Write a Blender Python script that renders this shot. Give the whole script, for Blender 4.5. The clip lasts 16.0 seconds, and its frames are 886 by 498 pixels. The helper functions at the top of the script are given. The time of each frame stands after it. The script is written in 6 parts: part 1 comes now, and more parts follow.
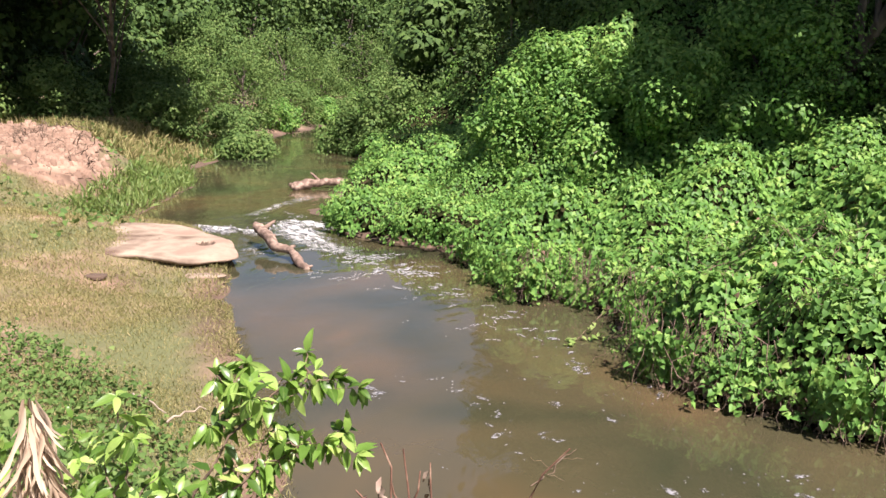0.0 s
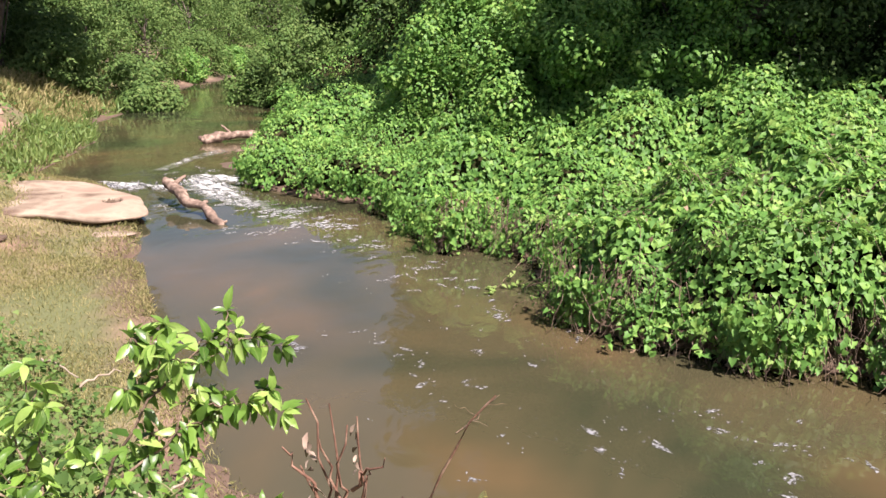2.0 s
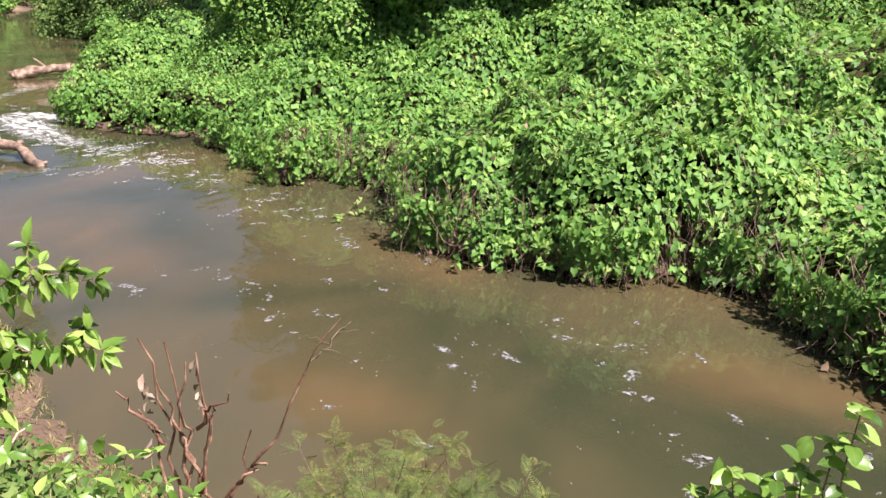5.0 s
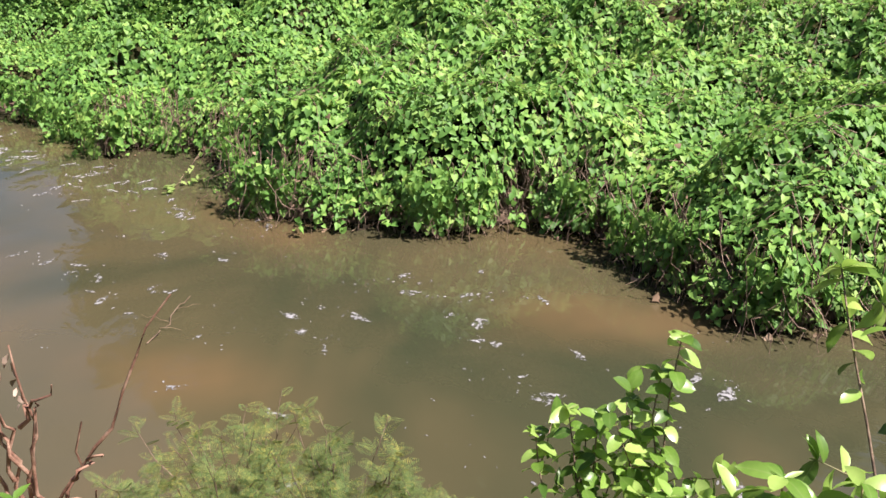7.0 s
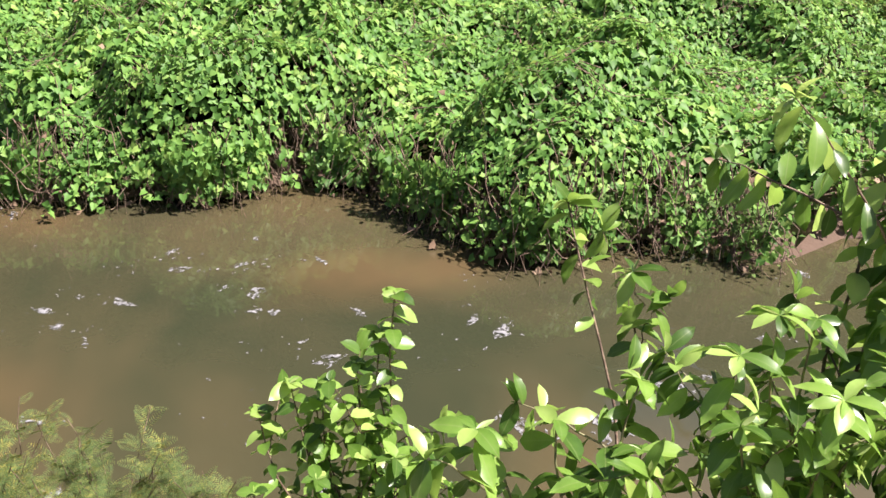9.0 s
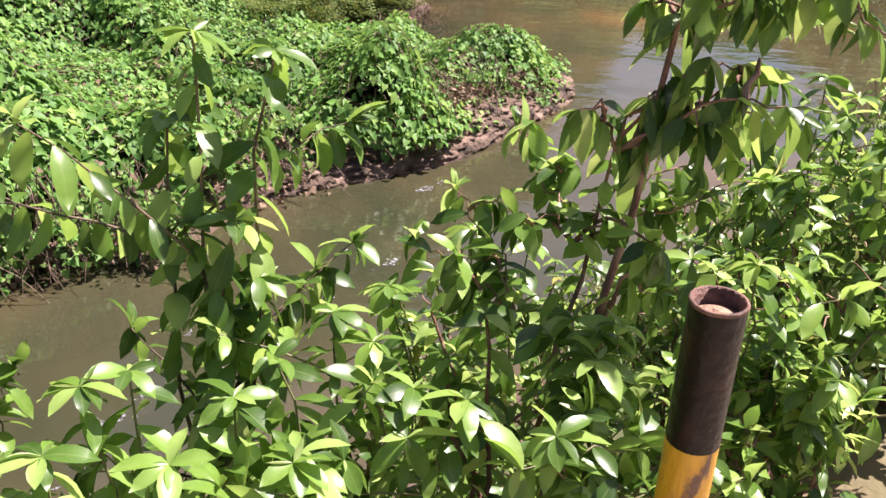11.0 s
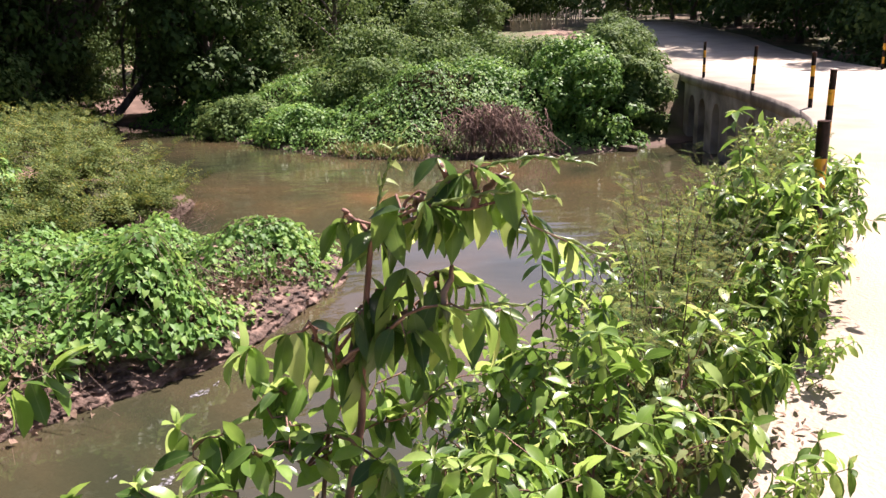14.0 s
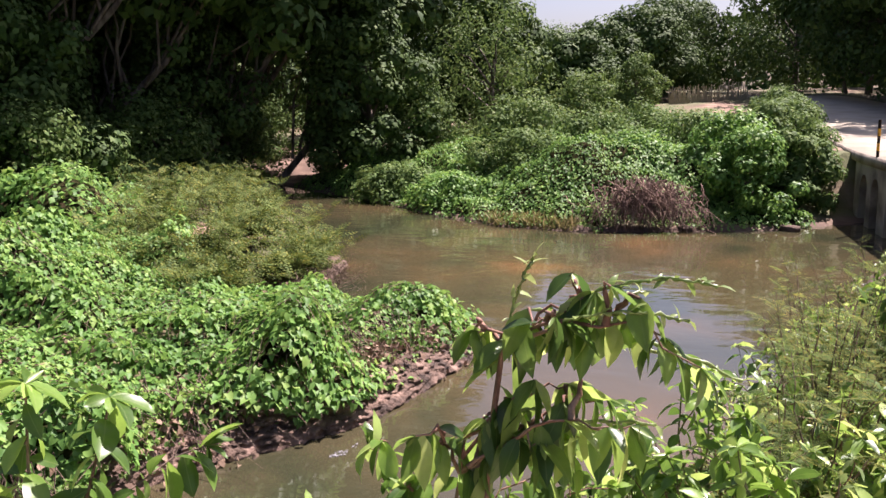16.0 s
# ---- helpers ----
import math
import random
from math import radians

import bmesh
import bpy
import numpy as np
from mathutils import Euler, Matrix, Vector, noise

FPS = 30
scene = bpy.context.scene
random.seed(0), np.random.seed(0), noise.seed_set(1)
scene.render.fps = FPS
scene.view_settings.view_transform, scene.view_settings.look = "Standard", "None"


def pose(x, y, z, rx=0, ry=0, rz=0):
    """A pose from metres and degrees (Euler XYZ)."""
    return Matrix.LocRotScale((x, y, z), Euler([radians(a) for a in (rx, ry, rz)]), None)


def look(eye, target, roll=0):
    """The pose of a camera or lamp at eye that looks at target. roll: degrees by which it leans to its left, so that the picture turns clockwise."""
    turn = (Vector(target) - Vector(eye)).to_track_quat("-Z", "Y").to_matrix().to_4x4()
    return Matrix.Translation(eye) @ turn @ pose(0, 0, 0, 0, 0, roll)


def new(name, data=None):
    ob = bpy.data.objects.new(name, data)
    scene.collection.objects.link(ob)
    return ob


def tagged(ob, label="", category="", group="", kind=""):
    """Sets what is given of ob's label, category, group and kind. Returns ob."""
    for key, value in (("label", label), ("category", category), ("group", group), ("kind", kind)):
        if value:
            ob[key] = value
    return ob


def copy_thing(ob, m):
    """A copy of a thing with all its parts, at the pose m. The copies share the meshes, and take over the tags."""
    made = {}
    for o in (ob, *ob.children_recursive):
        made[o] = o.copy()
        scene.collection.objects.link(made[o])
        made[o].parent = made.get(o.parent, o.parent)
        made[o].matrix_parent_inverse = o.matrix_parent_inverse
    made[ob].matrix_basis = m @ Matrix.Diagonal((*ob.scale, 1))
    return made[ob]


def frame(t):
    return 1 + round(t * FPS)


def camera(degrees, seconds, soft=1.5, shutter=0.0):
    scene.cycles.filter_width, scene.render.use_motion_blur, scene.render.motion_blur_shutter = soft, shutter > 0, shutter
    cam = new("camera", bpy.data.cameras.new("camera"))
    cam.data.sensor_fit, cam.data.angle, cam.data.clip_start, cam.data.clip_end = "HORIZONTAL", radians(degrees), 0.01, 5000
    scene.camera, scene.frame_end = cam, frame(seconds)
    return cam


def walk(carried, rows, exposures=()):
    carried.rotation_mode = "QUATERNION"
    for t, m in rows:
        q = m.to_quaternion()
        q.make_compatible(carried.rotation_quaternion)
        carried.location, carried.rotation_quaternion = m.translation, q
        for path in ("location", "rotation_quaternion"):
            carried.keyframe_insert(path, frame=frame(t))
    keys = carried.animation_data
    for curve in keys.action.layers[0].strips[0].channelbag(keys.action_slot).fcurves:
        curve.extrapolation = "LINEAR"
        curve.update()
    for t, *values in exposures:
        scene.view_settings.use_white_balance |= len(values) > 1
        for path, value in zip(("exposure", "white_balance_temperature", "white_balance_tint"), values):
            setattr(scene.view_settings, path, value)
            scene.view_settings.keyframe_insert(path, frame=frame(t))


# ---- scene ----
cam = camera(57.0, 16.0)
PATH = [
    (0, (0.669, -0.216, 3.804), (0.380, 1.716, 3.376), 0.1),
    (0.5, (0.661, -0.194, 3.799), (0.428, 1.740, 3.343), 0.2),
    (1, (0.652, -0.180, 3.797), (0.476, 1.751, 3.306), 0.4),
    (1.5, (0.648, -0.167, 3.801), (0.496, 1.759, 3.284), 0.3),
    (2, (0.638, -0.159, 3.789), (0.552, 1.764, 3.245), 0.1),
    (2.5, (0.636, -0.145, 3.783), (0.625, 1.770, 3.206), -0.1),
    (3, (0.643, -0.144, 3.780), (0.702, 1.754, 3.153), -0.3),
    (3.2, (0.643, -0.147, 3.781), (0.737, 1.744, 3.139), -0.4),
    (5.3, (0.724, -0.036, 3.674), (1.038, 1.801, 2.947), -0.1),
    (5.5, (0.725, -0.027, 3.676), (1.074, 1.796, 2.931), -0.3),
    (6, (0.749, -0.02, 3.669), (1.174, 1.78, 2.907), -0.5),
    (6.5, (0.776, 0.001, 3.656), (1.297, 1.766, 2.874), -0.2),
    (7, (0.81, 0.009, 3.638), (1.426, 1.738, 2.842), -0.1),
    (7.5, (0.843, 0.019, 3.628), (1.547, 1.706, 2.818), -0.0),
    (8, (0.891, 0.034, 3.605), (1.669, 1.673, 2.763), 0.1),
    (8.2, (0.926, 0.033, 3.596), (1.742, 1.646, 2.741), 0.1),
    (10.3, (1.53, -0.049, 3.602), (3.06, 0.853, 2.681), -0.3),
    (10.5, (1.566, -0.045, 3.59), (3.178, 0.699, 2.668), -0.2),
    (11, (1.653, -0.065, 3.565), (3.379, 0.355, 2.647), 0.8),
    (11.5, (1.672, -0.133, 3.578), (3.466, 0.081, 2.72), 1.3),
    (12, (1.707, -0.174, 3.581), (3.531, -0.155, 2.76), 2.1),
    (12.2, (1.71, -0.183, 3.576), (3.542, -0.189, 2.773), 2.3),
    (12.5, (1.728, -0.19, 3.583), (3.558, -0.236, 2.778), 1.0),
    (13, (1.746, -0.205, 3.586), (3.628, -0.307, 2.918), -0.2),
    (13.5, (1.748, -0.217, 3.605), (3.654, -0.332, 3.01), -0.8),
    (14, (1.746, -0.229, 3.65), (3.674, -0.29, 3.122), -1.7),
    (14.2, (1.743, -0.234, 3.664), (3.678, -0.254, 3.158), -1.6),
    (14.5, (1.741, -0.247, 3.691), (3.685, -0.222, 3.222), -2.8),
    (15, (1.735, -0.256, 3.723), (3.685, -0.146, 3.291), -2.5),
    (15.5, (1.728, -0.26, 3.743), (3.679, -0.052, 3.358), -1.3),
    (16, (1.721, -0.262, 3.76), (3.665, 0.032, 3.395), -0.9),
]
walk(cam, [(t, look(eye, target, roll)) for t, eye, target, roll in PATH], exposures=[(0.0, 1.42, 6400, 23), (8.2, 1.53, 6400, 20), (10.3, 1.58, 6400, 24), (13.0, 1.51, 6400, 31), (16.0, 1.52, 6350, 33)])

# ---- light ----
SUN_DIR = Vector((0.66, -0.62, 1.40)).normalized()
world = bpy.data.worlds.new("world")
scene.world = world
world.use_nodes = True
wn = world.node_tree.nodes
sky = wn.new("ShaderNodeTexSky")
sky.sky_type, sky.sun_disc = "NISHITA", False
sky.sun_elevation = math.asin(SUN_DIR.z)
sky.sun_rotation = math.atan2(SUN_DIR.x, SUN_DIR.y)
sky.air_density, sky.dust_density = 1.0, 2.4
wn["Background"].inputs[1].default_value = 0.050
world.node_tree.links.new(sky.outputs[0], wn["Background"].inputs[0])
sun_data = bpy.data.lights.new("sun", "SUN")
sun_data.energy, sun_data.angle, sun_data.color = 5.0, radians(0.53), (1.0, 0.95, 0.86)
sun = new("sun", sun_data)
sun.matrix_world = look(SUN_DIR * 60, (0, 0, 0))

rng = np.random.default_rng(7)


# ---- materials ----
def material(name, colours, scale=4.0, rough=0.7, bump=0.0, bump_scale=30.0, translucent=0.0, island=0.0, random_object=0.0,
             metal=0.0, detail=6.0, spread=(0.35, 0.65), specular=0.5, stretch=(1, 1, 1)):
    m = bpy.data.materials.new(name)
    m.use_nodes = True
    n, l = m.node_tree.nodes, m.node_tree.links
    b = n["Principled BSDF"]
    b.inputs["Roughness"].default_value, b.inputs["Metallic"].default_value = rough, metal
    b.inputs["Specular IOR Level"].default_value = specular
    co = n.new("ShaderNodeTexCoord")
    mp = n.new("ShaderNodeMapping")
    mp.inputs["Scale"].default_value = stretch
    l.new(co.outputs["Object"], mp.inputs[0])
    tex = n.new("ShaderNodeTexNoise")
    tex.inputs["Scale"].default_value, tex.inputs["Detail"].default_value = scale, detail
    l.new(mp.outputs[0], tex.inputs["Vector"])
    fac = tex.outputs["Fac"]
    if island or random_object:
        src = n.new("ShaderNodeNewGeometry").outputs["Random Per Island"] if island else n.new("ShaderNodeObjectInfo").outputs["Random"]
        mix = n.new("ShaderNodeMix")
        mix.inputs[0].default_value = island or random_object
        l.new(fac, mix.inputs[2])
        l.new(src, mix.inputs[3])
        fac = mix.outputs[0]
        spread = (0.12, 0.88)
    ramp = n.new("ShaderNodeValToRGB")
    el = ramp.color_ramp.elements
    for k, c in enumerate(colours):
        p = spread[0] + (spread[1] - spread[0]) * k / max(1, len(colours) - 1)
        e = el[k] if k < 2 else el.new(p)
        e.position, e.color = p, (*c, 1)
    l.new(fac, ramp.inputs[0])
    l.new(ramp.outputs[0], b.inputs["Base Color"])
    if bump:
        t2 = n.new("ShaderNodeTexNoise")
        t2.inputs["Scale"].default_value, t2.inputs["Detail"].default_value = bump_scale, 8
        l.new(mp.outputs[0], t2.inputs["Vector"])
        bp = n.new("ShaderNodeBump")
        bp.inputs["Strength"].default_value, bp.inputs["Distance"].default_value = bump, 0.03
        l.new(t2.outputs["Fac"], bp.inputs["Height"])
        l.new(bp.outputs[0], b.inputs["Normal"])
    if translucent:
        tr = n.new("ShaderNodeBsdfTranslucent")
        hs = n.new("ShaderNodeHueSaturation")
        hs.inputs["Hue"].default_value, hs.inputs["Saturation"].default_value, hs.inputs["Value"].default_value = 0.485, 1.0, 1.55
        l.new(ramp.outputs[0], hs.inputs["Color"])
        l.new(hs.outputs[0], tr.inputs[0])
        ms = n.new("ShaderNodeMixShader")
        ms.inputs[0].default_value = translucent
        l.new(b.outputs[0], ms.inputs[1])
        l.new(tr.outputs[0], ms.inputs[2])
        l.new(ms.outputs[0], n["Material Output"].inputs[0])
    return m


M_VINE = material("vine_leaf", [(0.038, 0.096, 0.021), (0.086, 0.196, 0.040), (0.152, 0.292, 0.061), (0.28, 0.385, 0.096)], 0.9, 0.5, specular=0.18, translucent=0.28, island=0.5)
M_FINE = material("fine_leaf", [(0.040, 0.075, 0.020), (0.078, 0.122, 0.028), (0.125, 0.165, 0.036), (0.29, 0.26, 0.045)], 1.5, 0.7, specular=0.15, translucent=0.2, island=0.5)
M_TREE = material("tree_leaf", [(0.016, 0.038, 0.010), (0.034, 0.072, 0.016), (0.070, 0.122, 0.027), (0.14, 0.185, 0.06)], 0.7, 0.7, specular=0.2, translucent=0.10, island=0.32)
M_BUSH = material("bush_leaf", [(0.038, 0.078, 0.024), (0.072, 0.132, 0.034), (0.118, 0.185, 0.050), (0.21, 0.25, 0.090)], 0.8, 0.65, specular=0.12, translucent=0.25, island=0.4)
M_SHRUB = material("shrub_leaf", [(0.042, 0.096, 0.016), (0.100, 0.195, 0.030), (0.190, 0.325, 0.056), (0.34, 0.47, 0.13)], 3.0, 0.34, specular=0.5, translucent=0.42, random_object=0.75)
M_SHRUB_J = material("shrub_leaf_joined", [(0.042, 0.096, 0.016), (0.100, 0.195, 0.030), (0.190, 0.325, 0.058), (0.40, 0.50, 0.15)], 3.0, 0.38, specular=0.45, translucent=0.40, island=0.75)
def midrib(m):
    """A paler vein along the middle of a leaf."""
    n, l = m.node_tree.nodes, m.node_tree.links
    sep = n.new("ShaderNodeSeparateXYZ")
    l.new(n["Texture Coordinate"].outputs["Object"], sep.inputs[0])
    ab = n.new("ShaderNodeMath")
    ab.operation = "ABSOLUTE"
    l.new(sep.outputs[0], ab.inputs[0])
    mr = n.new("ShaderNodeMapRange")
    mr.inputs[1].default_value, mr.inputs[2].default_value, mr.inputs[3].default_value, mr.inputs[4].default_value = 0.004, 0.016, 0.4, 0.0
    l.new(ab.outputs[0], mr.inputs[0])
    mix = n.new("ShaderNodeMix")
    mix.data_type = "RGBA"
    l.new(mr.outputs[0], mix.inputs[0])
    l.new(n["Color Ramp"].outputs[0], mix.inputs[6])
    mix.inputs[7].default_value = (0.30, 0.36, 0.14, 1)
    l.new(mix.outputs[2], n["Principled BSDF"].inputs["Base Color"])


midrib(M_SHRUB)
M_DRY = material("dry_leaf", [(0.10, 0.065, 0.04), (0.20, 0.13, 0.08), (0.33, 0.24, 0.16)], 6.0, 0.85, island=0.7, translucent=0.1)
M_FERN = material("feathery_leaf", [(0.060, 0.108, 0.040), (0.100, 0.158, 0.050), (0.155, 0.190, 0.056), (0.42, 0.35, 0.07)], 2.5, 0.7, specular=0.2, translucent=0.30, island=0.45)
M_WEED = material("reddish_weed_stem", [(0.12, 0.055, 0.035), (0.20, 0.10, 0.065), (0.32, 0.20, 0.14)], 9.0, 0.8, bump=0.3, bump_scale=60)
M_TWIG = material("twig_bark", [(0.07, 0.045, 0.03), (0.13, 0.085, 0.055), (0.22, 0.16, 0.11)], 12.0, 0.85, bump=0.4, bump_scale=60)
M_BARK = material("tree_bark", [(0.05, 0.038, 0.028), (0.10, 0.078, 0.058), (0.17, 0.14, 0.11)], 5.0, 0.9, bump=0.7, bump_scale=18, stretch=(1, 1, 0.25))
M_GREENSTEM = material("green_stem", [(0.10, 0.10, 0.045), (0.15, 0.14, 0.06), (0.22, 0.17, 0.09)], 8.0, 0.6)
# near-black brown: the shade between the vine leaves is put into the colour
M_UNDER_SHADE = material("vine_under_shade", [(0.014, 0.018, 0.007), (0.026, 0.028, 0.011), (0.050, 0.038, 0.022)], 6.0, 1.0, bump=0.6, bump_scale=22, specular=0.0)
M_GRASS = material("dry_grass", [(0.10, 0.12, 0.03), (0.17, 0.17, 0.05), (0.26, 0.23, 0.09), (0.36, 0.29, 0.14)], 0.6, 0.7, translucent=0.2, island=0.55)
M_LUSH = material("lush_grass", [(0.075, 0.135, 0.026), (0.13, 0.20, 0.042), (0.20, 0.25, 0.07)], 1.0, 0.6, translucent=0.25, island=0.6)
M_CONCRETE = material("dusty_concrete", [(0.42, 0.35, 0.25), (0.50, 0.43, 0.32), (0.57, 0.50, 0.38)], 0.9, 0.9, bump=0.25, bump_scale=40, spread=(0.3, 0.7))
M_WALL = material("weathered_concrete", [(0.13, 0.108, 0.082), (0.24, 0.205, 0.160), (0.36, 0.315, 0.25)], 1.4, 0.92, bump=0.5, bump_scale=14)
M_ROCK = material("river_rock", [(0.11, 0.070, 0.046), (0.205, 0.15, 0.105), (0.30, 0.235, 0.17), (0.24, 0.162, 0.116)], 1.3, 0.85, bump=0.4, bump_scale=45, detail=10)
M_LOG = material("bleached_log", [(0.085, 0.055, 0.038), (0.18, 0.12, 0.088), (0.31, 0.225, 0.17)], 7.0, 0.85, bump=0.9, bump_scale=16, stretch=(1, 1, 1))
M_FOAM = material("river_foam", [(0.14, 0.14, 0.14), (0.24, 0.24, 0.245)], 9.0, 0.6, bump=0.4, bump_scale=50)


def lacy(m, scale, low, high):
    """Breaks a foam sheet into a lace of bubbles."""
    n, l = m.node_tree.nodes, m.node_tree.links
    t = n.new("ShaderNodeTexNoise")
    t.inputs["Scale"].default_value, t.inputs["Detail"].default_value = scale, 5
    l.new(n["Mapping"].outputs[0], t.inputs["Vector"])
    mr = n.new("ShaderNodeMapRange")
    mr.inputs[1].default_value, mr.inputs[2].default_value = low, high
    l.new(t.outputs["Fac"], mr.inputs[0])
    l.new(mr.outputs[0], n["Principled BSDF"].inputs["Alpha"])


lacy(M_FOAM, 26.0, 0.42, 0.60)
M_BLACK = material("black_paint", [(0.007, 0.0035, 0.003), (0.013, 0.006, 0.005), (0.060, 0.022, 0.015)], 9.0, 0.40, specular=0.18, bump=0.2, bump_scale=60, spread=(0.35, 0.78))
M_YELLOW = material("yellow_paint", [(0.66, 0.33, 0.010), (0.58, 0.28, 0.012), (0.12, 0.045, 0.02)], 24.0, 0.45, bump=0.25, bump_scale=60, spread=(0.50, 0.64), stretch=(1, 1, 0.45))
M_RUST = material("rusty_steel", [(0.06, 0.03, 0.022), (0.13, 0.06, 0.04), (0.22, 0.11, 0.07)], 30.0, 0.7, bump=0.3, bump_scale=80)
M_SAND = material("sandy_fill", [(0.22, 0.13, 0.085), (0.34, 0.21, 0.14)], 40.0, 0.95, bump=0.6, bump_scale=90)
M_EARTH = material("dry_reddish_earth", [(0.12, 0.072, 0.048), (0.215, 0.135, 0.092), (0.33, 0.225, 0.16)], 1.6, 0.95, bump=0.8, bump_scale=18, island=0.4)
M_BANK = material("eroded_bank", [(0.045, 0.030, 0.020), (0.125, 0.080, 0.055), (0.27, 0.18, 0.13)], 4.5, 0.9, bump=1.0, bump_scale=26)
M_CLOD = material("crumbled_earth_slab_shade", [(0.055, 0.036, 0.024), (0.105, 0.068, 0.045), (0.18, 0.12, 0.082)], 2.5, 0.95, bump=0.8, bump_scale=25, island=0.45)
M_STRAW = material("bleached_straw", [(0.24, 0.17, 0.11), (0.38, 0.29, 0.20), (0.52, 0.42, 0.31)], 7.0, 0.85, island=0.6, translucent=0.15)
M_STICK = material("grey_stick", [(0.22, 0.17, 0.12), (0.34, 0.28, 0.21)], 10.0, 0.9)
M_PALE = material("fence_stick", [(0.30, 0.26, 0.18), (0.45, 0.40, 0.28)], 3.0, 0.9)


def ground_material():
    m = material("bank_ground", [(0.11, 0.066, 0.042), (0.20, 0.125, 0.082), (0.34, 0.225, 0.155)], 0.9, 0.95, bump=0.8, bump_scale=12)
    n, l = m.node_tree.nodes, m.node_tree.links
    ramp = n["Color Ramp"]
    big = n.new("ShaderNodeTexNoise")
    big.inputs["Scale"].default_value, big.inputs["Detail"].default_value = 0.35, 7
    l.new(n["Mapping"].outputs[0], big.inputs["Vector"])
    rr = n.new("ShaderNodeMapRange")
    rr.inputs[1].default_value, rr.inputs[2].default_value = 0.38, 0.56
    l.new(big.outputs["Fac"], rr.inputs[0])
    at = n.new("ShaderNodeAttribute")
    at.attribute_name = "soil"
    sub = n.new("ShaderNodeMath")
    sub.operation, sub.use_clamp = "SUBTRACT", True
    l.new(rr.outputs[0], sub.inputs[0])
    l.new(at.outputs["Fac"], sub.inputs[1])
    mix = n.new("ShaderNodeMix")
    mix.data_type = "RGBA"
    l.new(sub.outputs[0], mix.inputs[0])
    l.new(ramp.outputs[0], mix.inputs[6])
    mix.inputs[7].default_value = (0.098, 0.105, 0.040, 1)
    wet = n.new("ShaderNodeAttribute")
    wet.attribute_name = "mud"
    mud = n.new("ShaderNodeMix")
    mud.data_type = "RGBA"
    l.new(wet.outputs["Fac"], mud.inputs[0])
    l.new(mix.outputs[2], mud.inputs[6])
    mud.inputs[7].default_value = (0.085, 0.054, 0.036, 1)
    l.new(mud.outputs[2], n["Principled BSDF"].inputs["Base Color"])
    return m


def water_material():
    m = bpy.data.materials.new("murky_river_water")
    m.use_nodes = True
    n, l = m.node_tree.nodes, m.node_tree.links
    b = n["Principled BSDF"]
    b.inputs["Roughness"].default_value, b.inputs["IOR"].default_value = 0.04, 1.40
    b.inputs["Specular IOR Level"].default_value = 0.9
    co = n.new("ShaderNodeTexCoord")
    t = n.new("ShaderNodeTexNoise")
    t.inputs["Scale"].default_value, t.inputs["Detail"].default_value, t.inputs["Distortion"].default_value = 0.28, 4, 0.6
    l.new(co.outputs["Object"], t.inputs["Vector"])
    r = n.new("ShaderNodeValToRGB")
    e = r.color_ramp.elements
    e[0].position, e[0].color = 0.36, (0.030, 0.034, 0.018, 1)
    e[1].position, e[1].color = 0.52, (0.058, 0.050, 0.026, 1)
    e2 = e.new(0.64)
    e2.color = (0.078, 0.058, 0.028, 1)
    e3 = e.new(0.72)
    e3.color = (0.13, 0.076, 0.034, 1)
    l.new(t.outputs["Fac"], r.inputs[0])
    at = n.new("ShaderNodeAttribute")
    at.attribute_name = "shallow"
    sand = n.new("ShaderNodeMix")
    sand.data_type = "RGBA"
    l.new(at.outputs["Fac"], sand.inputs[0])
    l.new(r.outputs[0], sand.inputs[6])
    sand.inputs[7].default_value = (0.112, 0.070, 0.033, 1)
    l.new(sand.outputs[2], b.inputs["Base Color"])
    total = None
    for scale, stretch, weight in ((0.75, (1.0, 0.6, 1), 1.0), (2.6, (1.0, 0.6, 1), 0.22), (9.0, (1.0, 0.7, 1), 0.025)):
        mp = n.new("ShaderNodeMapping")
        mp.inputs["Scale"].default_value = stretch
        l.new(co.outputs["Object"], mp.inputs[0])
        w = n.new("ShaderNodeTexNoise")
        w.inputs["Scale"].default_value, w.inputs["Detail"].default_value, w.inputs["Distortion"].default_value = scale, 2, 0.8
        l.new(mp.outputs[0], w.inputs["Vector"])
        add = n.new("ShaderNodeMath")
        add.operation = "MULTIPLY_ADD"
        add.inputs[1].default_value = weight
        l.new(w.outputs["Fac"], add.inputs[0])
        if total:
            l.new(total.outputs[0], add.inputs[2])
        total = add
    bp = n.new("ShaderNodeBump")
    bp.inputs["Strength"].default_value, bp.inputs["Distance"].default_value = 0.22, 0.13
    l.new(total.outputs[0], bp.inputs["Height"])
    l.new(bp.outputs[0], b.inputs["Normal"])
    return m


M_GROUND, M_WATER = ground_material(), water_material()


# ---- mesh helpers ----
def np_mesh(name, verts, faces, mat, smooth=False):
    """A mesh from arrays of places and of equal-sided faces."""
    me = bpy.data.meshes.new(name)
    verts, faces = np.asarray(verts, np.float32), np.asarray(faces, np.int32)
    k = faces.shape[1]
    me.vertices.add(len(verts))
    me.vertices.foreach_set("co", verts.ravel())
    me.loops.add(faces.size)
    me.loops.foreach_set("vertex_index", faces.ravel())
    me.polygons.add(len(faces))
    me.polygons.foreach_set("loop_start", np.arange(0, faces.size, k, dtype=np.int32))
    if smooth:
        me.polygons.foreach_set("use_smooth", np.ones(len(faces), bool))
    me.update(calc_edges=True)
    if mat:
        me.materials.append(mat)
    return me


def under(ob, parent):
    ob.parent = parent
    return ob


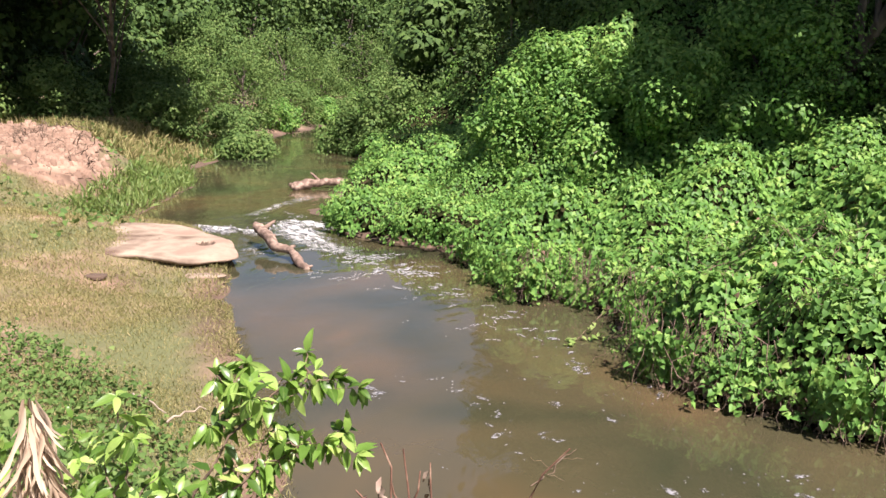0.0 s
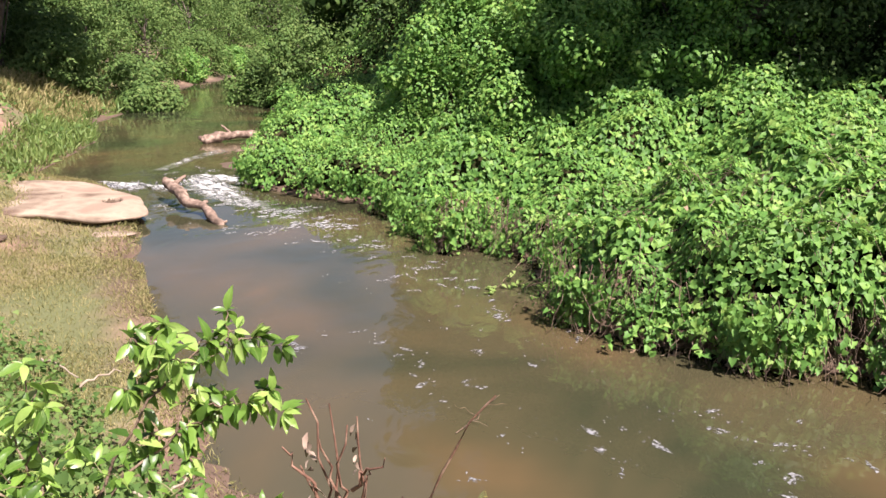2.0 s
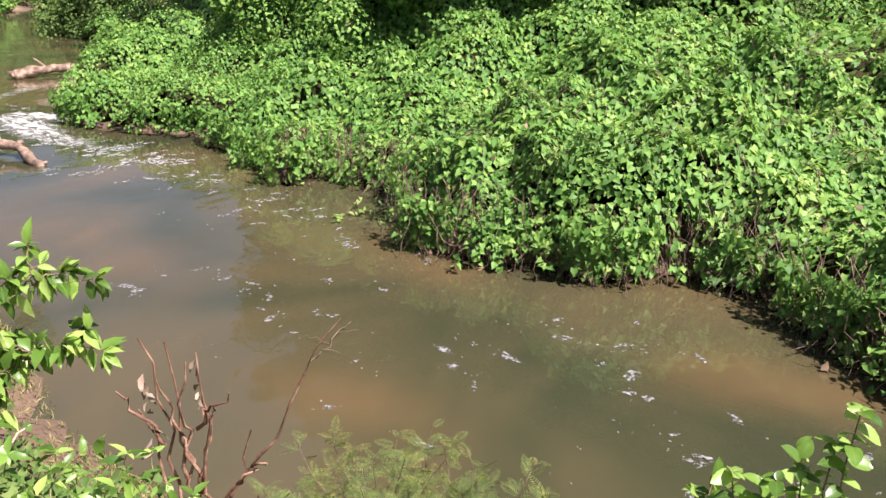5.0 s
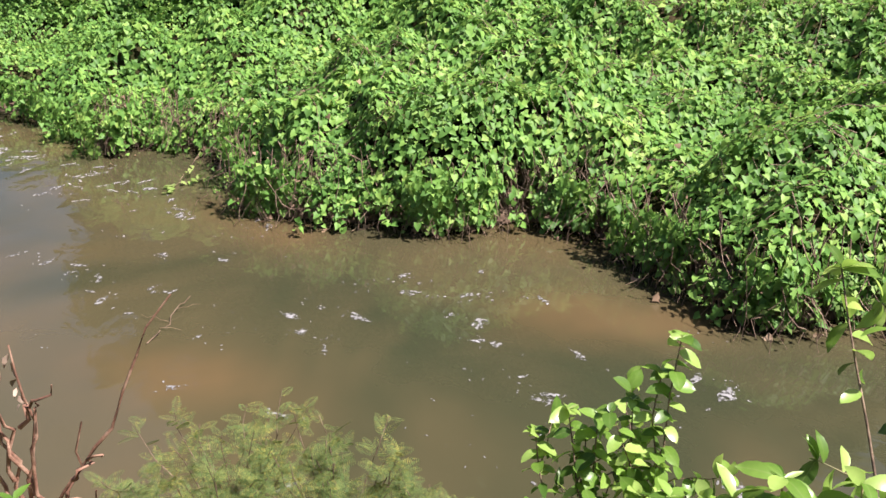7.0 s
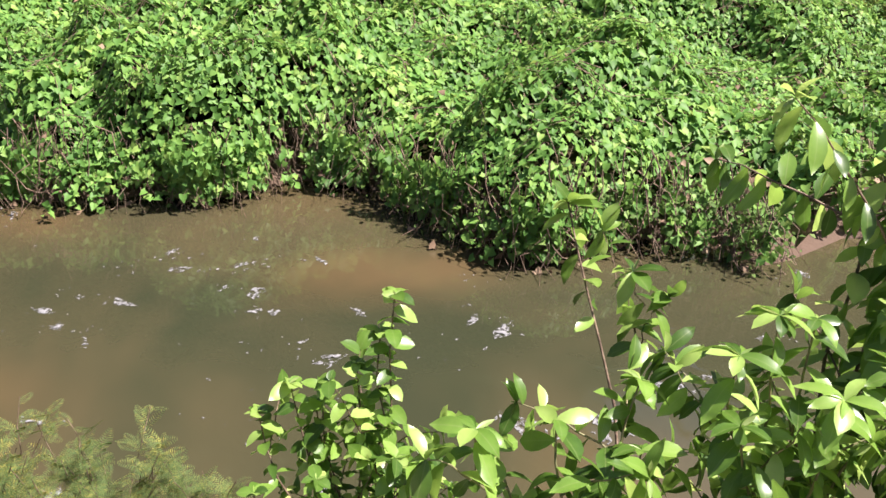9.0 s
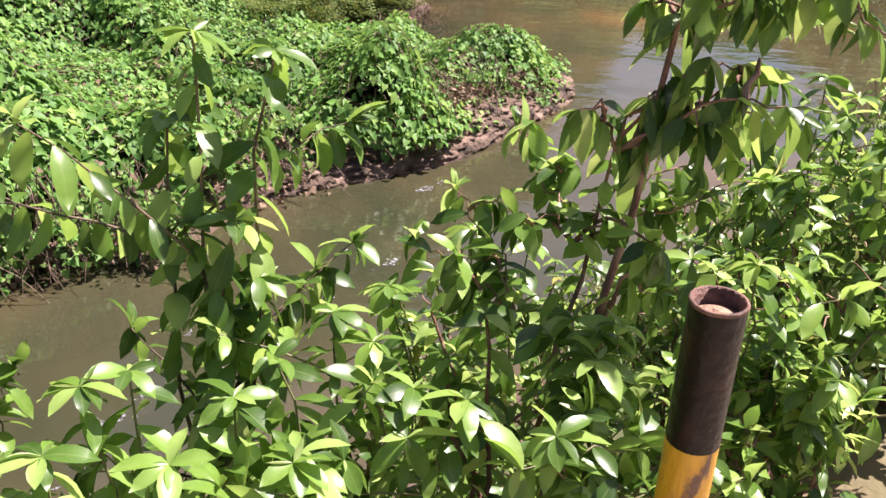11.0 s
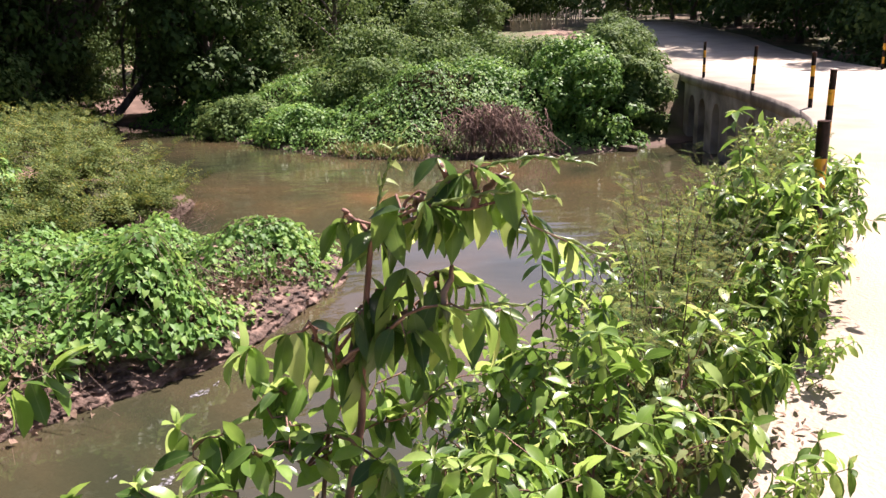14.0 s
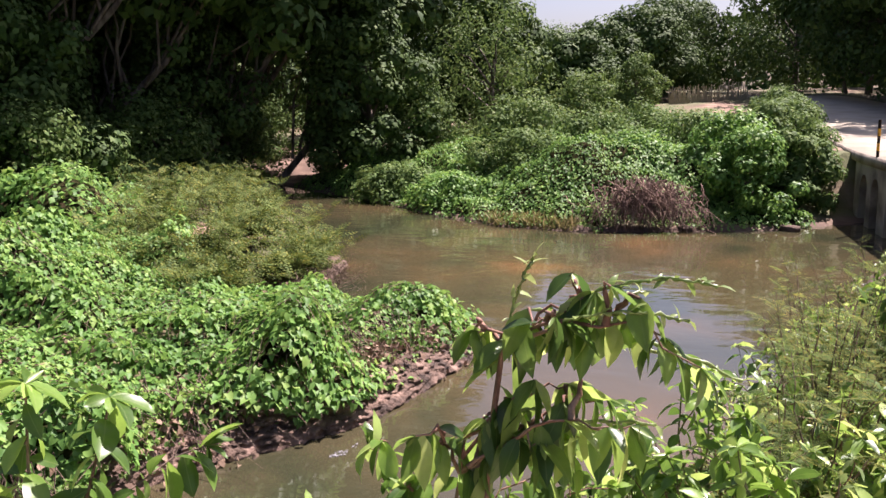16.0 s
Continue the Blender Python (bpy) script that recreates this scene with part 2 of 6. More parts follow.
def root(name, place, label, category, group="", kind=""):
    ob = new(name)
    ob.location = place
    ob.empty_display_size = 0.2
    return tagged(ob, label, category, group, kind)


def part(name, me, parent, label=""):
    return tagged(under(new(name, me), parent), label)


class Value:
    """Smooth random field over the plan."""
    def __init__(self, seed):
        self.g = np.random.default_rng(seed).random((128, 128))

    def __call__(self, x, y, size):
        u, v = np.asarray(x) / size, np.asarray(y) / size
        i, j = np.floor(u).astype(int), np.floor(v).astype(int)
        a, b = u - i, v - j
        a, b = a * a * (3 - 2 * a), b * b * (3 - 2 * b)
        g = lambda p, q: self.g[p % 128, q % 128]
        return (g(i, j) * (1 - a) + g(i + 1, j) * a) * (1 - b) + (g(i, j + 1) * (1 - a) + g(i + 1, j + 1) * a) * b - 0.5


FIELD = Value(3)


def step(a, b, x):
    t = np.clip((np.asarray(x, float) - a) / (b - a), 0, 1)
    return t * t * (3 - 2 * t)


def unit(v):
    return v / np.maximum(np.linalg.norm(v, axis=-1, keepdims=True), 1e-9)


# leaf outlines: base at the origin, tip along +y, upper side +z
def leaf_shape(width, shoulders, fold, bend, rows):
    verts, faces = [], []
    for r in range(rows + 1):
        y = r / rows
        w = 0.0 if r == rows else width * np.interp(y, np.linspace(0, 1, len(shoulders)), shoulders)
        z = -bend * y * y
        verts += [(-w, y, z + fold * w), (0, y, z), (w, y, z + fold * w)]
    for r in range(rows):
        a, b = 3 * r, 3 * r + 3
        faces += [(a, a + 1, b + 1), (a, b + 1, b), (a + 1, a + 2, b + 2), (a + 1, b + 2, b + 1)]
    return np.array(verts), np.array(faces)


HEART = (np.array([(0, 0.06, 0), (-0.42, -0.04, 0.12), (-0.40, 0.42, 0.12), (0, 1, -0.22), (0.40, 0.42, 0.12), (0.42, -0.04, 0.12), (0, 0.45, -0.04)]),
         np.array([(0, 6, 1), (1, 6, 2), (2, 6, 3), (3, 6, 4), (4, 6, 5), (5, 6, 0)]))
LANCE = leaf_shape(0.21, (0.12, 1.0, 0.75, 0.0), 0.30, 0.35, 3)
SIMPLE = (np.array([(0, 0, 0), (-0.32, 0.45, 0.1), (0, 1, -0.15), (0.32, 0.45, 0.1)]), np.array([(0, 3, 1), (1, 3, 2)]))
BLADE = (np.array([(-0.03, 0, 0), (0.03, 0, 0), (0.02, 0.6, 0.1), (0, 1, 0.35)]), np.array([(0, 1, 2), (0, 2, 3)]))


def scatter(shape, places, along, face, sizes):
    """Leaves of one shape at many places as arrays of vertices and faces."""
    tv, tf = shape
    y = unit(along)
    x = unit(np.cross(y, face))
    z = np.cross(x, y)
    s = np.asarray(sizes)[:, None, None]
    v = places[:, None, :] + s * (tv[None, :, 0:1] * x[:, None] + tv[None, :, 1:2] * y[:, None] + tv[None, :, 2:3] * z[:, None])
    f = tf[None] + (np.arange(len(places)) * len(tv))[:, None, None]
    return v.reshape(-1, 3), f.reshape(-1, 3)


def tube(path, radii, sides=6):
    """A tapered tube along a path, as vertices and triangles."""
    path = np.asarray(path, float)
    d = unit(np.gradient(path, axis=0))
    ref = np.where(np.abs(d[:, 2:3]) > 0.9, np.array([[1.0, 0, 0]]), np.array([[0, 0, 1.0]]))
    u = unit(np.cross(d, ref))
    w = np.cross(d, u)
    a = np.linspace(0, 2 * np.pi, sides, endpoint=False)
    ring = np.cos(a)[None, :, None] * u[:, None] + np.sin(a)[None, :, None] * w[:, None]
    v = (path[:, None] + np.asarray(radii)[:, None, None] * ring).reshape(-1, 3)
    f = []
    for i in range(len(path) - 1):
        for k in range(sides):
            p, q = i * sides + k, i * sides + (k + 1) % sides
            f += [(p, q, q + sides), (p, q + sides, p + sides)]
    return v, np.array(f)


def join(pieces):
    vs, fs, n = [], [], 0
    for v, f in pieces:
        vs.append(v)
        fs.append(f + n)
        n += len(v)
    return np.concatenate(vs), np.concatenate(fs)


def bent(a, b, sag, n=6, jitter=0.0, r=rng):
    """A curved line from a to b, lifted by sag in its middle."""
    t = np.linspace(0, 1, n)[:, None]
    a, b = np.asarray(a, float), np.asarray(b, float)
    p = a + (b - a) * t
    p[:, 2] += (4 * sag * t * (1 - t))[:, 0]
    if jitter:
        p[1:-1] += r.normal(0, jitter, (n - 2, 3))
    return p


# ---- plan of river and road ----
NEAR_SHORE = [(-1.5, 6.1), (-0.4, 4.9), (0.9, 4.0), (2.4, 3.1), (3.9, 2.2), (5.4, 1.2), (7.0, 0.1), (9.0, -1.5), (12.0, -3.3), (15.0, -4.9), (16.6, -6.6), (17.2, -16.0)]
FAR_SHORE = [(28.0, -16.0), (26.6, -9.0), (24.8, -5.6), (24.7, -3.0), (24.4, -0.8), (25.5, 1.8), (27.0, 3.4), (29.8, 5.8), (33.0, 8.8), (37.0, 12.5), (35.0, 14.5)]
POINT_SHORE = [(31.0, 11.0), (25.0, 7.2), (19.6, 4.6), (17.5, 4.5), (15.6, 5.4), (15.2, 4.2), (15.8, 2.2), (15.4, 1.3), (13.6, 0.9), (12.0, 1.5), (10.6, 2.0), (9.9, 2.7), (9.0, 3.7)]
MOUND_SHORE = [(7.5, 3.8), (7.4, 4.4), (6.6, 5.1), (5.7, 5.1), (5.5, 6.2), (5.4, 7.6), (4.9, 8.4), (3.9, 8.3), (3.4, 8.7), (2.4, 9.2), (1.7, 9.8), (1.8, 12.2), (0.6, 13.5), (0.0, 12.9)]
UPPER_SHORE = [(-0.8, 14.6), (-1.6, 16.5), (-3.8, 17.6), (-4.9, 18.5), (-5.6, 21.7), (-6.4, 27.0), (-7.3, 32.8), (-8.1, 34.3), (-10.4, 40.1), (-10.6, 46.0), (-14.0, 62.0)]
LEFT_SHORE = [(-15.6, 62.0), (-15.8, 52.0), (-16.4, 42.4), (-13.9, 32.8), (-13.8, 29.7), (-11.5, 25.3), (-10.5, 19.5), (-8.1, 18.3), (-6.3, 16.0), (-5.0, 12.8), (-3.9, 10.5), (-3.0, 8.7), (-2.1, 7.3)]
RIVER = np.array(NEAR_SHORE + FAR_SHORE + POINT_SHORE + MOUND_SHORE + UPPER_SHORE + LEFT_SHORE)


def off_line(x, y, line, closed):
    """Distance to a line of points, and how far along it the nearest spot lies."""
    x, y = np.asarray(x, float), np.asarray(y, float)
    best, where, run = np.full(x.shape, 1e9), np.zeros(x.shape), 0.0
    line = np.asarray(line, float)
    ends = np.roll(line, -1, 0) if closed else line[1:]
    for a, b in zip(line, ends):
        d = b - a
        n = float(np.hypot(*d))
        t = np.clip(((x - a[0]) * d[0] + (y - a[1]) * d[1]) / n ** 2, 0, 1)
        e = np.hypot(x - a[0] - t * d[0], y - a[1] - t * d[1])
        where = np.where(e < best, run + t * n, where)
        best = np.minimum(best, e)
        run += n
    return best, where


def off_water(x, y):
    """Distance from the river's edge: positive on land, negative in the water."""
    x, y = np.asarray(x, float), np.asarray(y, float)
    d, _ = off_line(x, y, RIVER, True)
    inside = np.zeros(x.shape, bool)
    for a, b in zip(RIVER, np.roll(RIVER, -1, 0)):
        cross = ((a[1] > y) != (b[1] > y)) & (x < (b[0] - a[0]) * (y - a[1]) / (b[1] - a[1] + 1e-12) + a[0])
        inside ^= cross
    return np.where(inside, -d, d)


ROAD_EDGE = [(-14.0, 8.6), (-6.0, 4.9), (-1.0, 2.0), (2.5, -0.2), (4.4, -1.45), (6.9, -3.0), (11.8, -5.5), (16.4, -7.3), (20.4, -8.0), (24.9, -8.5), (28.5, -8.9), (36.0, -10.4), (48.0, -12.5), (64.0, -13.0), (90.0, -8.0)]
ROAD_WIDTH = 6.0


def smooth_line(line, n):
    """Points evenly spread along a line, with its corners rounded."""
    line = np.asarray(line, float)
    s = np.r_[0, np.cumsum(np.hypot(*np.diff(line, axis=0).T))]
    u = np.linspace(0, s[-1], n)
    p = np.stack([np.interp(u, s, line[:, k]) for k in (0, 1)], 1)
    for _ in range(6):
        p[1:-1] = (p[:-2] + 2 * p[1:-1] + p[2:]) / 4
    return p


EDGE = smooth_line(ROAD_EDGE, 220)
EDGE_N = unit(np.stack([np.gradient(EDGE[:, 1]), -np.gradient(EDGE[:, 0])], 1))  # away from the river
CENTRE = EDGE + EDGE_N * ROAD_WIDTH / 2


def road_z(x):
    return 2.0 + 1.5 * step(32, 66, x) + 0.0 * np.asarray(x)


def cut_bank(x, y):
    """Bare eroded earth above the left shore."""
    return step(1.8, 0.7, off_line(x, y, [(-13.4, 21.6), (-15.5, 23.2), (-18.5, 26.0)], False)[0] + 1.2 * FIELD(x, y, 1.4))


def ground_z(x, y, d=None):
    """Height of the ground."""
    x, y = np.asarray(x, float), np.asarray(y, float)
    d = off_water(x, y) if d is None else d
    bed = -0.12 - 0.55 * step(0, 1.6, -d)
    lump = FIELD(x, y, 3.0) * 0.30 + FIELD(x + 40, y, 0.9) * 0.10
    bank = 0.10 * step(0, 0.25, d) + 0.45 * step(0.2, 4.0, d) + lump * step(0.2, 2.5, d)
    rough = np.abs(FIELD(x + 13, y + 4, 0.75)) * 0.5 + np.abs(FIELD(x, y + 8, 1.9)) * 0.6
    bank = bank + rough * cut_bank(x, y) * step(0.3, 1.5, d)
    left = step(-3.0, -7.0, x) * step(14, 26, y)
    bank = bank + left * 1.0 * step(0.4, 3.5, d)
    bank = bank + step(2.0, 14.0, d) * 0.5 + step(14, 60, d) * 1.2 + step(60, 300, d) * 1.0
    far_side = step(24.0, 27.5, x) * step(9.0, 3.0, y)
    bank = bank + far_side * (0.7 * step(0.8, 4.0, d) + 1.1 * step(40, 60, x))
    z = np.where(d > 0, bank, bed)
    r, _ = off_line(x, y, CENTRE[::2], False)
    out = r - ROAD_WIDTH / 2
    top = road_z(x) - 0.10 - 0.85 * np.maximum(out - 0.35, 0)
    bridge = step(15.6, 16.6, x) * step(28.6, 27.4, x)
    top = np.where(bridge > 0.5, -9, top)
    return np.where((d > -0.3) | (r < ROAD_WIDTH / 2), np.maximum(z, np.minimum(top, 20)), z)


def muddy_strip(x, y, d):
    return step(8.0, 9.0, x) * step(14, 13, x) * step(5.0, 4.2, y) * step(1.6, 0.9, d)


# ---- ground ----
def axis(a, b, fine, reach):
    core = np.arange(a, b + 1e-6, fine)
    out, gap = [0.0], fine
    while out[-1] < reach:
        gap *= 1.35
        out.append(out[-1] + gap)
    out = np.array(out[1:])
    return np.r_[a - out[::-1], core, b + out]


def grid_mesh(name, xs, ys, fz, mat, keep=None):
    X, Y = np.meshgrid(xs, ys, indexing="ij")
    Z = fz(X, Y)
    n, m = X.shape
    idx = np.arange(n * m).reshape(n, m)
    f = np.stack([idx[:-1, :-1], idx[1:, :-1], idx[1:, 1:], idx[:-1, 1:]], -1).reshape(-1, 4)
    v = np.stack([X, Y, Z], -1).reshape(-1, 3)
    if keep is not None:
        k = keep(X, Y).ravel()
        f = f[k[f].all(1)]
        used = np.unique(f)
        back = np.zeros(n * m, int)
        back[used] = np.arange(len(used))
        v, f = v[used], back[f]
    return np_mesh(name, v, f, mat, True)


XS, YS = axis(-34, 46, 0.4, 1800), axis(-22, 62, 0.4, 1800)
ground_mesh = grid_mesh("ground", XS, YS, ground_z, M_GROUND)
gv = np.zeros(len(ground_mesh.vertices) * 3, np.float32)
ground_mesh.vertices.foreach_get("co", gv)
gx_, gy_ = gv[0::3].astype(float), gv[1::3].astype(float)
gd_ = off_water(gx_, gy_)
bare = step(0.7, 0.25, gd_) * step(46, 40, gy_) + 1.0 * muddy_strip(gx_, gy_, gd_) + cut_bank(gx_, gy_) + 0.4 * step(2.2, 1.0, np.hypot(gx_ + 7.9, gy_ - 11.4)) + step(5.0, 2.0, np.hypot(gx_ - 41, gy_ - 13.5))
soil = ground_mesh.attributes.new("soil", "FLOAT", "POINT")
soil.data.foreach_set("value", np.clip(bare, 0, 1).astype(np.float32))
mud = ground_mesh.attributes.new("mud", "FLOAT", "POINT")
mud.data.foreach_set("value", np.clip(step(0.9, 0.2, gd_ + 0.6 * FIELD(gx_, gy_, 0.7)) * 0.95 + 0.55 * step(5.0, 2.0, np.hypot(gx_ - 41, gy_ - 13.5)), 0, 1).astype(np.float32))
ground = tagged(new("ground", ground_mesh), "brown earth banks with dry grass", "ground", kind="structure")

wx, wy = np.arange(-30, 42, 0.25), np.arange(-18, 64, 0.25)
water = tagged(new("water", grid_mesh("water", wx, wy, lambda x, y: 0 * x, M_WATER, lambda x, y: off_water(x, y) < 0.9)), "murky brown river water with ripples", "river", kind="structure")


wv = np.zeros(len(water.data.vertices) * 3, np.float32)
water.data.vertices.foreach_get("co", wv)
sx, sy = wv[0::3].astype(float), wv[1::3].astype(float)
sandy = np.zeros(len(sx))
for px, py, long_, wide, turn in ((1.9, 9.0, 1.1, 0.42, -50), (4.35, 6.0, 0.85, 0.5, -35), (5.0, 5.6, 0.5, 0.35, 0), (-1.6, 9.6, 1.0, 0.6, -60), (-3.6, 11.6, 0.6, 0.8, 0), (0.6, 6.2, 0.9, 0.4, -40)):
    c_, s_ = math.cos(radians(turn)), math.sin(radians(turn))
    u_, v_ = (sx - px) * c_ + (sy - py) * s_, -(sx - px) * s_ + (sy - py) * c_
    sandy = np.maximum(sandy, np.exp(-(u_ / long_) ** 2 - (v_ / wide) ** 2))
sandy = np.clip(sandy * (1.0 + 1.4 * FIELD(sx, sy + 5, 0.7)), 0, 1)
water.data.attributes.new("shallow", "FLOAT", "POINT").data.foreach_set("value", np.clip(sandy * 0.50, 0, 1).astype(np.float32))


# ---- road, bridge ----
def road_strip():
    v, f = [], []
    for k, (e, nn) in enumerate(zip(EDGE, EDGE_N)):
        z = float(road_z(e[0]))
        o = e + nn * ROAD_WIDTH
        wob = 0.06 * float(FIELD(k * 1.0, 3.0, 2.0))
        i = e + nn * wob
        v += [(i[0], i[1], z - 0.28), (i[0], i[1], z), (o[0], o[1], z), (o[0], o[1], z - 0.28)]
    for k in range(len(EDGE) - 1):
        a, b = 4 * k, 4 * k + 4
        f += [(a, a + 1, b + 1, b), (a + 1, a + 2, b + 2, b + 1), (a + 2, a + 3, b + 3, b + 2), (a + 3, a, b, b + 3)]
    me = np_mesh("road", v, f, M_CONCRETE)
    me.materials.append(M_WALL)
    me.polygons.foreach_set("material_index", np.array([0 if k % 4 == 1 else 1 for k in range(len(f))], np.int32))
    return me


road = tagged(new("road", road_strip()), "pale dusty concrete road slab over the causeway", "road", kind="structure")


def at_edge(x, inset=0.0):
    k = int(np.argmin(np.abs(EDGE[:, 0] - x)))
    k0, k1 = (k - 1, k) if EDGE[k, 0] > x else (k, k + 1)
    t = (x - EDGE[k0, 0]) / (EDGE[k1, 0] - EDGE[k0, 0])
    p = EDGE[k0] * (1 - t) + EDGE[k1] * t + EDGE_N[k] * inset
    return p


def arched_wall(name, x0, x1, openings, side):
    """Bridge wall along the road's edge from x0 to x1, with arched openings (centre, width, spring, foot)."""
    bm = bmesh.new()
    top, foot, thick = float(road_z(x0)) - 0.28, -0.6, 0.45

    def col(x, z, back):
        p = at_edge(x, (0.02 if side == 0 else ROAD_WIDTH - 0.02) + (thick if back else 0.0) * (1 if side == 0 else -1))
        return bm.verts.new((p[0], p[1], z))

    def panel(ax, az, bx, bz):
        """The wall between an underside line and the top."""
        fr = [col(ax, az, False), col(bx, bz, False), col(bx, top, False), col(ax, top, False)]
        bk = [col(ax, az, True), col(bx, bz, True), col(bx, top, True), col(ax, top, True)]
        bm.faces.new(fr)
        bm.faces.new(bk[::-1])
        bm.faces.new((fr[1], fr[0], bk[0], bk[1]))
        return fr, bk

    x = x0
    for c, w, spring in openings:
        fr, bk = panel(x, foot, c - w / 2, foot)
        bm.faces.new((fr[1], bk[1], bk[2], fr[2]))
        pts = [(c - w / 2 * math.cos(a), spring + w / 2 * math.sin(a)) for a in np.linspace(0, math.pi, 11)]
        for (ax, az), (bx, bz) in zip(pts, pts[1:]):
            panel(ax, az, bx, bz)
        x = c + w / 2
        left = [col(x, foot, False), col(x, foot, True), col(x, spring, True), col(x, spring, False)]
        bm.faces.new(left)
    panel(x, foot, x1, foot)
    bmesh.ops.remove_doubles(bm, verts=bm.verts, dist=0.001)
    bmesh.ops.recalc_face_normals(bm, faces=bm.faces)
    me = bpy.data.meshes.new(name)
    bm.to_mesh(me)
    bm.free()
    me.materials.append(M_WALL)
    return me


bridge = root("bridge", (0, 0, 0), "weathered concrete low bridge with small arched openings over the river", "bridge")
OPEN = [(17.6, 0.80, 1.02), (18.9, 0.80, 1.02), (20.3, 0.80, 1.02), (22.0, 0.80, 1.02), (23.6, 0.80, 1.02), (25.2, 0.80, 1.02), (26.5, 0.80, 1.02)]
part("arched_wall", arched_wall("arched_wall", 16.3, 27.6, OPEN, 0), bridge)
part("arched_wall", arched_wall("arched_wall", 16.3, 27.6, OPEN, 1), bridge)


def lathe(profile, sides=20):
    """A turned shape from (radius, height) pairs."""
    pr = np.asarray(profile, float)
    a = np.linspace(0, 2 * np.pi, sides, endpoint=False)
    v = np.stack([pr[:, None, 0] * np.cos(a), pr[:, None, 0] * np.sin(a), np.broadcast_to(pr[:, None, 1], (len(pr), sides))], -1).reshape(-1, 3)
    f = [(i * sides + k, i * sides + (k + 1) % sides, (i + 1) * sides + (k + 1) % sides, (i + 1) * sides + k) for i in range(len(pr) - 1) for k in range(sides)]
    return v, np.array(f)


R, T = 0.040, 0.004


def band(name, z0, z1, mat):
    v, f = lathe([(R, z0), (R, z1)])
    return np_mesh(name, v, f, mat, True)


def build_post():
    ob = root("guard_post", (0, 0, 0), "steel pipe guard post with black and yellow bands", "post", "guard posts along the road")
    cuts = [0.0, 0.17, 0.37, 0.57, 0.76, 1.0]
    for k in range(5):
        part("paint_band", band("paint_band", cuts[k] - (0.1 if k == 0 else 0), cuts[k + 1] - (0.006 if k == 4 else 0), M_BLACK if k % 2 == 0 else M_YELLOW), ob, "black painted band" if k % 2 == 0 else "chipped yellow painted band")
    v, f = lathe([(R, 0.994), (R + 0.0012, 0.997), (R, 1.0), (R - T, 1.0), (R - T, 0.90)])
    part("rim", np_mesh("rim", v, f, M_RUST, True), ob, "rusty bare steel pipe rim")
    v, f = lathe([(R - T, 0.972), (0.028, 0.976), (0.014, 0.981), (0.001, 0.983)])
    part("sand_fill", np_mesh("sand_fill", v, f, M_SAND, True), ob, "sandy fill inside the pipe")
    return ob


post = build_post()
POSTS = [(2.67, -0.205), (6.84, -2.83), (11.7, -5.35), (16.66, -7.54), (20.56, -8.06), (25.24, -8.57)]
post.matrix_basis = pose(POSTS[0][0], POSTS[0][1], 2.0, 0, 0, 0)
for k, (x, y) in enumerate(POSTS[1:]):
    copy_thing(post, pose(x, y, 2.0, rng.uniform(-1.5, 1.5), rng.uniform(-1.5, 1.5), 60 * k))
for x in (17.5, 22.5, 27.0):
    p = at_edge(x, ROAD_WIDTH - 0.3)
    copy_thing(post, pose(p[0], p[1], 2.0, rng.uniform(-2, 2), rng.uniform(-2, 2), 40 * x))


def muddy(x, y):
    """Bare mud strip along the foot of the point."""
    return step(8.2, 9.0, x) * step(13.4, 12.4, x) * step(4.6, 4.0, y)


# ---- vine mound on the point between the channels ----
def canopy_z(x, y, d):
    """Top of the vine cover."""
    hump = 0.75 * np.exp(-(((x - 3.9) / 2.4) ** 2 + ((y - 10.8) / 2.4) ** 2))
    back = 0.35 * step(11, 20, y) * step(16, 8, x) * step(1.0, 6.0, d)
    slope = (3.3 * step(16.5, 23.5, y) + 1.6 * step(22, 28, y)) * step(10.5, 6.0, x) * step(3.0, 8.0, d)
    ridge = 0.5 - np.abs(FIELD(x + 21, y + 13, 1.25)) * 2.0
    lump = FIELD(x, y, 2.1) * 1.15 + ridge * 0.66 + FIELD(x + 9, y + 5, 0.55) * 0.58
    tips = 0.80 * np.exp(-(((x - 11.0) / 0.80) ** 2 + ((y - 3.1) / 0.65) ** 2) ** 1.15) + 0.78 * np.exp(-(((x - 13.4) / 1.1) ** 2 + ((y - 2.1) / 0.65) ** 2) ** 1.15)
    low = 0.55 + 0.22 * step(2, 9, d)
    flat = step(9.5, 12.5, x) * step(7.5, 5.0, y)
    low, lump = low - 0.36 * flat, lump * (1 - 0.48 * flat)
    thick = np.maximum(low + hump + back + slope + tips + lump, 0.15) * step(-0.55, 0.80, d - 0.13 * muddy(x, y) - 0.35 * FIELD(x + 3, y, 0.6)) ** 0.55
    return np.maximum(ground_z(x, y, d), 0) * step(-0.1, 0.4, d) + thick + 0.04


def over_point(x, y):
    """Where vines cover the point."""
    inside = (x > -10) & (y > 1.0) & (y < 42) & (x < 31)
    inside &= (y > 3.2 + 0.45 * (9 - x)) | (x > 8.5)
    inside &= ~((x > 15.3) & (y < 6.2 + 0.5 * (x - 15)))
    inside &= x > -3.2 - 0.35 * (y - 12)
    return inside


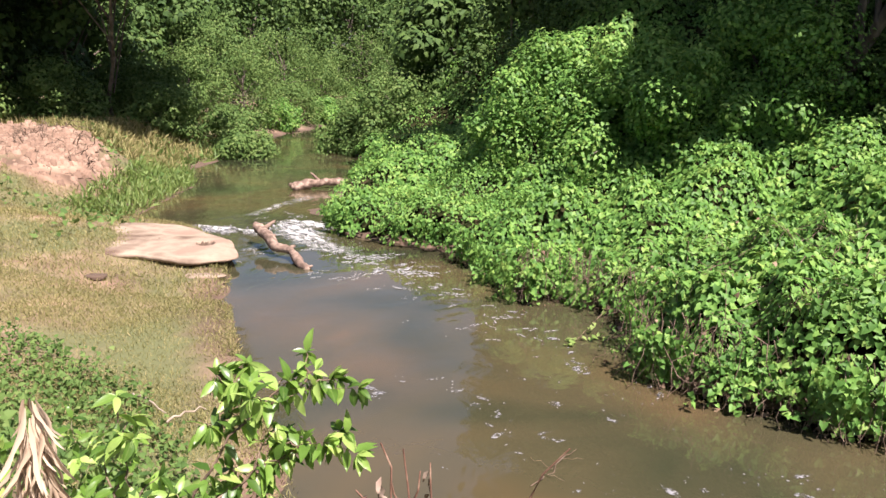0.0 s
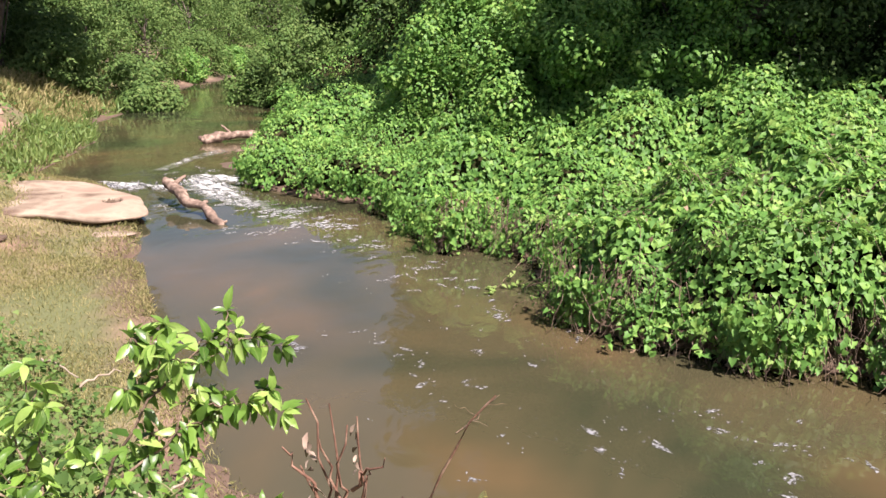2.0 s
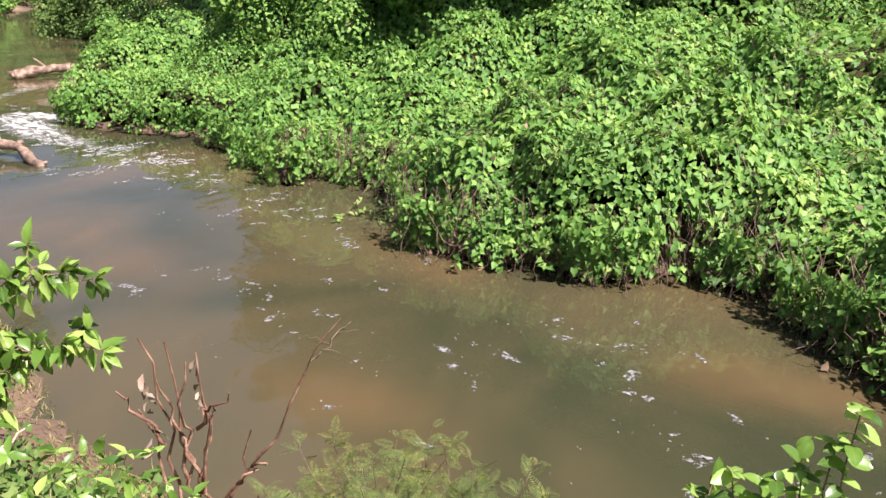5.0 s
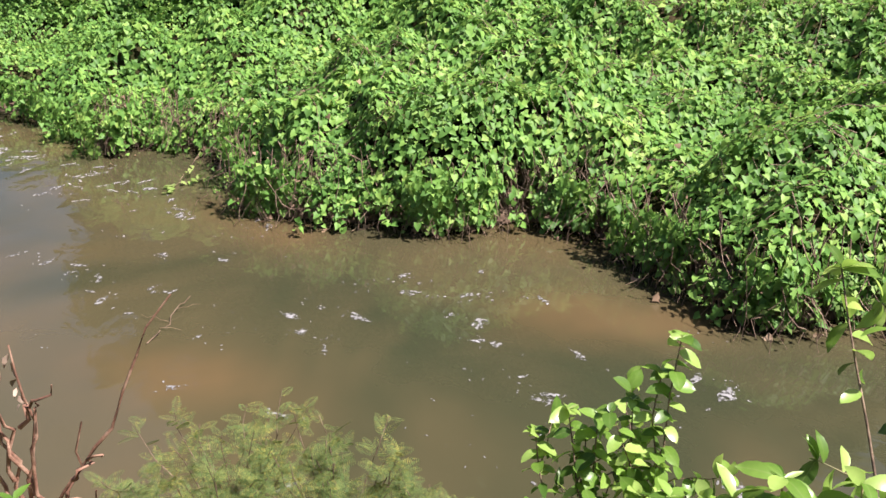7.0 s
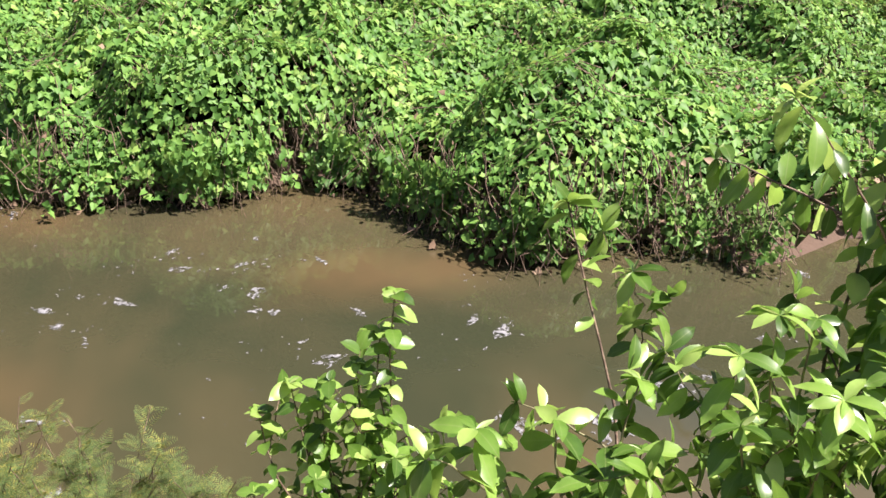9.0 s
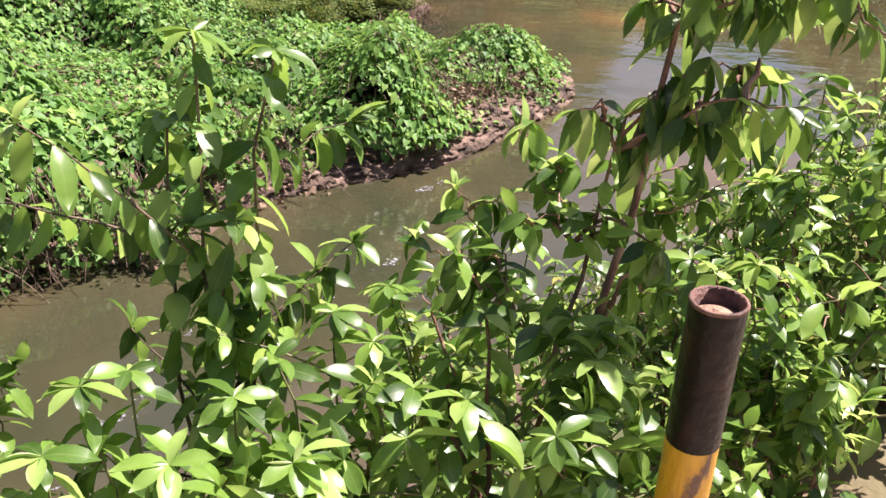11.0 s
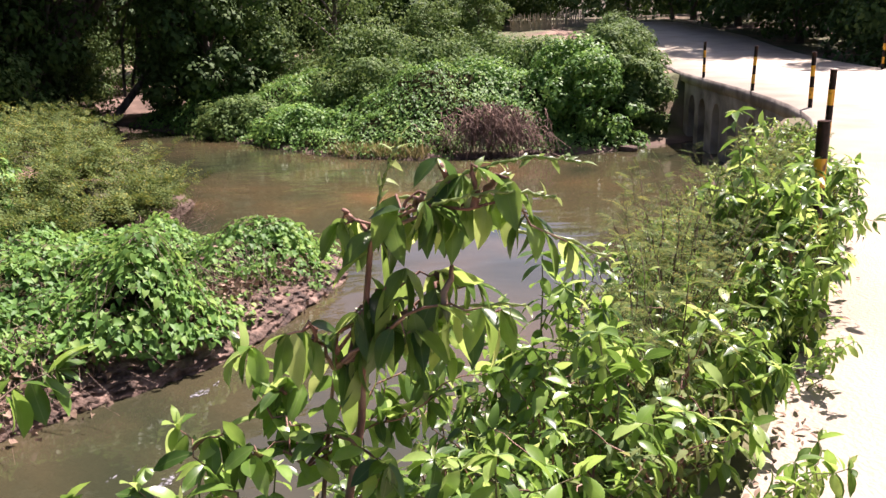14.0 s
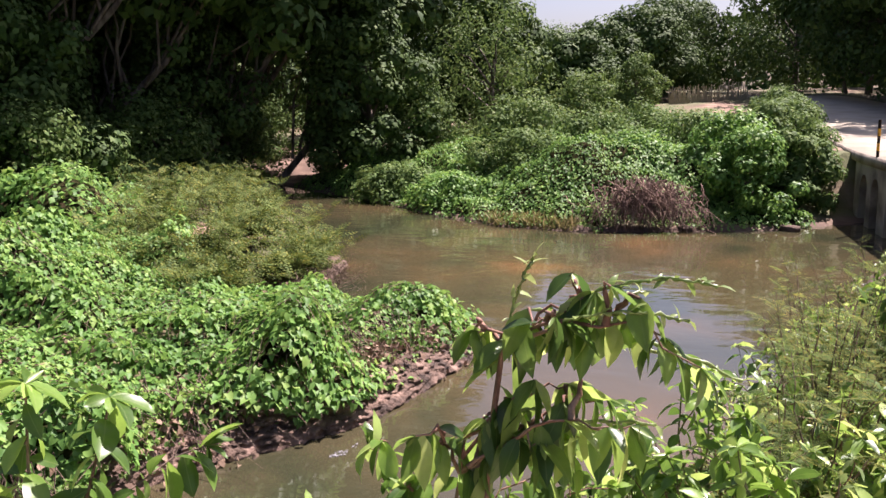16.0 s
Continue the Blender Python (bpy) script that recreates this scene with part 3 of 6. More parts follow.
def vine_leaves(x0, x1, y0, y1, per, size, shape, cover=canopy_z, where=over_point):
    n = int(per * (x1 - x0) * (y1 - y0))
    x, y = rng.uniform(x0, x1, n), rng.uniform(y0, y1, n)
    d = off_water(x, y)
    gap = FIELD(x + 31, y + 2, 0.62) + 0.7 * FIELD(x, y + 17, 0.27)
    ok = where(x, y) & (d > -0.10 + 0.15 * muddy(x, y) + 0.40 * FIELD(x + 60, y, 0.8)) & (gap > -0.95 + rng.normal(0, 0.05, n))
    x, y, d = x[ok], y[ok], d[ok]
    h = cover(x, y, d)
    hollow = (d < 0.40) & (h < 1.15) & (FIELD(x * 1.4 + 90, y * 1.4, 0.45) + 0.7 * FIELD(x, y + 27, 0.22) > 0.23)
    x, y, d, h = x[~hollow], y[~hollow], d[~hollow], h[~hollow]
    e = 0.08
    gx = (cover(x + e, y, off_water(x + e, y)) - h) / e
    gy = (cover(x, y + e, off_water(x, y + e)) - h) / e
    area = np.sqrt(1 + gx ** 2 + gy ** 2)
    rep = np.minimum(np.floor(area / 1.15 + rng.random(len(x))).astype(int), 5)
    rep = np.maximum(rep, 1)
    rep = rep * (h > 0.16)
    x, y, h, gx, gy = (np.repeat(a, rep) for a in (x, y, h, gx, gy))
    n = len(x)
    slope = np.hypot(gx, gy)
    drop = rng.random(n) * np.minimum(slope, 4) * 0.12 + rng.random(n) ** 3 * 0.12
    p = np.stack([x + rng.normal(0, 0.03, n), y + rng.normal(0, 0.03, n), h - drop + rng.uniform(-0.09, 0.05, n)], 1)
    nrm = unit(np.stack([-gx, -gy, np.ones(n)], 1))
    face = unit(nrm * 0.85 + np.array([0.10, -0.14, 0.30]) + rng.normal(0, 0.27, (n, 3)))
    down = np.stack([-gx, -gy, -slope - 0.35], 1)
    along = unit(unit(down) * 0.7 + rng.normal(0, 0.5, (n, 3)))
    along = unit(along - face * (along * face).sum(1, keepdims=True) * 0.8)
    return scatter(shape, p, along, face, size * rng.uniform(0.55, 1.25, n) * (0.90 + 0.28 * step(1.0, 4.0, p[:, 0]) + 0.6 * FIELD(p[:, 0] + 50, p[:, 1], 1.5)))


vines = root("vine_mound", (0, 0, 0), "dense green vines with heart-shaped leaves smothering the river bank", "vines", kind="stuff")
near = [vine_leaves(0.5, 8.5, 4.0, 14.0, 580, 0.090, HEART), vine_leaves(8.5, 16.5, 0.6, 12.0, 460, 0.085, HEART), vine_leaves(-8, 0.5, 11, 24, 330, 0.105, HEART), vine_leaves(0.5, 8.5, 14, 24, 280, 0.105, HEART)]
part("leaves", np_mesh("leaves", *join(near), M_VINE), vines)
far = [vine_leaves(8.5, 31, 12, 30, 90, 0.17, SIMPLE), vine_leaves(16.5, 31, 4, 12, 110, 0.15, SIMPLE), vine_leaves(-10, 8.5, 24, 42, 130, 0.15, SIMPLE)]
part("leaves", np_mesh("leaves", *join(far), M_VINE), vines)
# dark sheet below the leaves, painted as shade so gaps show no lit soil
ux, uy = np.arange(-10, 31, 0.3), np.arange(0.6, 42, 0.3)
part("undergrowth", grid_mesh("undergrowth", ux, uy, lambda x, y: canopy_z(x, y, off_water(x, y)) - 0.42, M_UNDER_SHADE, lambda x, y: over_point(x, y) & (off_water(x, y) > 0.12 + 0.6 * muddy(x, y))), vines, "near-black sheet for the stems and shade below the vine leaves")


# ---- vine cover of the far bank ----
def far_cover_z(x, y, d):
    ridge = 0.5 - np.abs(FIELD(x + 5, y + 33, 1.3)) * 2.0
    lump = FIELD(x + 12, y, 2.0) * 0.75 + ridge * 0.40 + FIELD(x, y + 6, 0.6) * 0.35
    thick = (0.35 + 0.45 * step(0.5, 3.0, d) + lump) * step(-0.7, 1.0, d)
    return np.maximum(ground_z(x, y, d), 0) + np.maximum(thick, 0.05)


def over_far(x, y):
    tangle = (np.abs(y + 2.5) < 0.9) & (x < 25.1)
    return (x > 24) & (x < 36) & (y > -7.2) & (y < 12) & (y < x - 21) & ~tangle & (off_line(x, y, CENTRE[::2], False)[0] > ROAD_WIDTH / 2 + 0.5)


far_vines = root("bank_vines", (0, 0, 0), "sunlit green vines sprawling over the low far bank", "vines", kind="stuff")
part("leaves", np_mesh("leaves", *vine_leaves(24, 36, -7.2, 12, 300, 0.085, HEART, far_cover_z, over_far), M_VINE), far_vines)
# the same shade-coloured sheet under the far bank's leaves
part("undergrowth", grid_mesh("undergrowth", np.arange(24, 36, 0.3), np.arange(-7.2, 12, 0.3), lambda x, y: far_cover_z(x, y, off_water(x, y)) - 0.28, M_UNDER_SHADE, lambda x, y: over_far(x, y) & (off_water(x, y) > 0.25)), far_vines, "near-black sheet for the stems and shade below the vine leaves")


# ---- trees and bushes ----
def crown_leaves(r, clumps, per, size, shape, flat=0.8, spread=0.5):
    """Leaves in clumps, each leaf turned outward and up."""
    ps, fs = [], []
    for c, rad in clumps:
        v = unit(r.normal(0, 1, (per, 3)))
        p = c + v * rad * (r.random((per, 1)) ** 0.22) * np.array([1, 1, flat])
        ps.append(p)
        fs.append(unit(v * 1.1 + np.array([0.1, -0.1, 0.55]) + r.normal(0, 0.20, (per, 3))))
    p, face = np.concatenate(ps), np.concatenate(fs)
    along = unit(r.normal(0, 1, p.shape) + np.array([0, 0, -0.4]))
    along = unit(along - face * (along * face).sum(1, keepdims=True) * 0.85)
    return scatter(shape, p, along, face, size * r.uniform(0.6, 1.35, len(p)))


def tree(x, y, height, spread, seed, name="tree", mat=M_TREE, label="", leaf=0.21, per=300, low=0.15, count=52, category="tree", lean=None, girth=0.022):
    r = np.random.default_rng(seed)
    z0 = float(ground_z(np.array([x]), np.array([y]))[0]) - 0.05
    ob = root(name, (x, y, z0), label or "broad dark green riverside tree with dense leaves", category, "woodland trees" if category == "tree" else "bank bushes")
    pieces, clumps = [], []
    lean = r.normal(0, 0.08, 2) if lean is None else np.array(lean) / height
    top = np.array([lean[0] * height, lean[1] * height, height * 0.62])
    tr = girth * height + 0.02
    pieces.append(tube(bent((0, 0, -0.2), top, 0, 7, 0.03 * height * 0.3, r), np.linspace(tr, tr * 0.4, 7), 8))
    for k in range(count):
        u = (k + 0.5) / count
        a = k * 2.4 + r.normal(0, 0.4)
        hgt = height * (low + (0.98 - low) * u)
        wide = spread * (0.40 + 0.6 * math.sin(math.pi * min(1.0, 0.18 + 0.85 * u))) * r.uniform(0.35, 1.1)
        c = np.array([top[0] * min(1, 0.3 + u) + wide * math.cos(a), top[1] * min(1, 0.3 + u) + wide * math.sin(a), hgt + r.normal(0, 0.05 * height)])
        clumps.append((c, spread * r.uniform(0.24, 0.42)))
        if k % 4 == 0:
            s = np.array([0, 0, 0.0]) + top * min(0.9, 0.15 + 0.7 * u)
            pieces.append(tube(bent(s, c, 0.1 * height * r.random(), 5, 0.02 * height, r), np.linspace(tr * 0.4, 0.012, 5), 5))
    part("trunk", np_mesh("trunk", *join(pieces), M_BARK, True), ob, "grey-brown trunk with limbs")
    part("crown", np_mesh("crown", *crown_leaves(r, clumps, per, leaf, SIMPLE), mat), ob)
    return ob


WOODS = [  # x, y, height, spread
    (3.0, 31, 9, 4.5), (8.5, 29, 10, 4.6), (13.5, 27, 9, 4.4), (18, 26, 10, 4.6), (22.5, 24, 9.5, 4.4), (27, 23, 10, 4.5), (31.5, 21, 10.5, 4.6), (36, 20.5, 10, 4.5),
    (42, 19.5, 11, 4.6), (-1.0, 37, 8, 3.6), (49, 4.2, 7.5, 3.6), (55, -0.5, 4.6, 3.0), (61, 6, 10, 4.6), (72, 2, 5.5, 4.0),
    (12, 38, 12, 6), (24, 36, 12, 6), (36, 32, 12, 6), (48, 24, 12, 6), (-4.5, 42, 7, 3.6), (-3, 52, 9, 4.4),
    (-26, 27, 9, 4.4), (-24.5, 34, 8, 4.0), (-31, 36, 10, 5), (-25, 42, 8, 4.0), (-25, 52, 9, 4.5), (-16, 72, 10, 6), (-26, 68, 10, 6), (-7, 68, 10, 6),
    (33, -20.5, 8, 4.2), (40, -22, 10, 4.6), (48, -22, 11, 5.0), (57, -22, 12, 5.2), (66, -22, 12, 5.4), (25, -21.5, 7.5, 3.8), (78, -20, 12, 6), (92, 4, 7, 5),
    (60, -2.0, 5.0, 3.2), (63, -5.5, 6.2, 3.4), (69, -7.5, 7.0, 3.8), (80, -8, 7, 4), (66, 10, 12, 5), (76, -11, 7.5, 4.0), (50, 18, 13, 6), (56, 14, 13, 6), (38, 23, 13, 6), (32, 25, 12, 6), (58, 8, 12, 5),
    (25.2, 16.6, 6.4, 3.0), (38.4, 16.4, 6.0, 2.3), (28.5, 18.5, 7.0, 3.2), (36.0, 7.6, 7.6, 2.5), (34.0, 15.6, 7.0, 3.0),
]
for k, (x, y, h, s) in enumerate(WOODS):
    away = math.hypot(x - 1.5, y)
    tree(x, y, h, s, 100 + k, low=0.06 if y > 15 or away < 45 else 0.12, leaf=0.24 if away < 42 else 0.27 if -13 < y < 4 else 0.36, per=240 if away < 42 else 300 if -13 < y < 4 else 170)

SHADE = [  # added shade casters: unseen crown over x, y, trunk set back behind it
    (9.6, 16.2, 15, 2.6), (33.0, 11.6, 15, 4.0), (29.4, 12.8, 15, 4.0), (38.6, 9.6, 15, 3.4), (26.0, 14.4, 15, 3.6),
    (9.5, 19.8, 15, 3.0), (5.2, 22.0, 15, 2.8), (8.9, 21.4, 16, 3.0), (2.6, 24.8, 15, 2.8), (11.6, 17.5, 15, 2.8), (15.0, 17.0, 15, 3.2), (13.2, 18.8, 15, 3.4), (7.0, 22.6, 16, 3.4), (12.5, 23.5, 16, 4.0), (17, 22, 16, 4.5), (22, 20.5, 16, 5.0), (36, 18.5, 17, 4.6), (32.5, 17.0, 17, 4.2), (38.3, 14.4, 16, 3.2), (38.3, 12.0, 15, 2.6), (40.6, 17.2, 16, 3.6), (42.2, 14.0, 15, 2.2), (35.5, 15.4, 16, 3.4),
    (36.5, 9.6, 14, 4.2), (40.5, 6.8, 14, 3.4), (34.5, 13.0, 15, 4.2),
    (-15, 27.5, 14, 4.5), (-19, 30.5, 15, 5), (-22, 26, 15, 5), (-26, 31, 15, 5.5),
    (42, -20.5, 12, 5.5), (50, -20.5, 12, 6), (33, -22, 11, 5.0), (59, -20.5, 13, 6), (68, -19.5, 13, 6)]
for k, (x, y, h, s) in enumerate(SHADE):
    bend = (4.0, -6.0) if y > 0 else (0.5, 1.5)
    tree(x - bend[0], y - bend[1], h, s, 700 + k, label="tall tree added to cast shade, its crown above the view", low=0.50, leaf=0.46, per=210, count=60, lean=bend, girth=0.011 if x > 0 else 0.005)

DRAPES = [  # x, y, height, spread: trees under a hanging coat of vines
    (0.4, 22.5, 3.8, 2.0), (2.8, 20.8, 3.8, 2.1), (5.4, 20.2, 4.6, 2.3), (8.2, 20.8, 4.4, 2.3), (1.6, 25.6, 5.6, 2.6), (5.0, 24.4, 6.0, 2.8), (11.2, 20.6, 3.6, 2.0)]
for k, (x, y, h, s) in enumerate(DRAPES):
    # rear and right-hand coats use the darker tree leaf: shade put into the colour
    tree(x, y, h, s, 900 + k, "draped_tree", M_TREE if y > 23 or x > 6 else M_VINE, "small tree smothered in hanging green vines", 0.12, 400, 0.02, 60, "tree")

BUSHES = [  # x, y, height, spread
    (30.8, -1.2, 1.7, 1.8), (31.5, -4.6, 1.6, 1.7), (34.5, 1.5, 2.2, 2.0), (35.5, -3.5, 1.6, 1.8), (40.5, 3.2, 6.4, 3.0), (42.5, -0.8, 2.9, 1.9), (52, -4.2, 3.4, 1.5), (39, -7, 0.9, 1.4),
    (-19.3, 41, 3.2, 2.2), (-9.0, 37.5, 1.6, 1.8), (-18.5, 47, 4, 2.6), (-8.6, 47, 3.6, 2.6), (-12, 61, 5, 3), (-19.5, 57, 5, 3.4), (-18.3, 36.5, 2.4, 2.0), (-16.8, 33.5, 1.8, 1.7), (-6.6, 36.5, 2.4, 2.0), (-15, 66, 5, 3.2),
    (-20.5, 36.5, 2.6, 2.0), (-22, 27, 3.0, 2.2), (-22, 49, 5.0, 3.0),
    (27.6, -7.1, 2.0, 1.1), (29.6, -7.2, 2.2, 1.3), (32.5, -8.4, 1.6, 1.3), (35, -9.0, 1.9, 1.4), (38, -9.6, 1.8, 1.4), (41, -10.0, 1.9, 1.5), (44.5, -10.6, 1.8, 1.5), (22.6, 14.6, 3.0, 1.9), (38.0, 10.0, 3.0, 1.7), (37.2, 14.2, 3.2, 1.9), (43.5, 15.5, 3.0, 2.2), (30.2, 14.6, 3.4, 2.2), (27.0, 14.8, 2.4, 1.9), (36.6, 6.0, 3.6, 2.0), (-18.0, 62, 3.4, 2.6), (-20, 66, 4, 3), (-13.5, 34.5, 1.4, 1.5), (-15.0, 36.5, 2.0, 1.6), (-20.0, 31.0, 2.2, 1.9), (58, 2, 5.5, 3.2),
]
for k, (x, y, h, s) in enumerate(BUSHES):
    tree(x, y, h, s, 300 + k, "bush", M_BUSH, "leafy green riverbank bush", 0.15, 150, 0.0, 44, "bush")
HEAPS = [(29.3, 3.4, 0.9, 1.5), (31.9, 6.0, 1.0, 1.5), (26.6, -5.6, 1.9, 1.2), (28.4, -5.2, 2.0, 1.4), (30.6, 1.2, 1.1, 1.7), (29.4, -2.4, 1.2, 1.6), (-9.6, 39.0, 1.0, 1.5), (-7.6, 36.4, 0.9, 1.3), (-14.8, 62.9, 2.4, 1.8), (-16.3, 56.0, 1.5, 1.3), (-16.0, 59.5, 1.8, 1.4), (-17.2, 49, 1.6, 1.5), (-12.3, 57, 2.0, 1.8), (-17.6, 53, 2.4, 2.0)]
for k, (x, y, h, s) in enumerate(HEAPS):
    tree(x, y, h * (0.8 + 0.45 * ((k * 7) % 5) / 4), s, 500 + k, "vine_bush", M_VINE if k % 3 != 1 else M_BUSH, "low bush smothered in green vine leaves", 0.14, 150, -0.06, 44, "bush")


def woodland():
    """Far woods that close the view all round, but for a gap over the road."""
    line = np.array([(-46, 22), (-46, 52), (-36, 78), (-5, 80), (8, 60), (30, 50), (55, 36), (72, 22), (92, 14), (118, 8)])
    other = np.array([(120, -22), (90, -30), (55, -31), (20, -27), (-10, -26), (-45, -16), (-50, 4), (-46, 22)])
    ps = []
    for ln, n in ((line, 27000), (other, 13000)):
        s = np.r_[0, np.cumsum(np.hypot(*np.diff(ln, axis=0).T))]
        u = rng.uniform(0, s[-1], n)
        q = np.stack([np.interp(u, s, ln[:, k]) for k in (0, 1)], 1) + rng.normal(0, 2.0, (n, 2))
        top = (9.5 + 5 * FIELD(q[:, 0], q[:, 1], 7.0)) * (1 - 0.45 * step(60, 80, q[:, 0]) * step(-16, -8, q[:, 1]))
        ps.append(np.c_[q, ground_z(q[:, 0], q[:, 1]) + top * rng.random(n) ** 0.8])
    p = np.concatenate(ps)
    n = len(p)
    face = unit(rng.normal(0, 0.7, (n, 3)) + np.array([0.1, -0.2, 0.5]))
    along = unit(rng.normal(0, 1, (n, 3)) + np.array([0, 0, -0.4]))
    return scatter(SIMPLE, p, along, face, rng.uniform(0.7, 1.7, n))


woods = tagged(new("far_woods", np_mesh("far_woods", *woodland(), M_TREE)), "dense dark green woods beyond the banks", "woods", kind="stuff")


# ---- grass on the left bank ----
def grass(x0, x1, y0, y1, n, length, keep):
    x, y = rng.uniform(x0, x1, n), rng.uniform(y0, y1, n)
    d = off_water(x, y)
    ok = (d > 0.05) & keep(x, y, d)
    x, y, d = x[ok], y[ok], d[ok]
    z = ground_z(x, y, d)
    m = len(x)
    along = unit(np.stack([rng.normal(0, 0.55, m), rng.normal(0, 0.55, m), rng.uniform(0.35, 1.1, m)], 1))
    face = unit(rng.normal(0, 1, (m, 3)) + np.array([0, -0.5, 0.3]))
    return scatter(BLADE, np.stack([x, y, z - 0.01], 1), along, face, length * rng.uniform(0.5, 1.5, m))


lawn = root("dry_grass", (0, 0, 0), "short dry yellow-green grass on the sloping bank", "grass", kind="stuff")
thin = lambda x, y, d: (FIELD(x + 11, y + 7, 1.6) + rng.normal(0, 0.14, x.shape) > -0.24) & (cut_bank(x, y) < 0.3)
part("blades", np_mesh("blades", *join([grass(-9, -0.5, 4.0, 12, 220000, 0.060, thin), grass(-16, -5, 12, 24, 90000, 0.085, thin), grass(24.4, 26.4, -0.6, 2.4, 2600, 0.28, lambda x, y, d: d < 0.9), grass(-24, -13.5, 25, 42, 42000, 0.34, lambda x, y, d: (d > 0.5) & (FIELD(x + 3, y + 9, 3.0) > -0.12) & (cut_bank(x, y) < 0.3))]), M_GRASS), lawn)
tall = root("lush_grass", (0, 0, 0), "tall bright green grass at the foot of the bank", "grass", kind="stuff")
part("blades", np_mesh("blades", *join([grass(-15, -10.5, 19, 29, 12000, 0.27, lambda x, y, d: d < 1.8), grass(-24, -14, 26, 40, 9000, 0.45, lambda x, y, d: (FIELD(x, y, 2.5) > 0.0) & (cut_bank(x, y) < 0.3)), grass(31, 50, -10, 5, 12000, 0.40, lambda x, y, d: off_line(x, y, CENTRE[::2], False)[0] > ROAD_WIDTH / 2 + 0.4), grass(8.2, 10.2, 3.6, 4.9, 500, 0.35, lambda x, y, d: (d > 0.5) & (np.hypot(x - 9.6, y - 4.3) < 0.5))]), M_LUSH), tall)


# ---- rock slab, stones, logs ----
def boulder(name, place, size, seed, label, turn=0.0, mat=M_ROCK):
    r = np.random.default_rng(seed)
    bm = bmesh.new()
    bmesh.ops.create_icosphere(bm, subdivisions=4, radius=1.0)
    off = Vector(r.uniform(0, 50, 3))
    for v in bm.verts:
        c = v.co
        k = 1 + 0.22 * noise.noise(c * 1.1 + off) + 0.08 * noise.noise(c * 3.1 + off) + 0.025 * noise.noise(c * 8 + off)
        c *= k
        if c.z > 0.35:
            c.z = 0.35 + (c.z - 0.35) * 0.25
        v.co = Vector((c.x * size[0], c.y * size[1], c.z * size[2]))
    for f in bm.faces:
        f.smooth = True
    me = bpy.data.meshes.new(name)
    bm.to_mesh(me)
    bm.free()
    me.materials.append(mat)
    ob = tagged(new(name, me), label, "rock")
    ob.matrix_basis = pose(*place, 0, 0, turn)
    return ob


def rock_slab():
    """A low flat slab with an undercut rim and a worn pothole."""
    c = np.array([-7.65, 15.4])
    rim_ = np.array([(-5.67, 14.65), (-6.0, 15.25), (-7.1, 16.4), (-8.3, 17.2), (-9.5, 17.0), (-9.6, 16.0), (-9.15, 14.7), (-8.1, 14.0), (-7.4, 14.2), (-6.15, 13.95)]) - c
    ang, far_ = np.arctan2(rim_[:, 1], rim_[:, 0]), np.hypot(*rim_.T)
    o = np.argsort(ang)
    n = 220
    a = np.linspace(-np.pi, np.pi, n, endpoint=False)
    reach = np.interp(a, ang[o], far_[o], period=2 * np.pi)
    for _ in range(3):
        reach = (np.roll(reach, 1) + 2 * reach + np.roll(reach, -1)) / 4
    reach = reach * (1 + 0.05 * FIELD(a * 3 + 40, a * 0 + 2, 0.5))
    v, f = [], []
    rings = [(r / 64, None) for r in range(1, 65)] + [(1.010, 0.84), (0.985, 0.68), (0.90, 0.56), (0.84, -0.35)]
    hole = np.array([-6.55, 15.21]) - c
    for u, drop in rings:
        x, y = reach * u * np.cos(a), reach * u * np.sin(a)
        top = 0.33 - 0.02 * x + 0.03 * (1 - u * u) + 0.10 * FIELD(x + 3, y + 8, 0.9) * u + 0.02 * FIELD(x * 2, y * 2, 0.6) - 0.05 * step(0.86, 1.0, u)
        e = np.hypot((x - hole[0]) / 0.17, (y - hole[1]) / 0.20)
        top = top - 0.24 * step(1.10, 0.80, e)
        z = top if drop is None else top * drop + 0.03 * FIELD(a * 5, a * 0 + u * 7, 0.4)
        v += list(zip(x, y, z))
    v.append((0, 0, 0.34))
    for k in range(len(rings) - 1):
        for i in range(n):
            j = (i + 1) % n
            f.append((k * n + i, k * n + j, (k + 1) * n + j))
            f.append((k * n + i, (k + 1) * n + j, (k + 1) * n + i))
    f += [(len(v) - 1, (i + 1) % n, i) for i in range(n)]
    ob = tagged(new("rock_slab", np_mesh("rock_slab", v, f, M_ROCK, True)), "smooth flat tan rock slab with a pothole at the water edge", "rock")
    # dark earth colour for the pothole, and as painted shade under the rim
    ob.data.materials.append(M_CLOD)
    for q in ob.data.polygons:
        m = q.center
        if math.hypot((m.x - hole[0]) / 0.17, (m.y - hole[1]) / 0.20) < 1.05 or q.index >= 2 * n * 65:
            q.material_index = 1
    ob.location = (c[0], c[1], 0.02)
    return ob


rock_slab()
boulder("stone", (-5.8, 13.5, 0.10), (0.42, 0.2, 0.07), 5, "flat pale stone half out of the grass", 10)
boulder("stone", (-7.24, 12.34, 0.33), (0.20, 0.14, 0.08), 6, "small dark stone lying on the grass", 0, M_CLOD)
for k, (x, y, sx, sz) in enumerate([(24.95, -3.6, 0.3, 0.18), (25.1, -6.4, 0.3, 0.22), (-11.4, 20.3, 0.5, 0.35)]):
    boulder("stone", (x, y, 0.05), (sx, sx * 0.7, sz), 20 + k, "earthy brown stone at the water edge", 40 * k, M_CLOD)
boulder("sandbar", (-6.0, 21.4, -0.17), (0.95, 1.6, 0.34), 31, "wet brown sandbar in the shallows", 20, M_CLOD)


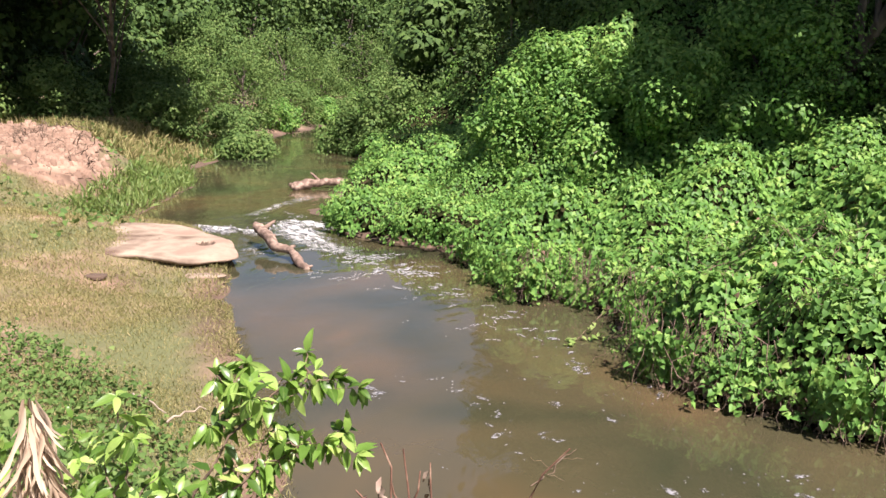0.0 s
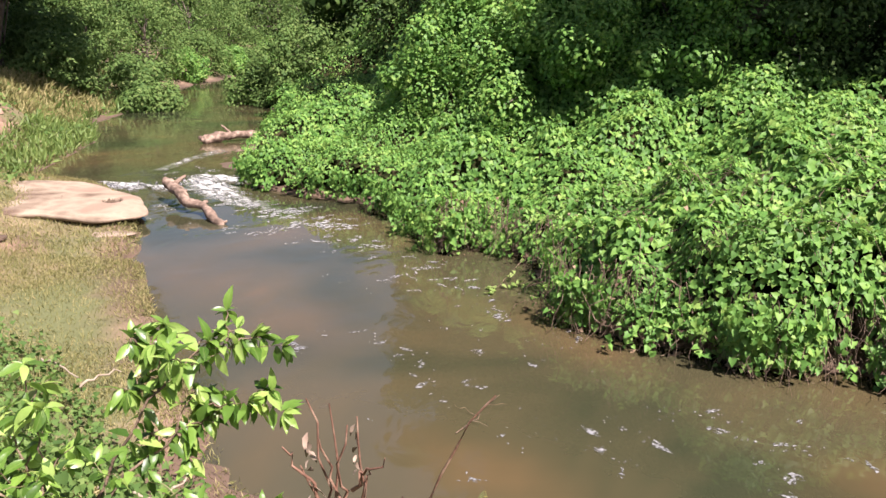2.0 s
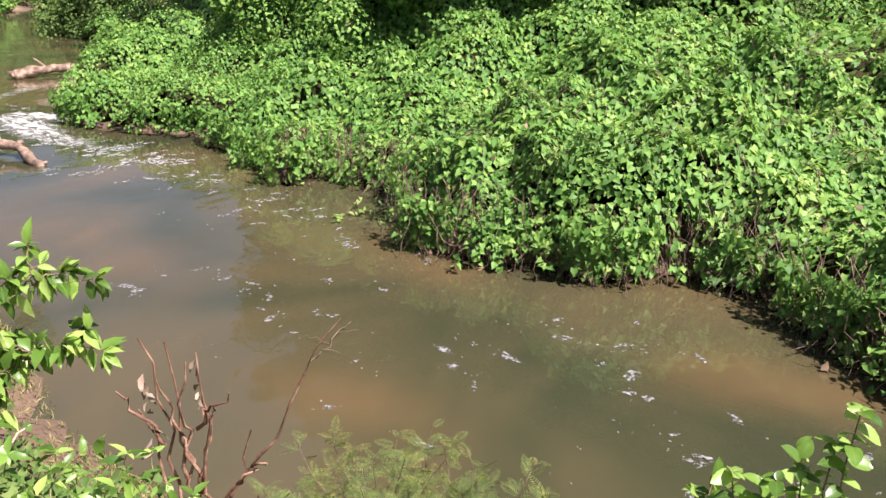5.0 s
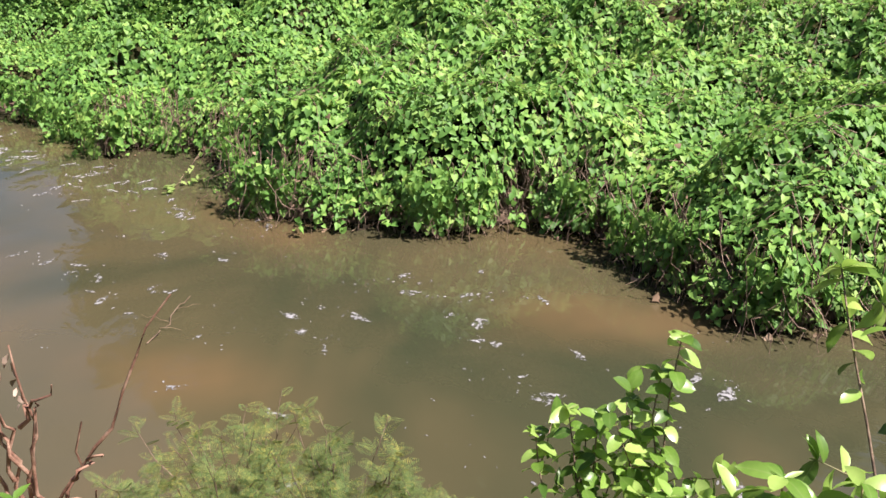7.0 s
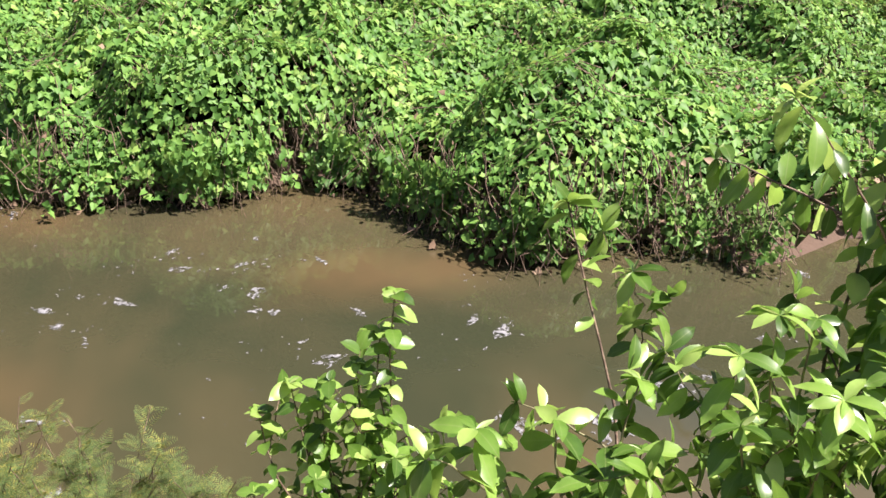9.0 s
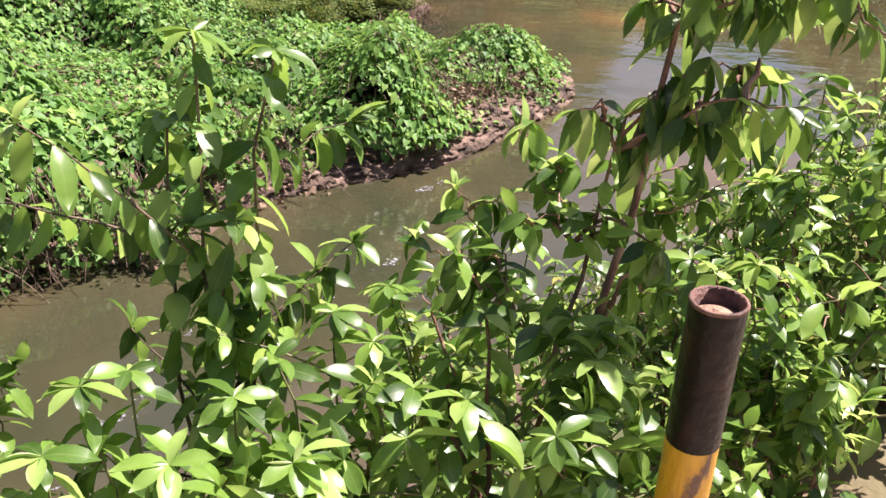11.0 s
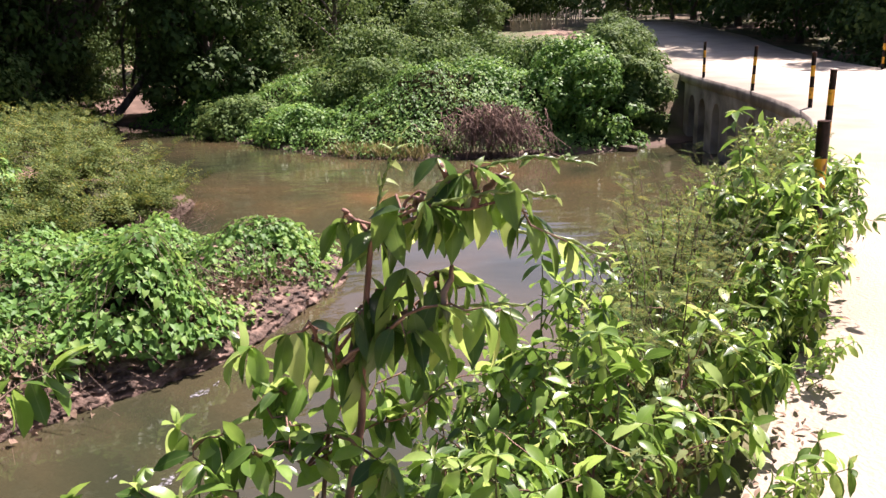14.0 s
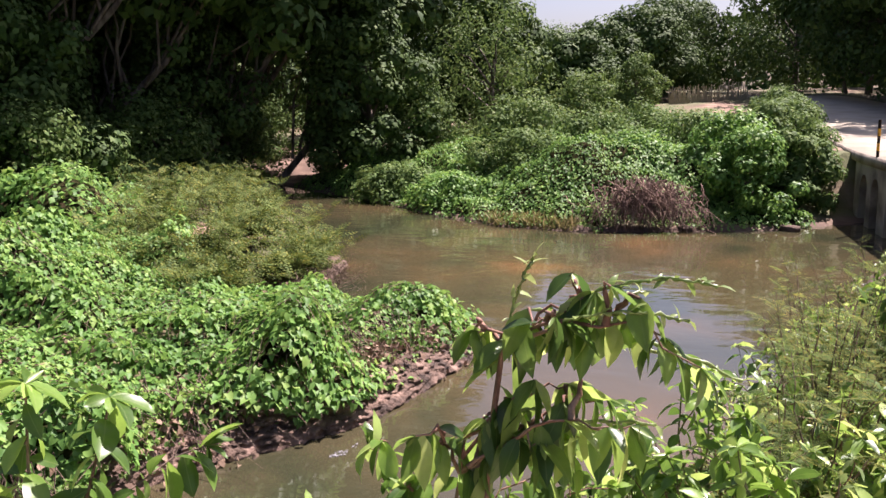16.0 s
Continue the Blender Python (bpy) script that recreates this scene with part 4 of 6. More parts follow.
def log(name, path, r0, r1, stubs, label, seed):
    """A worn log with a knotty, uneven skin and closed, broken ends."""
    r = np.random.default_rng(seed)
    base = np.asarray(path[0], float)
    p = np.asarray(path, float) - base
    n, sides = 44, 14
    u = np.linspace(0, 1, n)
    s = np.linspace(0, 1, len(p))
    q = np.stack([np.interp(u, s, p[:, k]) for k in range(3)], 1)
    for _ in range(5):
        q[1:-1] = (q[:-2] + 2 * q[1:-1] + q[2:]) / 4
    q[:, 2] += 0.05 * FIELD(u * 4 + seed, u * 0, 0.5)
    rad = np.linspace(r0, r1, n) * (1 + 0.45 * FIELD(u * 5 + 7 * seed, u * 0 + 3, 0.6))
    rad[0], rad[1], rad[-2], rad[-1] = rad[0] * 0.1, rad[1] * 0.8, rad[-2] * 0.75, rad[-1] * 0.1
    ob = root(name, base, label, "log")

    def skin(line, radii, k):
        v, f = tube(line, radii, k)
        c = np.repeat(np.asarray(line), k, 0)
        grow = np.array([1 + 0.20 * noise.noise(Vector(w) * 7 + Vector((seed, 0, 0))) + 0.12 * noise.noise(Vector(w) * 19) for w in v])
        return c + (v - c) * grow[:, None], f

    part("stem", np_mesh("stem", *skin(q, rad, sides), M_LOG, True), ob)
    for at, tip, w in stubs:
        a = q[int(at * (n - 1))]
        part("branch_stub", np_mesh("branch_stub", *skin(bent(a, a + np.array(tip), 0.02, 8, 0.008, r), np.r_[np.linspace(w, w * 0.5, 7), w * 0.05], 9), M_LOG, True), ob)
    return ob


log("driftwood_log", [(-6.02, 16.72, 0.44), (-5.82, 16.50, 0.36), (-5.45, 15.99, 0.28), (-5.22, 15.62, 0.21), (-4.95, 15.58, 0.18), (-4.70, 15.33, 0.14), (-4.48, 14.93, 0.07), (-4.20, 14.70, -0.02)], 0.115, 0.085, [(0.16, (0.26, 0.14, 0.24), 0.07), (0.30, (0.10, 0.05, 0.06), 0.07), (0.02, (-0.10, 0.10, 0.02), 0.10), (0.62, (0.12, 0.08, 0.08), 0.06), (0.96, (0.14, 0.02, 0.06), 0.05)], "bleached driftwood log lying across the rapids", 1)
log("driftwood_log", [(-8.05, 25.0, 0.08), (-7.6, 25.3, 0.16), (-7.0, 25.7, 0.22), (-6.2, 26.1, 0.16)], 0.17, 0.11, [(0.55, (-0.38, 0.05, 0.34), 0.06), (0.04, (-0.12, -0.1, 0.1), 0.10)], "bleached forked driftwood branch stranded in the stream", 2)


# ---- foam ----
def foam_flake(r, x, y, size):
    n = 9
    a = np.sort(r.uniform(0, 2 * np.pi, n))
    rad = size * r.uniform(0.35, 1.1, n)
    st = r.uniform(0, np.pi)
    px, py = rad * np.cos(a) * 1.5, rad * np.sin(a) * 0.7
    v = np.c_[x + px * np.cos(st) - py * np.sin(st), y + px * np.sin(st) + py * np.cos(st), np.full(n, 0.005)]
    v = np.r_[v, [[x, y, 0.012]]]
    f = np.array([(k, (k + 1) % n, n) for k in range(n)])
    return v, f


def foam_drift():
    r = np.random.default_rng(12)
    line = np.array([(-5.2, 18.6), (-3.2, 15.4), (-2.5, 14.8), (-1.6, 13.3), (-0.46, 11.8), (0.1, 11.0), (0.8, 9.1), (1.7, 8.1), (2.4, 6.9), (3.2, 5.7), (4.2, 4.5), (6.0, 3.2), (8.5, 1.6)])
    out = []
    for k in range(150):
        u = r.random() ** 0.8 * (len(line) - 1.001)
        i = int(u)
        c = line[i] + (line[i + 1] - line[i]) * (u - i)
        c = c + r.normal(0, 0.22 + 0.09 * u, 2) * (1.0 if r.random() < 0.75 else 2.6)
        way = unit(line[i + 1] - line[i])
        for _ in range(r.integers(1, 9)):
            x, y = c + way * r.normal(0, 0.16) + r.normal(0, 0.06, 2)
            if float(off_water(np.array([x]), np.array([y]))[0]) > -0.15:
                continue
            out.append(foam_flake(r, x, y, r.uniform(0.04, 0.11) if r.random() < 0.20 else r.uniform(0.006, 0.024)))
    return join(out)


def rapids():
    """White water heaped over the sill between slab and point."""
    r = np.random.default_rng(13)
    out = []
    line = np.array([(-8.0, 18.3), (-6.9, 18.2), (-6.3, 18.9), (-5.6, 19.2), (-5.0, 18.3), (-4.0, 16.6), (-3.2, 15.4)])
    for k in range(110):
        u = r.random() ** 1.5 * (len(line) - 1.001)
        i = int(u)
        c = line[i] + (line[i + 1] - line[i]) * (u - i)
        x, y = c + r.normal(0, 0.16 + 0.05 * u, 2)
        v, f = foam_flake(r, x, y, r.uniform(0.04, 0.16) * (1.1 - 0.12 * u))
        v[-1, 2] = r.uniform(0.02, 0.13) * max(0.15, 1 - 0.17 * u)
        out.append((v, f))
    return join(out)


def foam_ribbons(line, n, spread, width, run, seed):
    """Ragged threads of foam that wander down a line and pinch off."""
    r = np.random.default_rng(seed)
    base = smooth_line(line, 200)
    step_ = float(np.hypot(*np.diff(base, axis=0).T).sum()) / 199
    out = []
    for k in range(n):
        m = max(8, int(r.uniform(*run) / 0.035))
        at = r.uniform(0, 199)
        i = int(at)
        way = math.atan2(*(base[min(199, i + 3)] - base[max(0, i - 3)])[::-1])
        c = base[i] + r.normal(0, spread, 2)
        turn, path, wide = r.normal(0, 0.7), [], []
        ph = r.uniform(0, 6.3, 3)
        for j in range(m):
            turn = 0.93 * turn + r.normal(0, 0.38)
            a = way + 1.9 * math.sin(turn)
            c = c + 0.035 * np.array([math.cos(a), math.sin(a)])
            path.append(c.copy())
            u = j / (m - 1)
            wide.append(width * r.uniform(0.55, 1.25) * math.sin(math.pi * u) ** 0.6 * max(0.12, 0.55 + 0.45 * math.sin(9 * u + ph[0]) + 0.35 * math.sin(23 * u + ph[1])))
        path, wide = np.array(path), np.array(wide)
        t = unit(np.gradient(path, axis=0))
        side = np.stack([-t[:, 1], t[:, 0]], 1)
        left, right = path + side * (wide * r.uniform(0.5, 1.4, m))[:, None], path - side * (wide * r.uniform(0.5, 1.4, m))[:, None]
        z = 0.006 + 0.0006 * (k % 9)
        v = np.concatenate([np.c_[left, np.full(m, z)], np.c_[path, np.full(m, z + 0.006)], np.c_[right, np.full(m, z)]])
        f = []
        for j in range(m - 1):
            f += [(j, j + 1, m + j + 1), (j, m + j + 1, m + j), (m + j, m + j + 1, 2 * m + j + 1), (m + j, 2 * m + j + 1, 2 * m + j)]
        out.append((v, np.array(f)))
    return join(out)


def foam_sheet(line, widths, humps, seed):
    """A strip of broken white water along a line."""
    r = np.random.default_rng(seed)
    p = smooth_line(line, 60)
    nn = unit(np.stack([np.gradient(p[:, 1]), -np.gradient(p[:, 0])], 1))
    w = np.interp(np.linspace(0, 1, 60), np.linspace(0, 1, len(widths)), widths)
    h = np.interp(np.linspace(0, 1, 60), np.linspace(0, 1, len(humps)), humps)
    v, f = [], []
    for k in range(60):
        for j in range(9):
            o = (j / 8 - 0.5) * w[k] * (1 + 0.35 * float(FIELD(k * 0.31, seed, 1.0)))
            q = p[k] + nn[k] * o
            edge = 1 - (2 * j / 8 - 1) ** 2
            v.append((q[0], q[1], 0.006 + edge * h[k] * (0.7 + 0.9 * float(FIELD(q[0] * 3, q[1] * 3, 1.0)))))
    for k in range(59):
        for j in range(8):
            a = k * 9 + j
            f.append((a, a + 1, a + 10, a + 9))
    return np.array(v), np.array(f)


M_STREAK = material("white_water", [(0.28, 0.28, 0.265), (0.50, 0.50, 0.48)], 5.0, 0.5, bump=0.5, bump_scale=30)
lacy(M_STREAK, 5.0, 0.36, 0.68)
flow = M_STREAK.node_tree.nodes["Mapping"]
flow.vector_type = "TEXTURE"
flow.inputs["Rotation"].default_value, flow.inputs["Scale"].default_value = (0, 0, radians(-52)), (1.25, 0.7, 1)
for nd in M_STREAK.node_tree.nodes:
    if nd.bl_idname == "ShaderNodeTexNoise":
        nd.inputs["Distortion"].default_value = 0.7
rim = M_STREAK.node_tree.nodes.new("ShaderNodeAttribute")
rim.attribute_name = "body"
thin = M_STREAK.node_tree.nodes.new("ShaderNodeMath")
thin.operation = "MULTIPLY"
alpha = M_STREAK.node_tree.nodes["Principled BSDF"].inputs["Alpha"]
M_STREAK.node_tree.links.new(alpha.links[0].from_socket, thin.inputs[0])
M_STREAK.node_tree.links.new(rim.outputs["Fac"], thin.inputs[1])
M_STREAK.node_tree.links.new(thin.outputs[0], alpha)


def streak(line, widths, humps, strength):
    v, f = foam_sheet(line, widths, humps, len(widths))
    me = np_mesh("streak", v, f, M_STREAK, True)
    k, j = np.divmod(np.arange(len(v)), 9)
    body = (1 - (2 * j / 8 - 1) ** 2) * np.interp(k / 59, np.linspace(0, 1, len(strength)), strength)
    me.attributes.new("body", "FLOAT", "POINT").data.foreach_set("value", body.astype(np.float32))
    part("streak", me, white)


foam = root("river_foam", (0, 0, 0), "scattered white foam flakes drifting on the brown water", "foam", kind="stuff")
part("flakes", np_mesh("flakes", *foam_drift(), M_FOAM, True), foam)
white = root("rapids_foam", (0, 0, 0), "white churning foam where the stream spills over a sill", "foam", kind="stuff")
part("froth", np_mesh("froth", *rapids(), M_FOAM, True), white)
streak([(-8.2, 18.45), (-7.4, 18.2), (-6.6, 18.05), (-5.9, 17.65)], (0.35, 0.5, 0.55, 0.6), (0.10, 0.07, 0.06, 0.05), (1.2, 1.5, 1.4, 1.2))
streak([(-6.4, 19.5), (-5.8, 19.2), (-5.2, 19.1), (-4.9, 18.6)], (0.5, 0.8, 0.7, 0.4), (0.06, 0.12, 0.10, 0.03), (1.2, 1.6, 1.4, 1.0))
streak([(-6.1, 18.9), (-5.5, 18.1), (-4.9, 17.2), (-4.2, 16.5), (-3.5, 15.9)], (1.0, 1.1, 0.9, 0.7, 0.4), (0.10, 0.08, 0.04, 0.02, 0.01), (1.4, 1.3, 1.0, 0.7, 0.2))
streak([(-7.0, 23.6), (-7.4, 22.0), (-7.6, 20.2)], (0.6, 0.5, 0.4), (0.03, 0.02, 0.02), (0.4, 0.5, 0.4))
M_CURL = material("drifting_foam", [(0.20, 0.20, 0.195), (0.34, 0.34, 0.335)], 9.0, 0.6, bump=0.4, bump_scale=60)
lacy(M_CURL, 16.0, 0.36, 0.62)
MAIN = [(-5.6, 18.0), (-4.9, 17.2), (-4.21, 16.6), (-3.57, 15.9), (-3.04, 15.3), (-2.71, 15.1), (-2.25, 14.9)]
curls = [(MAIN, 46, 0.16, 0.055, (0.4, 1.1), 1), (MAIN[3:], 12, 0.12, 0.075, (0.3, 0.7), 2), ([(-2.3, 15.3), (-2.1, 14.6), (-2.0, 14.0), (-1.6, 13.8), (-1.3, 13.3)], 14, 0.12, 0.045, (0.3, 0.8), 3),
         ([(-1.3, 13.4), (-0.8, 13.1), (-0.5, 12.5), (0.0, 11.4), (0.4, 10.4)], 13, 0.22, 0.022, (0.2, 0.6), 4), ([(-5.4, 15.4), (-4.8, 15.3), (-4.1, 14.4), (-3.2, 13.9), (-2.7, 13.6)], 14, 0.30, 0.018, (0.2, 0.6), 5), ([(-6.3, 16.1), (-5.8, 16.15), (-5.4, 16.2)], 5, 0.06, 0.03, (0.4, 0.8), 6), ([(-6.6, 21.0), (-6.0, 20.0), (-5.6, 19.3)], 12, 0.35, 0.03, (0.3, 0.8), 7)]
for line, n, spread, width, run, seed in curls:
    part("foam_curl", np_mesh("foam_curl", *foam_ribbons(line, n, spread, width, run, seed), M_CURL, True), white)


# ---- twigs and dead growth on the point ----
M_TANGLE = material("reddish_dead_vine", [(0.08, 0.045, 0.032), (0.16, 0.095, 0.066), (0.27, 0.175, 0.125)], 4.0, 0.9)


def twigs(n, pick, height, seed):
    r = np.random.default_rng(seed)
    out = []
    for _ in range(n):
        a, b = pick(r)
        rad = r.uniform(0.003, 0.009) * height
        out.append(tube(bent(a, b, r.normal(0, 0.06) if height < 2 else r.uniform(0.0, 0.30), 6, 0.035 * height ** 0.7, r), np.linspace(rad, rad * 0.5, 6), 3))
    return join(out)


def shore_twig(r):
    k = r.integers(0, len(MOUND_SHORE) - 1)
    u = r.random()
    p = np.array(MOUND_SHORE[k]) * (1 - u) + np.array(MOUND_SHORE[k + 1]) * u
    top = np.r_[p + r.normal(0, 0.14, 2) + np.array([0.03, 0.16]), r.uniform(0.35, 0.95)]
    return top, np.r_[p + r.normal(0, 0.18, 2) - np.array([0.05, 0.06]), r.uniform(-0.03, 0.15)]


def bank_twig(r):
    u = r.random()
    p = np.array([9.0, 3.7]) * (1 - u) + np.array([13.0, 1.3]) * u + np.array([0.25, 0.35])
    top = np.r_[p + r.normal(0, 0.15, 2) + np.array([0.1, 0.2]), r.uniform(0.3, 0.8)]
    return top, np.r_[p + r.normal(0, 0.42, 2) - np.array([0.12, 0.2]), r.uniform(0.02, 0.3)]


def inlet_twig(r):
    u = r.random()
    p = np.array([15.3, 4.6]) * (1 - u) + np.array([18.2, 4.7]) * u + r.normal(0, 0.3, 2)
    w = r.uniform(0, 6.28)
    ln = r.uniform(0.2, 0.7)
    return np.r_[p, r.uniform(-0.02, 0.1)], np.r_[p + ln * np.array([math.cos(w), math.sin(w)]), r.uniform(0.1, 0.55)]


def far_twig(r):
    a = float(np.clip(r.normal(0, 0.62), -1.5, 1.5))
    top = np.array([25.35 + r.normal(0, 0.25), -2.5 + 0.85 * a + r.normal(0, 0.35), r.uniform(0.75, 1.55) - 0.22 * abs(a)])
    return top, np.array([24.62 + r.normal(0, 0.16), -2.5 + 1.15 * a + r.normal(0, 0.3), r.uniform(-0.02, 0.45)])


for name, pick, n in (("dry_vine_stems", shore_twig, 950), ("dry_vine_stems", bank_twig, 420), ("dry_vine_stems", inlet_twig, 380), ("dead_branch_tangle", far_twig, 480)):
    ob = root(name, (0, 0, 0), "tangle of dry brown stems hanging at the water edge", "dead branches", kind="stuff")
    part("stems", np_mesh("stems", *twigs(n, pick, 2.2 if pick is far_twig else 1, n), M_TANGLE if pick is far_twig else M_TWIG), ob)


def curtains():
    """Sprays of vine that hang from the mound's lip to the water."""
    ln = np.array(MOUND_SHORE + UPPER_SHORE[:4], float)
    n = 9000
    u = rng.uniform(0, len(ln) - 1.001, n)
    i = u.astype(int)
    tan = unit(ln[i + 1] - ln[i])
    q = ln[i] + (ln[i + 1] - ln[i]) * (u - i)[:, None]
    out = np.stack([-tan[:, 1], tan[:, 0]], 1)
    patch = FIELD(q[:, 0] * 1.0 + 70, q[:, 1] + 3, 0.55) + 0.5 * FIELD(q[:, 0], q[:, 1] + 31, 0.25)
    ok = patch > 0.0
    q, out, patch = q[ok], out[ok], patch[ok]
    m = len(q)
    h = rng.random(m) ** 0.8
    reach = 0.02 + 0.6 * patch
    side = np.where(off_water(q[:, 0] + out[:, 0] * 0.3, q[:, 1] + out[:, 1] * 0.3) < 0, 1.0, -1.0)[:, None]
    q = q + out * side * (reach * (0.45 + 0.6 * h) - 0.04 + rng.normal(0, 0.05, m))[:, None]
    p = np.c_[q, 0.10 + 0.60 * h + rng.normal(0, 0.02, m)]
    face = unit(np.c_[out * side * 0.8, np.full(m, 0.55)] + rng.normal(0, 0.4, (m, 3)))
    along = unit(np.c_[out * side * 0.3, np.full(m, -0.8)] + rng.normal(0, 0.45, (m, 3)))
    return scatter(HEART, p, along, face, 0.085 * rng.uniform(0.55, 1.3, m))


def sprays(n):
    """Loose shoots of vine that hang out over the water, and their stems."""
    r = np.random.default_rng(88)
    ln = np.array(MOUND_SHORE + UPPER_SHORE[:3], float)
    cs, ws, zs, ls, wood = [], [], [], [], []
    for _ in range(n):
        u = r.uniform(0, len(ln) - 1.001)
        i = int(u)
        q = ln[i] + (ln[i + 1] - ln[i]) * (u - i)
        t = unit(ln[i + 1] - ln[i])
        o = np.array([-t[1], t[0]])
        if float(off_water(np.array([q[0] + o[0] * 0.3]), np.array([q[1] + o[1] * 0.3]))[0]) > 0:
            o = -o
        a = np.r_[q - o * 0.15 + r.normal(0, 0.05, 2), r.uniform(0.35, 0.75)]
        e = np.r_[q + o * r.uniform(0.12, 0.42) + t * r.normal(0, 0.15), r.uniform(0.03, 0.25)]
        path = bent(a, e, r.uniform(0.02, 0.12), 7, 0.02, r)
        wood.append(tube(path, np.linspace(0.005, 0.002, 7), 3))
        for _ in range(r.integers(9, 22)):
            k = r.uniform(1.0, 6.0)
            cs.append(np.array([np.interp(k, np.arange(7), path[:, j]) for j in range(3)]) + r.normal(0, 0.035, 3))
            ws.append(unit(np.r_[o * 0.5, -0.5] + r.normal(0, 0.6, 3)))
            zs.append(unit(np.r_[o * 0.5, 0.8] + r.normal(0, 0.35, 3)))
            ls.append(r.uniform(0.05, 0.11))
    return scatter(HEART, np.array(cs), np.array(ws), np.array(zs), np.array(ls)), join(wood)


spray_leaves, spray_stems = sprays(95)
part("sprays", np_mesh("sprays", *spray_leaves, M_VINE), vines, "loose vine shoots over the water")
part("spray_stems", np_mesh("spray_stems", *spray_stems, M_TWIG), vines, "thin brown vine stems")
part("hanging_leaves", np_mesh("hanging_leaves", *curtains(), M_VINE), vines)


def foot_leaves(n):
    """Small pale leaves of other plants at the foot of the mound."""
    r = np.random.default_rng(19)
    ln = np.array(MOUND_SHORE, float)
    u = r.uniform(0, len(ln) - 1.001, n)
    i = u.astype(int)
    q = ln[i] + (ln[i + 1] - ln[i]) * (u - i)[:, None]
    ok = FIELD(q[:, 0] * 1.3 + 17, q[:, 1] * 1.3, 0.7) > 0.02
    q = q[ok] + r.normal(0, 0.16, (ok.sum(), 2))
    m = len(q)
    p = np.c_[q, 0.05 + 0.55 * r.random(m)]
    return scatter(SIMPLE, p, unit(r.normal(0, 1, (m, 3)) + np.array([0, -0.2, 0.2])), unit(r.normal(0, 0.5, (m, 3)) + np.array([0, -0.4, 0.7])), r.uniform(0.04, 0.085, m))


def face_leaves(n):
    """Small creeping leaves over the bare face."""
    r = np.random.default_rng(29)
    u = r.random(n)
    q = np.outer(1 - u, [8.9, 3.85]) + np.outer(u, [13.4, 1.1]) + r.normal(0, 0.10, (n, 2))
    q = q + np.outer(r.random(n), [0.28, 0.42])
    ok = FIELD(q[:, 0] * 1.5, q[:, 1] * 1.5 + 50, 0.6) > -0.06
    q = q[ok]
    m = len(q)
    p = np.c_[q, 0.06 + 0.45 * step(0.0, 0.6, off_water(q[:, 0], q[:, 1])) + r.uniform(-0.05, 0.12, m)]
    return scatter(HEART, p, unit(r.normal(0, 0.6, (m, 3)) + np.array([-0.3, -0.4, -0.5])), unit(r.normal(0, 0.45, (m, 3)) + np.array([-0.4, -0.5, 0.7])), r.uniform(0.04, 0.09, m))


part("face_leaves", np_mesh("face_leaves", *face_leaves(1500), M_VINE), vines, "small creeping leaves over bare earth")
part("foot_leaves", np_mesh("foot_leaves", *foot_leaves(3500), M_BUSH), vines, "small pale leaves at the water edge")


def leaf_litter():
    """Withered leaves low on the mound and on the mud strip."""
    out = []
    for pts, n, z in ((MOUND_SHORE, 900, 0.8), ([(9.0, 3.7), (13.2, 1.3)], 3600, 0.42)):
        ln = np.array(pts, float)
        u = rng.uniform(0, len(ln) - 1.001, n)
        i = u.astype(int)
        q = ln[i] + (ln[i + 1] - ln[i]) * (u - i)[:, None] + rng.normal(0, 0.2, (n, 2)) + np.array([0.1, 0.2])
        d = off_water(q[:, 0], q[:, 1])
        h = ground_z(q[:, 0], q[:, 1], d)
        p = np.c_[q, np.maximum(h, 0.02) + z * rng.random(n) ** 1.3 * step(-0.2, 0.4, d)]
        out.append(scatter(HEART, p, unit(rng.normal(0, 1, (n, 3)) - np.array([0, 0, 0.6])), unit(rng.normal(0, 1, (n, 3)) + np.array([0, -0.4, 0.4])), rng.uniform(0.04, 0.10, n)))
    return join(out)


litter = root("withered_leaves", (0, 0, 0), "withered brown leaves among the vine stems", "dead leaves", kind="stuff")
part("leaves", np_mesh("leaves", *leaf_litter(), M_DRY), litter)


# ---- shrubs along the road edge ----
LEAF_MESHES = []
for w, fold, bend in ((0.205, 0.28, 0.42), (0.225, 0.22, 0.60), (0.245, 0.36, 0.30)):
    v, f = leaf_shape(w, (0.12, 0.60, 0.92, 1.0, 0.78, 0.0), fold, bend, 5)
    LEAF_MESHES.append(np_mesh("leaf", v, f, M_SHRUB, True))
M_YOUNG = material("young_leaf", [(0.13, 0.21, 0.05), (0.19, 0.28, 0.07), (0.27, 0.34, 0.12)], 3.0, 0.4, translucent=0.3, random_object=0.7)
M_ARCH = material("hanging_leaf", [(0.032, 0.076, 0.017), (0.075, 0.150, 0.030), (0.180, 0.290, 0.056), (0.40, 0.48, 0.15)], 3.0, 0.34, specular=0.6, translucent=0.54, random_object=0.75)
midrib(M_ARCH)
ARCH_MESHES = [np_mesh("leaf", *leaf_shape(w, (0.10, 0.75, 1.0, 0.9, 0.55, 0.0), fo, be, 5), M_ARCH, True) for w, fo, be in ((0.20, 0.34, 0.22), (0.225, 0.26, 0.36), (0.24, 0.42, 0.18))]
NARROW_MESHES = [np_mesh("leaf", *leaf_shape(w, (0.12, 0.70, 1.0, 0.9, 0.55, 0.0), fo, be, 5), M_SHRUB, True) for w, fo, be in ((0.19, 0.34, 0.35), (0.205, 0.25, 0.50), (0.22, 0.40, 0.25))]
